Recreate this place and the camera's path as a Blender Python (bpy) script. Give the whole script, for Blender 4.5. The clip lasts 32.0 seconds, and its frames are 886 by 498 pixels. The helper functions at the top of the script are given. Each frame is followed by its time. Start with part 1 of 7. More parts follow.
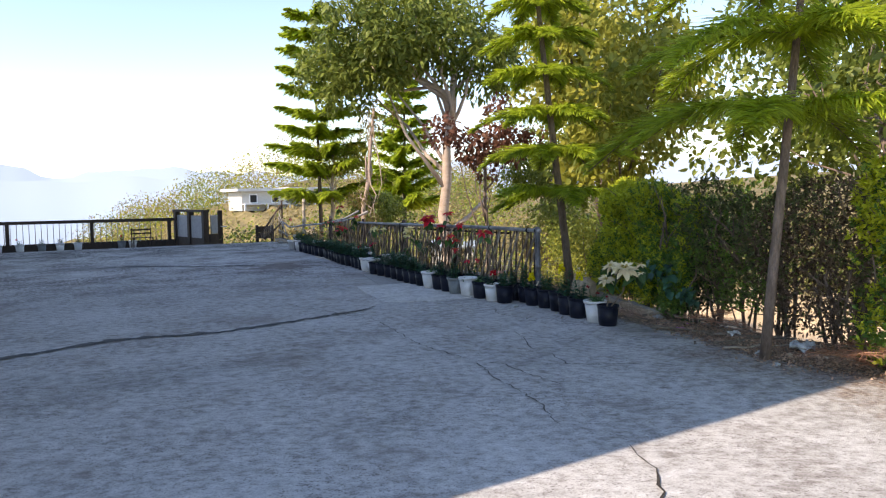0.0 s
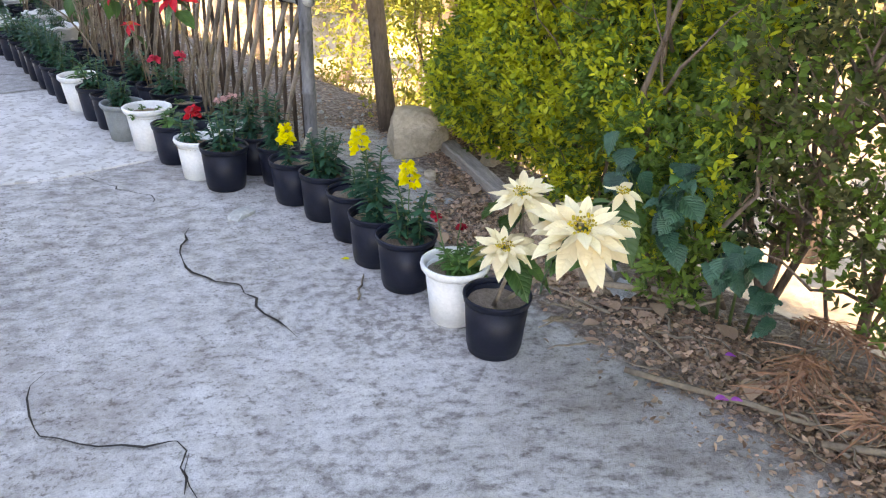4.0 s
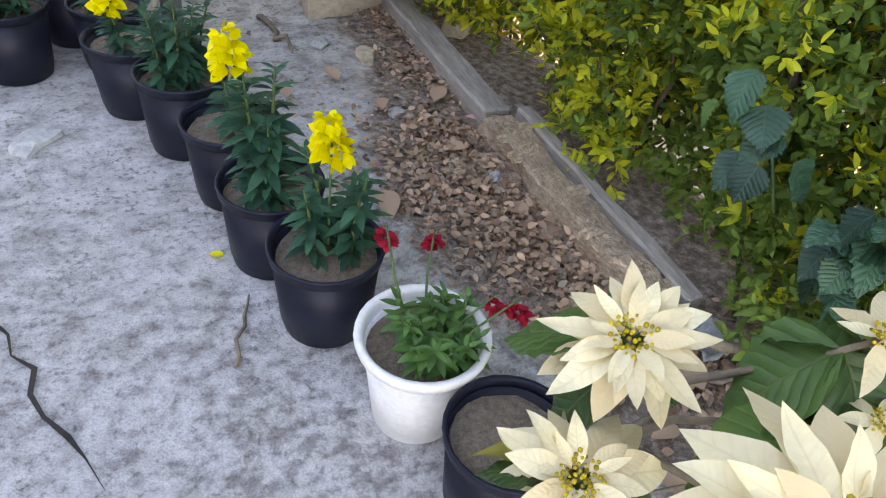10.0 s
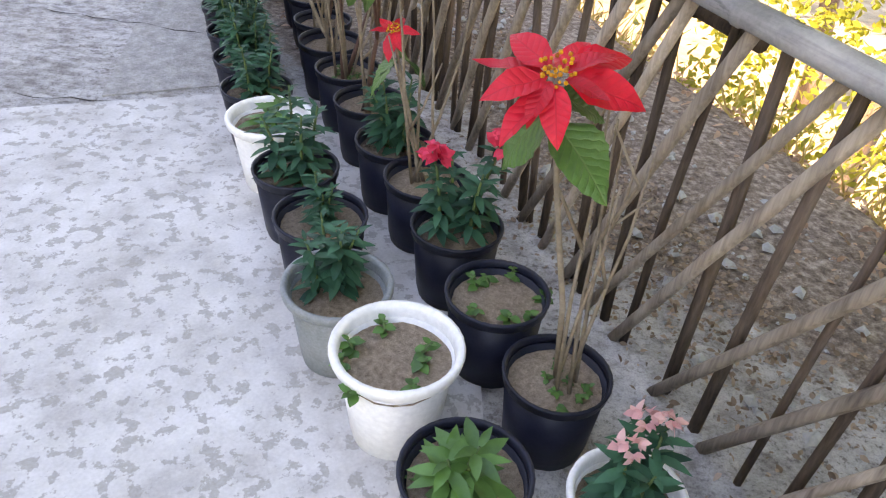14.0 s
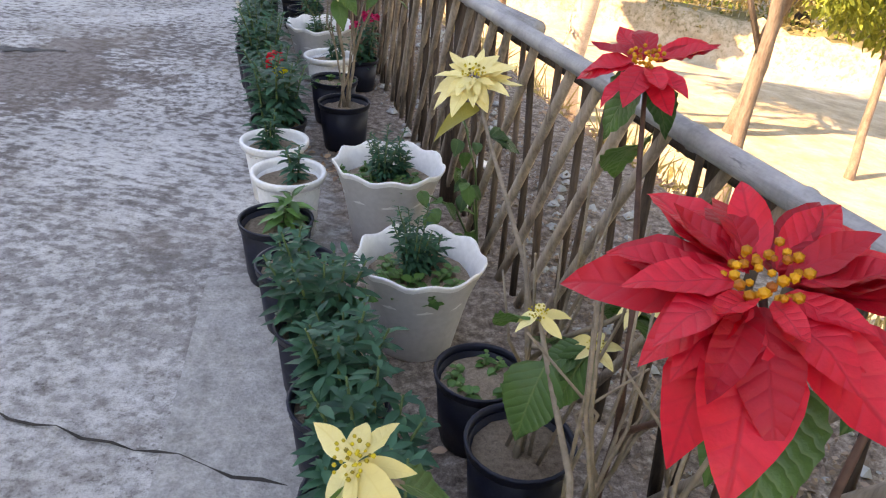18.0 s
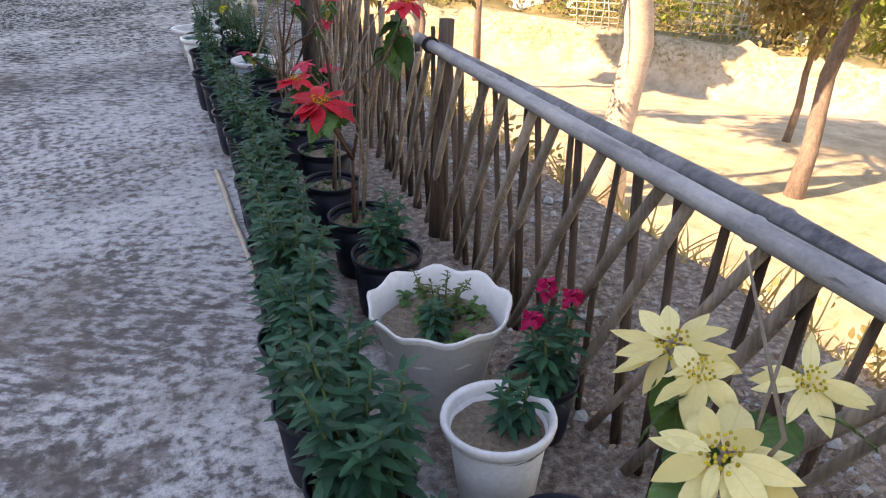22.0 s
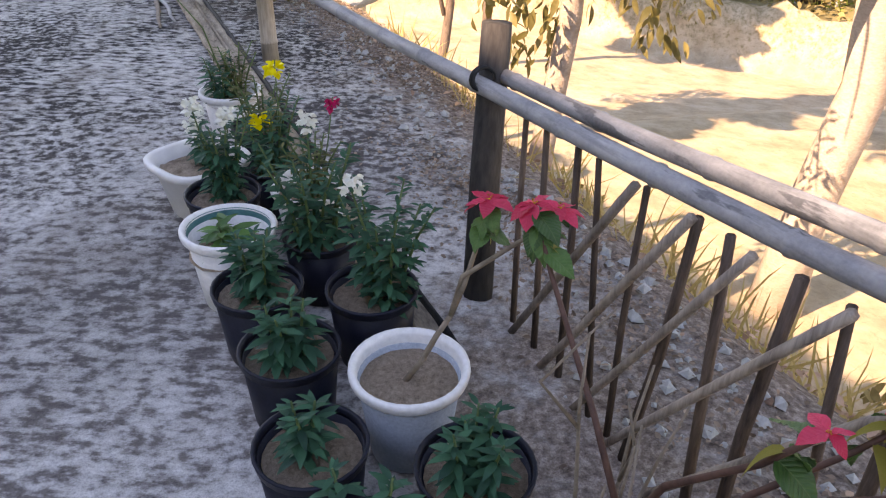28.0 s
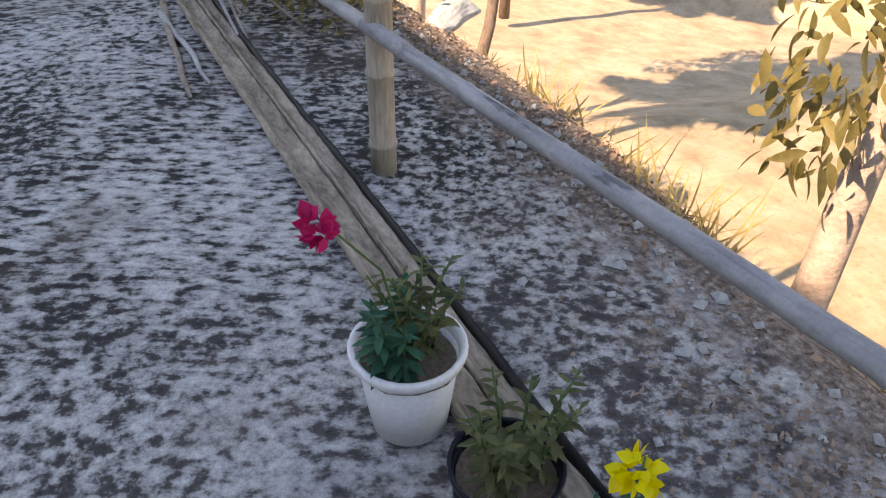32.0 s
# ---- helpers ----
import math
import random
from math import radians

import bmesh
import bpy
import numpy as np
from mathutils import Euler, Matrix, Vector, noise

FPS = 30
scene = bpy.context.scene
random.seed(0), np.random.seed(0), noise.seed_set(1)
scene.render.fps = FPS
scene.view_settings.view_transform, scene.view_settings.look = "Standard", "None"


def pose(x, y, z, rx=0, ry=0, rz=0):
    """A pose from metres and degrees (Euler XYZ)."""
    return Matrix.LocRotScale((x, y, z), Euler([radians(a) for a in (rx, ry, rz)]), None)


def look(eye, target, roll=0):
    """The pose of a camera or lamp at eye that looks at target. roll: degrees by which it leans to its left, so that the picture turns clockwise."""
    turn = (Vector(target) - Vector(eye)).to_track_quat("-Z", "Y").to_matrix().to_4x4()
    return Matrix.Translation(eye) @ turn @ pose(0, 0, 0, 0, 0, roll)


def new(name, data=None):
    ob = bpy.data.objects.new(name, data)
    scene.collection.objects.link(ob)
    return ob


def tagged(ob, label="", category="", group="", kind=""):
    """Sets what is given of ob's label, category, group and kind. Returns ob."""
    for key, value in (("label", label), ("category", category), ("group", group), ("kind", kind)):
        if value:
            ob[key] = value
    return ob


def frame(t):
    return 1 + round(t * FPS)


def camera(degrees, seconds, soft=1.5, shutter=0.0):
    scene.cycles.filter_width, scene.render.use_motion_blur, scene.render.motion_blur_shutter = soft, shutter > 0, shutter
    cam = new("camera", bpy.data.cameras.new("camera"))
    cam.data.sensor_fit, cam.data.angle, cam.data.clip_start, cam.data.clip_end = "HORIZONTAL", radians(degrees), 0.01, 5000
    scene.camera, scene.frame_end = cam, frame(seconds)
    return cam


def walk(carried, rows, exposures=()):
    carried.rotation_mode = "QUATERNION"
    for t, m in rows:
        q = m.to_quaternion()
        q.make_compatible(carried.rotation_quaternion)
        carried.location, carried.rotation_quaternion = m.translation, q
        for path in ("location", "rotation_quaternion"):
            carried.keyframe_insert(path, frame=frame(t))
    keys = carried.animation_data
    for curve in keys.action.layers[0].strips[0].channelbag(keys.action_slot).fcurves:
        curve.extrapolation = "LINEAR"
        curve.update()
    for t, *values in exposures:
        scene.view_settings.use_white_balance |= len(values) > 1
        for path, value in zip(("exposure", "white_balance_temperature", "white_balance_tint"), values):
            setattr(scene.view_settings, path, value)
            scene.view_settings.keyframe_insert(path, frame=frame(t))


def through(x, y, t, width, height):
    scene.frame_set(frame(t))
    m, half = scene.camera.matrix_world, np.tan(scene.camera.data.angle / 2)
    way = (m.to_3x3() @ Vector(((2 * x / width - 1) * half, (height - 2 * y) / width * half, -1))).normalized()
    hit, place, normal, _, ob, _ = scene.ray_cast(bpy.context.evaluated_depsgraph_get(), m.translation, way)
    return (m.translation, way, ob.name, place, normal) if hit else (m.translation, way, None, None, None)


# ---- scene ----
cam = camera(61.54, 32.0, 1.2)
PATH = [
    (0, (-5.1518, -6.1963, 1.4345), (-4.6935, -5.3106, 1.3610), -0.77),
    (0.5, (-4.6204, -5.6034, 1.4454), (-4.1446, -4.7299, 1.3423), -1.94),
    (1, (-4.1094, -5.0086, 1.4841), (-3.5477, -4.1929, 1.3457), 0.13),
    (1.5, (-3.5900, -4.3627, 1.4905), (-3.0414, -3.5552, 1.2737), -0.58),
    (2, (-3.1227, -3.7148, 1.5075), (-2.5203, -2.9463, 1.2920), -0.56),
    (2.5, (-2.6833, -3.1615, 1.4998), (-2.1191, -2.3694, 1.2671), 1.27),
    (3, (-2.2487, -2.4955, 1.4868), (-1.7265, -1.7021, 1.1741), -0.44),
    (3.5, (-1.8626, -1.9503, 1.4731), (-1.3200, -1.1809, 1.1361), 0.41),
    (4, (-1.5706, -1.5129, 1.4558), (-0.9719, -0.8363, 1.0271), 2.27),
    (4.5, (-1.3312, -1.1556, 1.4082), (-0.6322, -0.6505, 0.9020), 3.07),
    (6.5, (-0.7540, -0.3889, 1.3188), (0.0028, -0.1043, 0.7304), 7.17),
    (7, (-0.7227, -0.3644, 1.2980), (0.0143, -0.0888, 0.6809), 8.23),
    (7.5, (-0.6807, -0.4563, 1.2660), (-0.0061, -0.1516, 0.5936), 7.44),
    (8, (-0.6165, -0.5176, 1.2377), (0.0192, -0.1610, 0.5531), 7.87),
    (8.5, (-0.5966, -0.4951, 1.2450), (0.0073, -0.0844, 0.5619), 7.23),
    (9, (-0.6047, -0.4529, 1.2551), (-0.0227, 0.0092, 0.5860), 8.10),
    (9.5, (-0.6014, -0.4500, 1.2515), (-0.0110, 0.0052, 0.5850), 9.17),
    (10, (-0.6256, -0.3242, 1.2602), (-0.0425, 0.1652, 0.6119), 8.25),
    (10.5, (-0.6435, -0.1286, 1.2821), (-0.0200, 0.3794, 0.6879), 6.89),
    (11, (-0.6202, -0.0135, 1.2718), (-0.0319, 0.5215, 0.6655), 6.95),
    (11.5, (-0.4972, 0.1406, 1.1915), (0.0236, 0.6216, 0.4862), 6.41),
    (12, (-0.4236, 0.3432, 1.2188), (0.0675, 0.8937, 0.5436), 6.23),
    (12.5, (-0.4269, 0.7005, 1.2724), (0.0581, 1.3062, 0.6416), 6.71),
    (13, (-0.4519, 1.0593, 1.3127), (-0.0038, 1.7115, 0.7012), 6.18),
    (13.5, (-0.3746, 1.5118, 1.3070), (-0.0083, 2.2162, 0.6990), 4.81),
    (14, (-0.4143, 1.8917, 1.3341), (-0.0913, 2.6261, 0.7370), 5.00),
    (14.5, (-0.5032, 2.1675, 1.3760), (-0.1463, 2.9226, 0.8261), 2.62),
    (15, (-0.3482, 2.5612, 1.3442), (-0.0444, 3.3532, 0.8145), -2.10),
    (15.5, (-0.4034, 2.9795, 1.3121), (-0.0801, 3.7570, 0.7727), 1.54),
    (17.5, (-0.2939, 3.8302, 1.4037), (0.0104, 4.6588, 0.9337), 1.53),
    (18, (-0.3309, 4.0964, 1.3700), (-0.0160, 4.9107, 0.8825), 4.70),
    (18.5, (-0.4143, 4.3644, 1.4181), (-0.0881, 5.1649, 0.9152), 2.81),
    (19, (-0.4273, 4.7245, 1.3860), (-0.1412, 5.5557, 0.9093), 1.79),
    (19.5, (-0.4048, 5.0799, 1.3440), (-0.1415, 5.8807, 0.8059), 2.95),
    (20, (-0.4137, 5.4253, 1.3366), (-0.0767, 6.1897, 0.7869), 3.11),
    (20.5, (-0.4199, 5.7443, 1.3353), (-0.0744, 6.5129, 0.7968), 2.73),
    (21, (-0.3043, 6.1687, 1.3646), (0.0046, 6.9764, 0.8625), 0.62),
    (21.5, (-0.2338, 6.5671, 1.3920), (0.0976, 7.3768, 0.9079), 2.61),
    (22, (-0.2279, 6.9619, 1.4037), (0.1440, 7.7719, 0.9504), 0.50),
    (22.5, (-0.2145, 7.3724, 1.4564), (0.1163, 8.2348, 1.0732), -0.34),
    (23, (-0.1551, 7.7789, 1.4921), (0.2178, 8.6253, 1.1119), 1.83),
    (23.5, (-0.2052, 8.1931, 1.4776), (0.2271, 8.9894, 1.0546), 4.74),
    (24, (-0.2012, 8.4676, 1.4733), (0.2726, 9.2379, 1.0465), 5.67),
    (24.5, (-0.1538, 8.8139, 1.4346), (0.3136, 9.5713, 0.9786), 6.44),
    (26.5, (0.0552, 9.8024, 1.5747), (0.5356, 10.4952, 1.0370), 2.56),
    (27, (0.1202, 10.1542, 1.4575), (0.5854, 10.8493, 0.9094), 2.67),
    (27.5, (0.1271, 10.5348, 1.4505), (0.5726, 11.2526, 0.9153), 1.14),
    (28, (0.0867, 10.7961, 1.4635), (0.5020, 11.5379, 0.9369), 1.54),
    (28.5, (0.1397, 11.1670, 1.4288), (0.5103, 11.9554, 0.9378), 0.52),
    (29, (0.1341, 11.4622, 1.4374), (0.5027, 12.2576, 0.9563), 2.40),
    (29.5, (0.1155, 11.8833, 1.4410), (0.5300, 12.6659, 0.9765), 2.08),
    (30, (0.0799, 12.1884, 1.4792), (0.4858, 12.9877, 1.0360), 1.88),
    (30.5, (0.1678, 12.5880, 1.5155), (0.5476, 13.4032, 1.0782), 0.60),
    (31, (0.1540, 12.8041, 1.5148), (0.6008, 13.5678, 1.0488), 2.77),
    (31.5, (0.1410, 12.9235, 1.5096), (0.6089, 13.6387, 0.9904), 2.39),
    (32, (0.2071, 13.0146, 1.5009), (0.6312, 13.6948, 0.9030), 1.32),
]
EXPOSURES = [
    (0, 1.25, 7500, 18), (1, 1.9, 8600, 20), (2, 2.6, 9500, 23), (3, 2.75, 9000, 23), (4, 2.92, 9900, 25), (7, 2.85, 10000, 27), (8, 2.6, 10000, 27), (9, 2.88, 10000, 26), (10, 2.98, 10300, 26), (11, 3.55, 10900, 24), (12, 3.55, 10900, 24), (13, 3.4, 10900, 25), (14, 3.1, 11000, 27), (15.5, 3.05, 11000, 27), (17.5, 2.75, 11200, 25), (19, 2.7, 11100, 25), (21, 2.7, 11200, 27), (23, 2.0, 9200, 27), (24.5, 2.0, 9300, 30), (28, 2.2, 9900, 29), (29, 2.1, 9700, 26), (30, 1.7, 9900, 25), (31, 1.5, 9900, 25), (32, 1.9, 9400, 25),
]
walk(cam, [(t, look(eye, aim, roll)) for t, eye, aim, roll in PATH], EXPOSURES)

# ---- world, sun ----
SUN_WAY = Vector((1.0, 0.11, -0.84)).normalized()
world = bpy.data.worlds.new("world")
scene.world = world
world.use_nodes = True
wn = world.node_tree
sky = wn.nodes.new("ShaderNodeTexSky")
sky.sky_type = "NISHITA"
sky.sun_disc = False
sky.sun_elevation = math.asin(-SUN_WAY.z)
sky.sun_rotation = math.atan2(-SUN_WAY.x, -SUN_WAY.y)
sky.altitude = 900.0
sky.air_density = 1.0
sky.dust_density = 0.1
sky.ozone_density = 2.5
wn.links.new(sky.outputs["Color"], wn.nodes["Background"].inputs["Color"])
wn.nodes["Background"].inputs["Strength"].default_value = 0.145
sun = new("sun", bpy.data.lights.new("sun", "SUN"))
sun.data.energy, sun.data.angle, sun.data.color = 3.0, radians(0.55), (1.0, 0.93, 0.82)
sun.matrix_world = look((0, 0, 30), Vector((0, 0, 30)) + SUN_WAY)


# ---- materials ----
def nodes_of(name, rough=0.7, metal=0.0, spec=0.5):
    m = bpy.data.materials.new(name)
    m.use_nodes = True
    b = m.node_tree.nodes["Principled BSDF"]
    b.inputs["Roughness"].default_value = rough
    b.inputs["Metallic"].default_value = metal
    b.inputs["Specular IOR Level"].default_value = spec
    return m, m.node_tree, b


def add(nt, kind, **inputs):
    n = nt.nodes.new(kind)
    for key, value in inputs.items():
        n.inputs[key.replace("_", " ")].default_value = value
    return n


def noise_tex(nt, coord, scale, detail=4.0, rough=0.55, stretch=None):
    n = add(nt, "ShaderNodeTexNoise", Scale=scale, Detail=detail, Roughness=rough)
    if stretch:
        mp = nt.nodes.new("ShaderNodeMapping")
        mp.inputs["Scale"].default_value = stretch
        nt.links.new(coord, mp.inputs["Vector"])
        coord = mp.outputs["Vector"]
    nt.links.new(coord, n.inputs["Vector"])
    return n.outputs["Fac"]


def ramp(nt, fac, stops):
    r = nt.nodes.new("ShaderNodeValToRGB")
    e = r.color_ramp.elements
    while len(e) < len(stops):
        e.new(0.5)
    for el, (p, c) in zip(e, stops):
        el.position, el.color = p, (*c, 1)
    nt.links.new(fac, r.inputs["Fac"])
    return r.outputs["Color"]


def mix(nt, fac, a, b, how="MIX"):
    n = nt.nodes.new("ShaderNodeMix")
    n.data_type, n.blend_type = "RGBA", how
    for socket, value in ((n.inputs[0], fac), (n.inputs[6], a), (n.inputs[7], b)):
        if hasattr(value, "is_linked"):
            nt.links.new(value, socket)
        elif isinstance(value, (int, float)):
            socket.default_value = value
        else:
            socket.default_value = (*value, 1)
    return n.outputs[2]


def bump(nt, b, height, strength, distance):
    n = add(nt, "ShaderNodeBump", Strength=strength, Distance=distance)
    nt.links.new(height, n.inputs["Height"])
    nt.links.new(n.outputs["Normal"], b.inputs["Normal"])


def place(nt, world_space=False):
    if world_space:
        return nt.nodes.new("ShaderNodeNewGeometry").outputs["Position"]
    return nt.nodes.new("ShaderNodeTexCoord").outputs["Object"]


def turned(nt, coord, degrees, scale):
    """Coordinates turned about z and stretched along the new axes."""
    mp = nt.nodes.new("ShaderNodeMapping")
    mp.vector_type = "TEXTURE"
    mp.inputs["Rotation"].default_value = (0, 0, radians(degrees))
    mp.inputs["Scale"].default_value = scale
    nt.links.new(coord, mp.inputs["Vector"])
    return mp.outputs["Vector"]


def maths(nt, how, a, b):
    n = nt.nodes.new("ShaderNodeMath")
    n.operation = how
    for socket, value in ((n.inputs[0], a), (n.inputs[1], b)):
        if hasattr(value, "is_linked"):
            nt.links.new(value, socket)
        else:
            socket.default_value = value
    return n.outputs[0]


def grey(v):
    return (v, v, v)


def between(nt, value, low, high, to_low=0.0, to_high=1.0):
    mr = add(nt, "ShaderNodeMapRange", From_Min=low, From_Max=high, To_Min=to_low, To_Max=to_high)
    nt.links.new(value, mr.inputs["Value"])
    return mr.outputs["Result"]


def surface(name, dark, light, scale=8.0, rough=0.7, spec=0.4, stretch=None, relief=0.3, depth=0.004, fine=60.0, vary=0.0, world_space=False, metal=0.0):
    """A worn surface: two tones over a coarse and a fine grain, with relief; vary: how far pieces differ from one another."""
    m, nt, b = nodes_of(name, rough, metal, spec)
    co = place(nt, world_space)
    coarse, grain = noise_tex(nt, co, scale, 5.0, 0.6, stretch), noise_tex(nt, co, fine, 3.0, 0.6, stretch)
    c = ramp(nt, coarse, ((0.3, dark), (0.7, light)))
    c = mix(nt, 0.35, c, ramp(nt, grain, ((0.25, [v * 0.55 for v in dark]), (0.75, [min(1, v * 1.25) for v in light]))))
    if vary:
        info = nt.nodes.new("ShaderNodeObjectInfo").outputs["Random"]
        hs = nt.nodes.new("ShaderNodeHueSaturation")
        mr = add(nt, "ShaderNodeMapRange", To_Min=1 - vary, To_Max=1 + vary)
        nt.links.new(info, mr.inputs["Value"])
        nt.links.new(mr.outputs["Result"], hs.inputs["Value"])
        nt.links.new(c, hs.inputs["Color"])
        c = hs.outputs["Color"]
    nt.links.new(c, b.inputs["Base Color"])
    bump(nt, b, grain, relief, depth)
    return m


def leafy(name, dark, light, rough=0.5, through=0.35, hue=0.03, spec=0.25):
    """Leaves: each blade has its own tone, thin enough that some light comes through."""
    m, nt, b = nodes_of(name, rough, 0.0, spec)
    geo = nt.nodes.new("ShaderNodeNewGeometry")
    rnd = geo.outputs["Random Per Island"]
    co = place(nt)
    c = ramp(nt, rnd, ((0.0, dark), (0.75, light), (1.0, [min(1, v * 1.2) for v in light])))
    c = mix(nt, 0.3, c, ramp(nt, noise_tex(nt, co, 45.0, 3.0), ((0.3, [v * 0.6 for v in dark]), (0.7, light))))
    nt.links.new(c, b.inputs["Base Color"])
    tr = nt.nodes.new("ShaderNodeBsdfTranslucent")
    nt.links.new(mix(nt, 0.5, c, [min(1, v * 1.6) for v in light]), tr.inputs["Color"])
    ms = nt.nodes.new("ShaderNodeMixShader")
    ms.inputs[0].default_value = through
    nt.links.new(b.outputs[0], ms.inputs[1])
    nt.links.new(tr.outputs[0], ms.inputs[2])
    nt.links.new(ms.outputs[0], nt.nodes["Material Output"].inputs["Surface"])
    bump(nt, b, noise_tex(nt, co, 120.0, 2.0), 0.15, 0.002)
    return m


def veined(name, dark, light, rib, rough=0.5, through=0.2, spec=0.3, veins=9.0, sink=0.5):
    """A broad leaf or bract 1 long: a rib, slanting side veins pressed into the blade, tone that differs from piece to piece."""
    m, nt, b = nodes_of(name, rough, 0.0, spec)
    co = place(nt)
    sep = nt.nodes.new("ShaderNodeSeparateXYZ")
    nt.links.new(co, sep.inputs[0])
    off = maths(nt, "ABSOLUTE", sep.outputs["X"], 0.0)
    wobble = noise_tex(nt, co, 6.0, 3.0)
    phase = maths(nt, "ADD", maths(nt, "SUBTRACT", sep.outputs["Y"], maths(nt, "MULTIPLY", off, 0.8)), maths(nt, "MULTIPLY", wobble, 0.06))
    wave = maths(nt, "ABSOLUTE", maths(nt, "SINE", maths(nt, "MULTIPLY", phase, math.pi * veins), 0.0), 0.0)
    vein = ramp(nt, wave, ((0.0, grey(0.0)), (0.5, grey(0.75)), (1.0, grey(1.0))))
    middle = ramp(nt, off, ((0.004, grey(0.0)), (0.016, grey(1.0))))
    tone = nt.nodes.new("ShaderNodeObjectInfo").outputs["Random"]
    c = ramp(nt, tone, ((0.0, dark), (0.6, light), (1.0, [min(1, v * 1.12) for v in light])))
    c = mix(nt, ramp(nt, noise_tex(nt, co, 5.0, 5.0, 0.6), ((0.35, grey(0.35)), (0.65, grey(0.0)))), c, dark)
    c = mix(nt, ramp(nt, vein, ((0.0, grey(0.14)), (0.8, grey(0.0)))), c, rib)
    c = mix(nt, ramp(nt, middle, ((0.0, grey(0.45)), (1.0, grey(0.0)))), c, rib)
    nt.links.new(c, b.inputs["Base Color"])
    tr = nt.nodes.new("ShaderNodeBsdfTranslucent")
    nt.links.new(c, tr.inputs["Color"])
    ms = nt.nodes.new("ShaderNodeMixShader")
    ms.inputs[0].default_value = through
    nt.links.new(b.outputs[0], ms.inputs[1])
    nt.links.new(tr.outputs[0], ms.inputs[2])
    nt.links.new(ms.outputs[0], nt.nodes["Material Output"].inputs["Surface"])
    bump(nt, b, mix(nt, 0.25, mix(nt, 1.0, vein, middle, "MULTIPLY"), noise_tex(nt, co, 40.0, 3.0)), sink, 0.012)
    return m


def plain(name, colour, rough=0.6, metal=0.0, spec=0.5):
    m, nt, b = nodes_of(name, rough, metal, spec)
    co = place(nt)
    c = mix(nt, 0.5, colour, ramp(nt, noise_tex(nt, co, 20.0), ((0.3, [v * 0.8 for v in colour]), (0.7, [min(1, v * 1.1) for v in colour]))))
    nt.links.new(c, b.inputs["Base Color"])
    return m


def ground_material():
    m, nt, b = nodes_of("ground", 0.95, 0.0, 0.12)
    co = place(nt, True)
    zone = nt.nodes.new("ShaderNodeAttribute")
    zone.attribute_name = "zone"
    sep = nt.nodes.new("ShaderNodeSeparateColor")
    nt.links.new(zone.outputs["Color"], sep.inputs["Color"])
    along = nt.nodes.new("ShaderNodeSeparateXYZ")
    nt.links.new(co, along.inputs[0])
    y = along.outputs["Y"]
    # worn concrete: a pale skin broken into flecks, many of them in rows along the strokes of the broom
    stroke = noise_tex(nt, turned(nt, co, -33, (2.2, 1.0, 1.0)), 26.0, 4.0, 0.6)
    fleck = noise_tex(nt, co, 22.0, 4.0, 0.62)
    broad = noise_tex(nt, co, 0.9, 5.0, 0.62)
    middle = noise_tex(nt, co, 4.2, 6.0, 0.65)
    grain = noise_tex(nt, co, 190.0, 3.0, 0.7)
    pits = noise_tex(nt, co, 62.0, 5.0, 0.7)
    rows = ramp(nt, noise_tex(nt, co, 0.5, 3.0), ((0.4, grey(0.15)), (0.6, grey(0.75))))
    amount = mix(nt, rows, fleck, stroke)
    amount = mix(nt, 0.22, amount, middle)
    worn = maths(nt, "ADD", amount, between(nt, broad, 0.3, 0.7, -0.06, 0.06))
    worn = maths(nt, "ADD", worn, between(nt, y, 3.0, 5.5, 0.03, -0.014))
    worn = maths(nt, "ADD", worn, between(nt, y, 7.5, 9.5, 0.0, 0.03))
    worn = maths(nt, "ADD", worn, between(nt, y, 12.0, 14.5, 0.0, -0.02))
    # past the middle the slab shows less of its skin and is darker beneath
    spot = nt.nodes.new("ShaderNodeVectorMath")
    spot.operation = "DISTANCE"
    nt.links.new(co, spot.inputs[0])
    spot.inputs[1].default_value = (0.1, -0.3, 0.0)
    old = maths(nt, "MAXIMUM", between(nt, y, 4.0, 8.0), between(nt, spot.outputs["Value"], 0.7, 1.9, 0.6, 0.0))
    patchy = mix(nt, 0.35, noise_tex(nt, co, 10.0, 8.0, 0.7), broad)
    young = ramp(nt, mix(nt, 0.2, patchy, stroke), ((0.38, (0.235, 0.215, 0.198)), (0.455, (0.37, 0.352, 0.335)), (0.515, (0.485, 0.47, 0.452)), (0.61, (0.61, 0.6, 0.582))))
    scuffs = ramp(nt, mix(nt, 0.4, pits, stroke), ((0.415, grey(0.85)), (0.465, grey(0.0))))
    scuffs = mix(nt, 1.0, scuffs, ramp(nt, noise_tex(nt, co, 1.3, 4.0, 0.6), ((0.38, grey(0.15)), (0.6, grey(1.0)))), "MULTIPLY")
    young = mix(nt, scuffs, young, (0.2, 0.175, 0.16))
    mid_tone = ramp(nt, worn, ((0.38, (0.14, 0.122, 0.116)), (0.45, (0.2, 0.18, 0.172)), (0.485, (0.34, 0.322, 0.31)), (0.52, (0.48, 0.465, 0.45)), (0.6, (0.61, 0.6, 0.585))))
    con = mix(nt, old, young, mid_tone)
    far_tone = ramp(nt, worn, ((0.38, (0.035, 0.033, 0.034)), (0.455, (0.06, 0.056, 0.055)), (0.495, (0.31, 0.3, 0.287)), (0.54, (0.49, 0.48, 0.46)), (0.6, (0.64, 0.625, 0.6))))
    con = mix(nt, between(nt, y, 12.3, 15.2), con, far_tone)
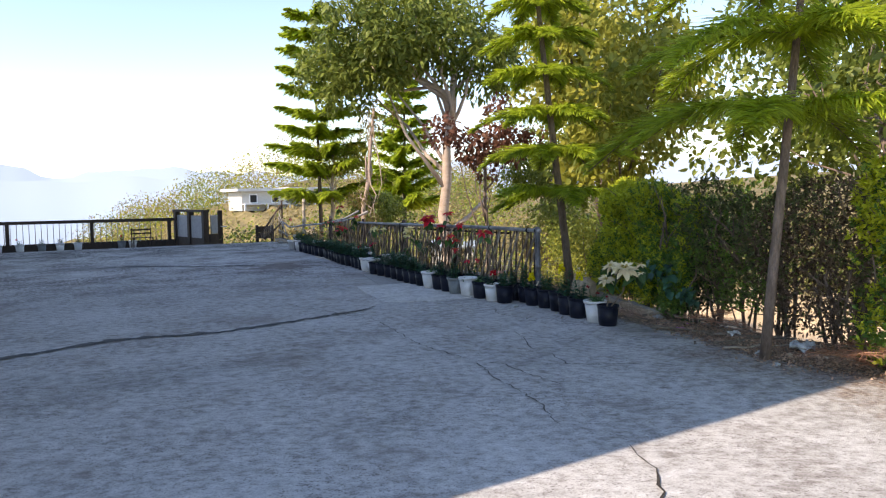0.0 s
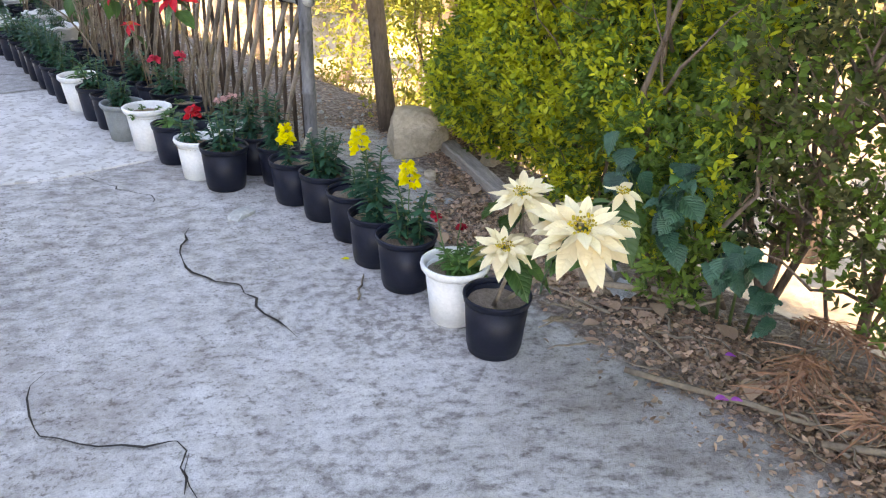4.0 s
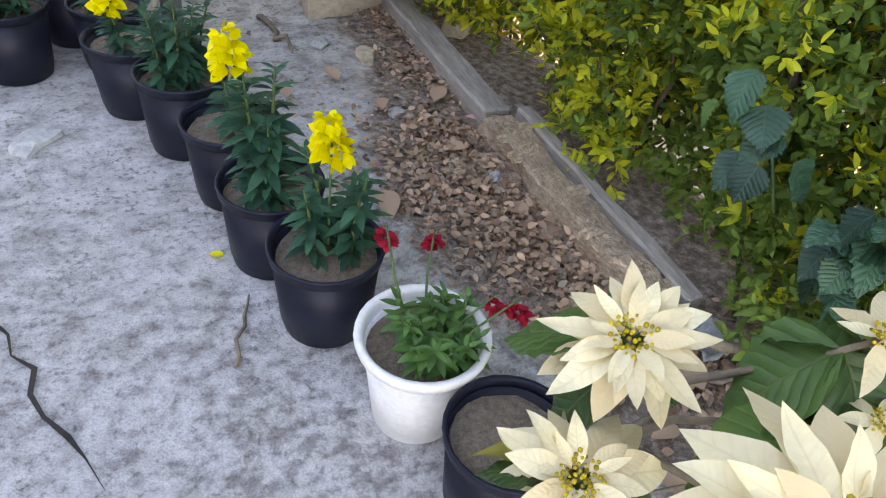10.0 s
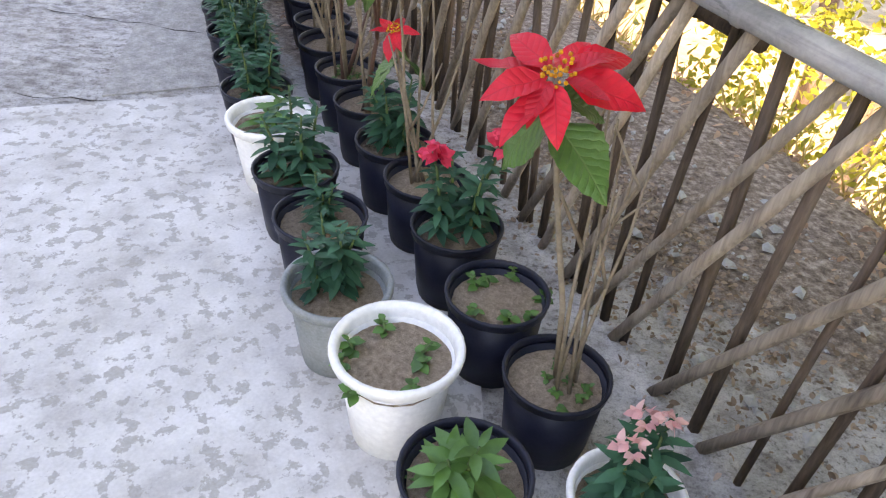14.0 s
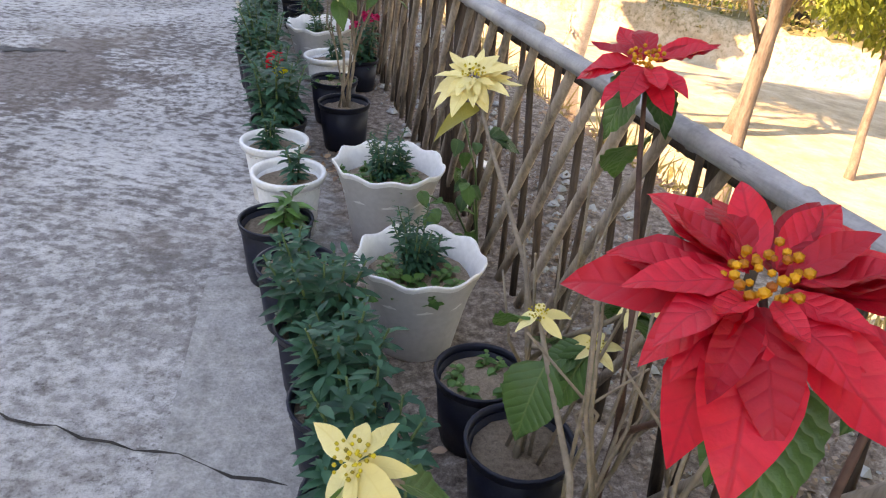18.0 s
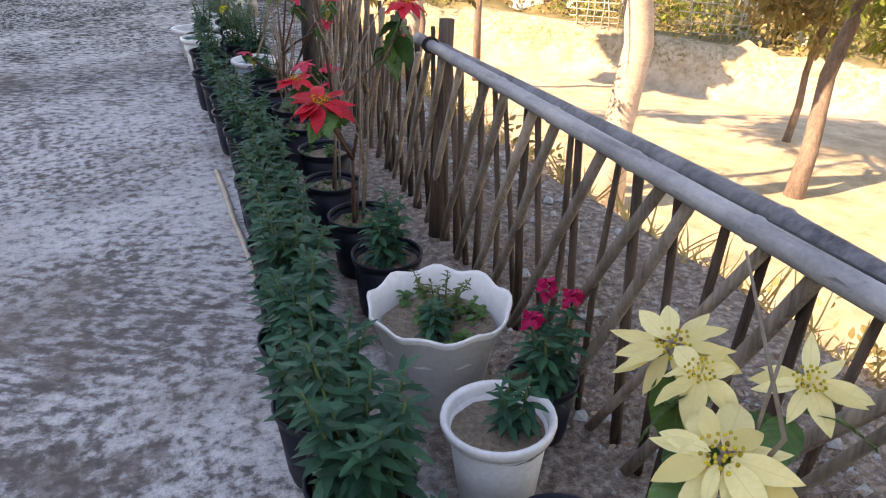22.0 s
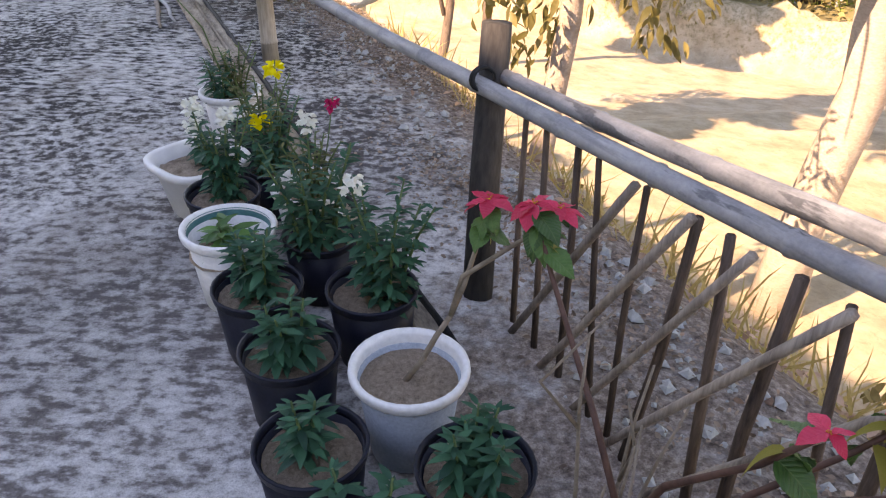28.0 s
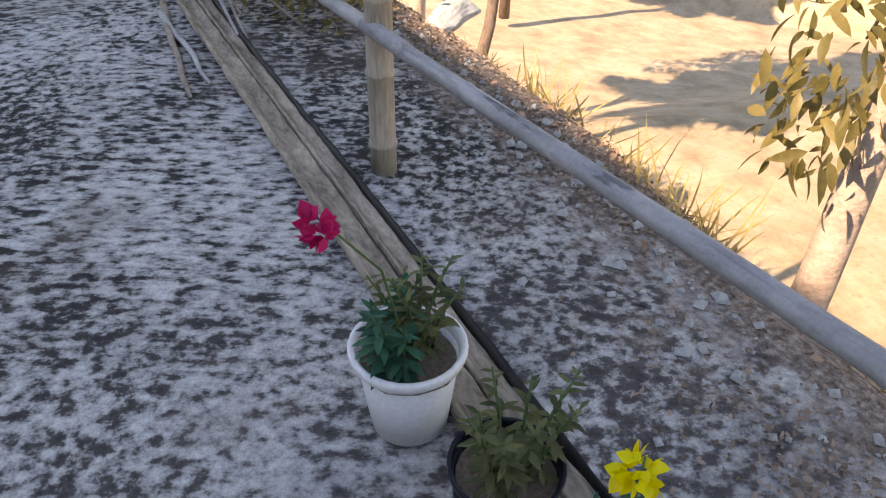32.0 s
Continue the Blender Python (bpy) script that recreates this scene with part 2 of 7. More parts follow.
    con = mix(nt, 1.0, con, ramp(nt, pits, ((0.3, grey(0.6)), (0.47, grey(0.98)), (0.7, grey(1.1)))), "MULTIPLY")
    con = mix(nt, 1.0, con, ramp(nt, grain, ((0.28, grey(0.68)), (0.5, grey(1.0)), (0.72, grey(1.12)))), "MULTIPLY")
    # a brown damp patch where water has stood
    pool = nt.nodes.new("ShaderNodeVectorMath")
    pool.operation = "DISTANCE"
    nt.links.new(co, pool.inputs[0])
    pool.inputs[1].default_value = (-1.15, 8.85, 0.0)
    wet = maths(nt, "ADD", between(nt, pool.outputs["Value"], 0.15, 1.15, 0.75, -0.1), between(nt, noise_tex(nt, co, 2.6, 6.0, 0.7), 0.25, 0.75, 0.0, 1.1))
    con = mix(nt, ramp(nt, wet, ((0.8, grey(0.0)), (0.95, grey(0.75)))), con, mix(nt, worn, (0.07, 0.05, 0.045), (0.26, 0.21, 0.185)))
    # trodden dirt in broad brown patches, long dark bands
    con = mix(nt, ramp(nt, noise_tex(nt, co, 0.7, 7.0, 0.7), ((0.53, grey(0.0)), (0.66, grey(0.6)))), con, mix(nt, pits, (0.13, 0.1, 0.085), (0.27, 0.225, 0.195)))
    con = mix(nt, ramp(nt, noise_tex(nt, turned(nt, co, 8, (3.5, 1.0, 1.0)), 0.6, 6.0, 0.62), ((0.55, grey(0.0)), (0.66, grey(0.5)))), con, mix(nt, 0.7, con, (0.07, 0.07, 0.072)))
    soil = ramp(nt, noise_tex(nt, co, 30.0, 6.0, 0.7), ((0.32, (0.085, 0.062, 0.05)), (0.5, (0.24, 0.19, 0.16)), (0.7, (0.52, 0.45, 0.39))))
    soil = mix(nt, 1.0, soil, ramp(nt, grain, ((0.28, grey(0.6)), (0.5, grey(1.0)), (0.72, grey(1.2)))), "MULTIPLY")
    sand = ramp(nt, noise_tex(nt, co, 1.6, 8.0, 0.7), ((0.3, (0.32, 0.235, 0.15)), (0.5, (0.49, 0.37, 0.24)), (0.72, (0.62, 0.5, 0.36))))
    sand = mix(nt, ramp(nt, noise_tex(nt, co, 14.0, 6.0, 0.7), ((0.56, grey(0.0)), (0.7, grey(0.6)))), sand, (0.24, 0.17, 0.1))
    brush = ramp(nt, noise_tex(nt, co, 0.9, 8.0, 0.7), ((0.3, (0.09, 0.08, 0.035)), (0.55, (0.24, 0.19, 0.09)), (0.75, (0.4, 0.31, 0.17))))
    edge = noise_tex(nt, co, 7.0, 5.0, 0.65)

    def eaten(value):
        """Gives a zone a ragged border."""
        return ramp(nt, maths(nt, "ADD", value, edge), ((0.74, grey(0.0)), (1.12, grey(1.0))))

    c = mix(nt, eaten(sep.outputs["Red"]), con, soil)
    c = mix(nt, eaten(sep.outputs["Green"]), c, sand)
    c = mix(nt, eaten(sep.outputs["Blue"]), c, brush)
    nt.links.new(c, b.inputs["Base Color"])
    bump(nt, b, mix(nt, 0.3, mix(nt, 0.4, amount, pits), grain), 0.8, 0.014)
    return m


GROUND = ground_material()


def pale_concrete():
    """A newer, whiter screed with grey-brown flecks where it has chipped and dirt trodden in."""
    m, nt, b = nodes_of("pale_concrete", 0.9, 0.0, 0.2)
    co = place(nt, True)
    film = noise_tex(nt, co, 5.0, 7.0, 0.65)
    chip = noise_tex(nt, co, 24.0, 5.0, 0.62)
    c = ramp(nt, film, ((0.36, (0.42, 0.4, 0.38)), (0.47, (0.55, 0.535, 0.515)), (0.62, (0.66, 0.645, 0.625))))
    c = mix(nt, ramp(nt, chip, ((0.54, (0, 0, 0)), (0.575, (0.75, 0.75, 0.75)))), c, (0.27, 0.25, 0.225))
    c = mix(nt, ramp(nt, noise_tex(nt, co, 1.1, 4.0), ((0.5, (0, 0, 0)), (0.7, (0.4, 0.4, 0.4)))), c, (0.33, 0.3, 0.26))
    c = mix(nt, 0.2, c, ramp(nt, noise_tex(nt, co, 120.0, 3.0), ((0.3, (0.35, 0.34, 0.32)), (0.7, (0.7, 0.69, 0.67)))))
    nt.links.new(c, b.inputs["Base Color"])
    bump(nt, b, mix(nt, 0.5, chip, film), 0.4, 0.006)
    return m


CONCRETE = pale_concrete()
GREY_SCREED = surface("grey_screed", (0.2, 0.19, 0.175), (0.47, 0.455, 0.435), 16.0, 0.92, 0.15, None, 0.7, 0.008, 90.0)
CRACK = surface("crack", (0.03, 0.028, 0.025), (0.07, 0.06, 0.055), 12.0, 0.95, 0.1)
BLACK_POT = surface("black_plastic", (0.006, 0.008, 0.016), (0.015, 0.018, 0.032), 6.0, 0.42, 0.22, None, 0.12, 0.002, 40.0, 0.25)
GREY_POT = surface("grey_plastic", (0.16, 0.18, 0.18), (0.26, 0.285, 0.29), 6.0, 0.5, 0.4, None, 0.15, 0.002, 40.0)
WHITE_POT = plain("white_plastic", (0.78, 0.78, 0.765), 0.42, 0.0, 0.4)
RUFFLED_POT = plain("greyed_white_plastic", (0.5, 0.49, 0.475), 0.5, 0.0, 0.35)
BLUE_POT = surface("bluish_plastic", (0.28, 0.34, 0.4), (0.42, 0.48, 0.53), 5.0, 0.5, 0.4, None, 0.15, 0.002, 35.0)
TEAL = surface("teal_plastic", (0.03, 0.16, 0.17), (0.06, 0.25, 0.25), 5.0, 0.45, 0.45)
SOIL = surface("potting_soil", (0.2, 0.145, 0.105), (0.58, 0.45, 0.345), 24.0, 0.95, 0.1, None, 1.0, 0.014, 90.0, 0.2)
BAMBOO = surface("weathered_bamboo", (0.2, 0.2, 0.205), (0.54, 0.53, 0.52), 3.0, 0.55, 0.4, (3.0, 3.0, 0.35), 0.3, 0.003, 40.0, 0.12)
OLD_BAMBOO = surface("blackened_bamboo", (0.045, 0.045, 0.05), (0.3, 0.295, 0.3), 4.0, 0.6, 0.3, (2.0, 2.0, 0.6), 0.4, 0.004, 30.0)


def rail_bamboo(name, dark, light, black, amount):
    """Weathered bamboo lying along the terrace: streaks along the grain, blackened blotches and a mottled skin."""
    m, nt, b = nodes_of(name, 0.55, 0.0, 0.35)
    co = place(nt)
    streak = noise_tex(nt, co, 30.0, 5.0, 0.65, (2.0, 0.09, 2.0))
    mottle = noise_tex(nt, co, 9.0, 6.0, 0.7, (1.0, 0.5, 1.0))
    c = ramp(nt, mottle, ((0.32, dark), (0.66, light)))
    c = mix(nt, ramp(nt, streak, ((0.5, (0, 0, 0)), (0.72, (0.6, 0.6, 0.6)))), c, [v * 0.45 for v in dark])
    blotch = noise_tex(nt, co, 7.0, 6.0, 0.6, (2.2, 0.4, 2.2))
    c = mix(nt, ramp(nt, blotch, ((amount, (0, 0, 0)), (amount + 0.03, (0.75, 0.75, 0.75)))), c, black)
    c = mix(nt, 0.2, c, ramp(nt, noise_tex(nt, co, 120.0, 3.0), ((0.3, dark), (0.7, light))))
    nt.links.new(c, b.inputs["Base Color"])
    bump(nt, b, mix(nt, 0.5, streak, mottle), 0.35, 0.004)
    return m


RAIL_BAMBOO = rail_bamboo("streaked_bamboo", (0.19, 0.19, 0.2), (0.47, 0.455, 0.445), (0.04, 0.04, 0.045), 0.61)
GREY_BAMBOO = rail_bamboo("greyed_bamboo", (0.13, 0.135, 0.145), (0.36, 0.36, 0.365), (0.035, 0.035, 0.04), 0.57)
BAMBOO_PALE = surface("straw_bamboo", (0.29, 0.235, 0.175), (0.58, 0.49, 0.38), 5.0, 0.5, 0.4, (3.0, 3.0, 0.35), 0.25, 0.003, 40.0, 0.1)
SLAT = surface("split_bamboo", (0.1, 0.075, 0.06), (0.42, 0.345, 0.28), 7.0, 0.75, 0.25, (3.0, 3.0, 0.3), 0.5, 0.004, 45.0, 0.35)
CHAR = surface("charred_bamboo", (0.006, 0.006, 0.006), (0.085, 0.076, 0.07), 7.0, 0.75, 0.25, (2.0, 2.0, 0.5), 0.6, 0.006, 30.0)
STAKE = surface("dark_stake", (0.022, 0.015, 0.012), (0.15, 0.108, 0.085), 8.0, 0.8, 0.2, (3.0, 3.0, 0.4), 0.6, 0.005, 50.0, 0.4)
BARK = surface("dark_bark", (0.1, 0.075, 0.06), (0.3, 0.225, 0.18), 9.0, 0.9, 0.15, (2.0, 2.0, 0.5), 0.8, 0.012, 45.0)
PALE_BARK = surface("pale_bark", (0.42, 0.31, 0.235), (0.62, 0.495, 0.4), 4.0, 0.8, 0.2, (1.0, 1.0, 2.2), 0.5, 0.01, 30.0)
SLIM_BARK = surface("pinkish_bark", (0.26, 0.185, 0.14), (0.52, 0.41, 0.33), 7.0, 0.85, 0.15, (1.0, 1.0, 1.6), 0.6, 0.008, 40.0)
STEM = surface("woody_stem", (0.13, 0.1, 0.075), (0.33, 0.265, 0.2), 12.0, 0.8, 0.2, None, 0.4, 0.003, 60.0)
RED_STEM = surface("dark_red_stem", (0.05, 0.025, 0.02), (0.15, 0.075, 0.055), 14.0, 0.6, 0.3)
GREEN_STEM = surface("green_stem", (0.04, 0.085, 0.03), (0.1, 0.17, 0.06), 12.0, 0.6, 0.3)
TIE = surface("black_tie", (0.01, 0.01, 0.01), (0.03, 0.03, 0.03), 20.0, 0.6, 0.3)
TIMBER = surface("grey_timber", (0.19, 0.165, 0.145), (0.44, 0.4, 0.36), 5.0, 0.85, 0.2, (0.4, 3.0, 3.0), 0.7, 0.006, 40.0)
ROT = surface("rotten_timber", (0.3, 0.19, 0.125), (0.84, 0.65, 0.48), 22.0, 0.95, 0.1, (1.0, 2.2, 1.6), 1.0, 0.02, 90.0, 0.25)
ROCK = surface("rock", (0.4, 0.32, 0.23), (0.6, 0.5, 0.38), 5.0, 0.9, 0.2, None, 0.6, 0.01, 40.0)
STONE = surface("pale_stone", (0.32, 0.33, 0.32), (0.52, 0.53, 0.51), 14.0, 0.85, 0.2, None, 0.5, 0.005, 60.0)
MUDDY = surface("muddy_bamboo", (0.07, 0.055, 0.042), (0.6, 0.5, 0.39), 6.0, 0.9, 0.15, (2.0, 0.7, 2.0), 0.8, 0.008, 34.0)
BLACK_SHEET = surface("black_strip", (0.008, 0.008, 0.009), (0.035, 0.033, 0.03), 9.0, 0.6, 0.3)
DEAD_LEAF = leafy("dead_leaf", (0.17, 0.09, 0.06), (0.6, 0.4, 0.28), 0.85, 0.08)
DARK_LEAF = leafy("rotting_leaf", (0.1, 0.066, 0.047), (0.42, 0.31, 0.235), 0.9, 0.05)
STRAW = leafy("dry_frond", (0.2, 0.085, 0.05), (0.5, 0.27, 0.17), 0.85, 0.1)
SNAP_LEAF = leafy("snapdragon_leaf", (0.006, 0.04, 0.028), (0.032, 0.14, 0.078), 0.5, 0.12, 0.03, 0.22)
FRESH_LEAF = leafy("fresh_leaf", (0.025, 0.09, 0.025), (0.09, 0.24, 0.06), 0.42, 0.2, 0.03, 0.4)
POIN_LEAF = veined("poinsettia_leaf", (0.022, 0.075, 0.022), (0.075, 0.185, 0.045), (0.14, 0.2, 0.07), 0.42, 0.22, 0.4, 9.0, 0.3)
OLD_LEAF = leafy("yellowing_leaf", (0.12, 0.13, 0.02), (0.32, 0.28, 0.06), 0.6, 0.3)
CREAM = veined("cream_bract", (0.78, 0.63, 0.38), (0.92, 0.81, 0.54), (0.8, 0.66, 0.4), 0.5, 0.2, 0.3, 9.0, 0.12)
LEMON = veined("lemon_bract", (0.78, 0.63, 0.24), (0.92, 0.8, 0.4), (0.78, 0.62, 0.24), 0.5, 0.22, 0.3, 8.0, 0.12)
RED = veined("red_bract", (0.38, 0.005, 0.014), (0.74, 0.016, 0.036), (0.42, 0.008, 0.02), 0.45, 0.16, 0.35, 8.0, 0.22)
PINK = veined("pink_petal", (0.58, 0.02, 0.06), (0.82, 0.075, 0.14), (0.62, 0.03, 0.08), 0.5, 0.25, 0.3, 7.0, 0.25)
SCARLET = leafy("scarlet_petal", (0.4, 0.006, 0.016), (0.68, 0.02, 0.036), 0.5, 0.2)
ROSE = leafy("rose_petal", (0.62, 0.02, 0.06), (0.82, 0.075, 0.14), 0.5, 0.25)
PALE_PINK = leafy("pale_pink_petal", (0.75, 0.33, 0.33), (0.88, 0.55, 0.52), 0.5, 0.25)
YELLOW = leafy("yellow_petal", (0.78, 0.6, 0.0), (0.9, 0.78, 0.02), 0.45, 0.25)
CRIMSON = leafy("crimson_petal", (0.22, 0.0, 0.012), (0.45, 0.01, 0.03), 0.55, 0.15)
MAGENTA = leafy("magenta_petal", (0.4, 0.004, 0.06), (0.6, 0.015, 0.12), 0.55, 0.2)
WHITE_PETAL = leafy("white_petal", (0.7, 0.72, 0.6), (0.85, 0.86, 0.78), 0.5, 0.25)
GOLD = leafy("golden_bud", (0.14, 0.1, 0.012), (0.72, 0.52, 0.03), 0.45, 0.05)
ORANGE = leafy("orange_bud", (0.3, 0.05, 0.01), (0.75, 0.34, 0.02), 0.45, 0.05)
HEDGE_DARK = leafy("hedge_leaf", (0.035, 0.1, 0.022), (0.18, 0.3, 0.06), 0.42, 0.28)
HEDGE_GOLD = leafy("golden_hedge_leaf", (0.2, 0.32, 0.03), (0.66, 0.66, 0.06), 0.42, 0.35)
# near-black green: the shade deep inside the hedge put into a leaf colour
HEDGE_SHADE = leafy("shaded_hedge_leaf", (0.008, 0.02, 0.008), (0.035, 0.065, 0.02), 0.5, 0.12)
HEDGE_DRY = leafy("dull_hedge_leaf", (0.03, 0.05, 0.02), (0.16, 0.17, 0.07), 0.6, 0.25)
HIBISCUS = veined("hibiscus_leaf", (0.01, 0.05, 0.038), (0.045, 0.15, 0.088), (0.09, 0.19, 0.12), 0.38, 0.12, 0.45, 8.0, 0.35)
PINE = leafy("araucaria_frond", (0.08, 0.17, 0.025), (0.48, 0.56, 0.05), 0.55, 0.4)
CROWN = leafy("tree_leaf", (0.03, 0.07, 0.014), (0.26, 0.3, 0.06), 0.42, 0.34)
# sunlight offset in the colour: darker than the golden hedge leaf, which is shaded
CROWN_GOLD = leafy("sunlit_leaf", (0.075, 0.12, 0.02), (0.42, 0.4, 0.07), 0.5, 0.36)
CROWN_DULL = leafy("olive_brown_leaf", (0.07, 0.065, 0.02), (0.24, 0.19, 0.07), 0.45, 0.3)
CROWN_RED = leafy("reddish_leaf", (0.1, 0.04, 0.03), (0.22, 0.1, 0.06), 0.55, 0.3)
BRUSH = leafy("dry_brush_leaf", (0.1, 0.09, 0.03), (0.36, 0.28, 0.12), 0.65, 0.3)
TWIGGY = leafy("dull_brown_leaf", (0.05, 0.035, 0.025), (0.2, 0.14, 0.1), 0.7, 0.15)
GRASS = leafy("dry_grass", (0.22, 0.18, 0.06), (0.55, 0.42, 0.18), 0.7, 0.3)
WALL = surface("plaster", (0.5, 0.48, 0.44), (0.62, 0.6, 0.55), 2.0, 0.9, 0.2, None, 0.3, 0.004, 50.0)
DARK_WOOD = surface("dark_wood", (0.03, 0.022, 0.018), (0.085, 0.06, 0.045), 7.0, 0.7, 0.3, (3.0, 3.0, 0.5), 0.4, 0.004, 45.0)
SHEET = surface("grey_sheet", (0.3, 0.3, 0.31), (0.42, 0.42, 0.42), 6.0, 0.7, 0.3, None, 0.2, 0.002, 40.0)
WHITE_ROOF = surface("white_roof", (0.6, 0.6, 0.6), (0.75, 0.75, 0.75), 3.0, 0.6, 0.3)
WIRE = surface("grey_metal", (0.18, 0.18, 0.18), (0.34, 0.34, 0.34), 20.0, 0.5, 0.5, None, 0.2, 0.001, 60.0, 0.0, False, 0.6)
PURPLE = leafy("purple_petal", (0.4, 0.05, 0.5), (0.6, 0.12, 0.65), 0.5, 0.3)
FILM = surface("clear_wrapper", (0.45, 0.47, 0.5), (0.75, 0.78, 0.82), 20.0, 0.25, 0.6, None, 0.8, 0.01, 60.0)


# ---- mesh helpers ----
def as_mesh(name, verts, faces, mats, smooth=True, slots=None):
    me = bpy.data.meshes.new(name)
    me.from_pydata([tuple(v) for v in verts], [], [tuple(f) for f in faces])
    for mt in mats if isinstance(mats, (list, tuple)) else [mats]:
        me.materials.append(mt)
    if smooth:
        me.polygons.foreach_set("use_smooth", [True] * len(me.polygons))
    if slots is not None:
        me.polygons.foreach_set("material_index", [int(s) for s in slots])
    me.update()
    return me


def child(name, mesh, parent, m=None, label=""):
    ob = new(name, mesh)
    ob.parent = parent
    if m is not None:
        ob.matrix_basis = m
    return tagged(ob, label)


def part(name, bm, material, parent, label="", m=None, smooth=True):
    me = bpy.data.meshes.new(name)
    bm.normal_update()
    bm.to_mesh(me)
    bm.free()
    me.materials.append(material)
    if smooth:
        me.polygons.foreach_set("use_smooth", [True] * len(me.polygons))
    return child(name, me, parent, m, label)


def thing(name, m, label, category, group="", kind=""):
    ob = new(name)
    ob.empty_display_size = 0.1
    ob.matrix_basis = m
    return tagged(ob, label, category, group, kind)


def solo(name, mesh, m, label, category, group="", kind=""):
    ob = new(name, mesh)
    ob.matrix_basis = m
    return tagged(ob, label, category, group, kind)


def lathe(profile, segs=28, wave=None, closed=False):
    """Verts and faces of a profile of (radius, z) turned about z. wave(angle, i): what is added to z and radius."""
    v, f = [], []
    for i, (r, z) in enumerate(profile):
        for k in range(segs):
            a = 2 * math.pi * k / segs
            dr, dz = wave(a, i) if wave else (0, 0)
            v.append(((r + dr) * math.cos(a), (r + dr) * math.sin(a), z + dz))
    for i in range(len(profile) - 1):
        for k in range(segs):
            k2 = (k + 1) % segs
            f.append((i * segs + k, i * segs + k2, (i + 1) * segs + k2, (i + 1) * segs + k))
    if closed:
        f.append([len(v) - segs + k for k in range(segs)])
        f.append([segs - 1 - k for k in range(segs)])
    return v, f


def frame_of(way, up=(0, 0, 1)):
    """A turn that lays z along way."""
    return Vector(way).normalized().to_track_quat("Z", "Y").to_matrix()


def tube(points, radii, segs=8, jitter=0.0, rng=random):
    """A tapered tube through points, capped."""
    pts = [Vector(p) for p in points]
    v, f = [], []
    q, last = None, None
    for i, p in enumerate(pts):
        way = (pts[min(i + 1, len(pts) - 1)] - pts[max(i - 1, 0)]).normalized()
        q = frame_of(way) if q is None else last.rotation_difference(way).to_matrix() @ q
        last = way
        for k in range(segs):
            a = 2 * math.pi * k / segs
            r = radii[i] * (1 + jitter * (rng.random() - 0.5))
            v.append(p + q @ Vector((r * math.cos(a), r * math.sin(a), 0)))
    for i in range(len(pts) - 1):
        for k in range(segs):
            k2 = (k + 1) % segs
            f.append((i * segs + k, i * segs + k2, (i + 1) * segs + k2, (i + 1) * segs + k))
    f.append(list(range(segs))[::-1])
    f.append([len(v) - segs + k for k in range(segs)])
    return v, f


def joined(pieces):
    v, f = [], []
    for pv, pf in pieces:
        n = len(v)
        v.extend(pv)
        f.extend([[i + n for i in face] for face in pf])
    return v, f


def box(x, y, z, soft=0.004):
    bm = bmesh.new()
    bmesh.ops.create_cube(bm, size=1)
    bmesh.ops.scale(bm, vec=(x, y, z), verts=bm.verts)
    if soft:
        bmesh.ops.bevel(bm, geom=bm.edges[:], offset=soft, segments=1, affect="EDGES")
    return bm


def blade(width, tip=1.0, fold=0.12, droop=0.15, n=4, base=0.08, belly=0.45, teeth=0.0):
    """A leaf 1 long along y, of the given width, folded along its rib and drooping to its tip."""
    v, f = [(0, 0, 0)], []
    for i in range(1, n):
        s = i / n
        w = width * 0.5 * (math.sin(math.pi * s ** (math.log(0.5) / math.log(belly))) ** 0.9 + base * (1 - s))
        w *= 1 + teeth * (1 if i % 2 else -1)
        z = -droop * s * s
        v += [(-w, s, z + fold * w), (0, s, z), (w, s, z + fold * w)]
    v.append((0, 1, -droop))
    t = len(v) - 1
    f += [(0, 2, 1), (0, 3, 2)]
    for i in range(n - 2):
        a = 1 + 3 * i
        f += [(a, a + 1, a + 4, a + 3), (a + 1, a + 2, a + 5, a + 4)]
    a = t - 3
    f += [(a, a + 1, t), (a + 1, a + 2, t)]
    return np.array(v, float), f


def broad_leaf(width, fold=0.12, droop=0.2, n=16, belly=0.4, base=0.3, teeth=0.06, vein=0.02, wave=0.02, seed=0):
    """A broad leaf 1 long along y: toothed edge, sunken side veins, a wavy blade."""
    across = (-1, -0.66, -0.33, 0, 0.33, 0.66, 1)
    v, f = [(0, 0, 0)], []
    for i in range(1, n):
        s = i / n
        w = width * 0.5 * (math.sin(math.pi * s ** (math.log(0.5) / math.log(belly))) ** 0.85 + base * (1 - s))
        for u in across:
            edge = 1 + (teeth * (1 if i % 2 else -1) if abs(u) == 1 else 0)
            x = u * w * edge
            z = -droop * s * s + fold * abs(x) - vein * math.cos(2 * math.pi * (6 * s - 1.6 * abs(u))) * (0.4 + abs(u)) * (u != 0) - 0.5 * vein * (u == 0)
            z += wave * math.sin(7 * s + 3 * u + seed) * abs(u)
            v.append((x, s + 0.1 * width * abs(u) * (0.5 - s), z))
    v.append((0, 1, -droop))
    k, t = len(across), len(v) - 1
    f += [(0, 2 + q, 1 + q) for q in range(k - 1)]
    for i in range(n - 2):
        a = 1 + k * i
        f += [(a + q, a + q + 1, a + k + q + 1, a + k + q) for q in range(k - 1)]
    a = t - k
    f += [(a + q, a + q + 1, t) for q in range(k - 1)]
    return np.array(v, float), f


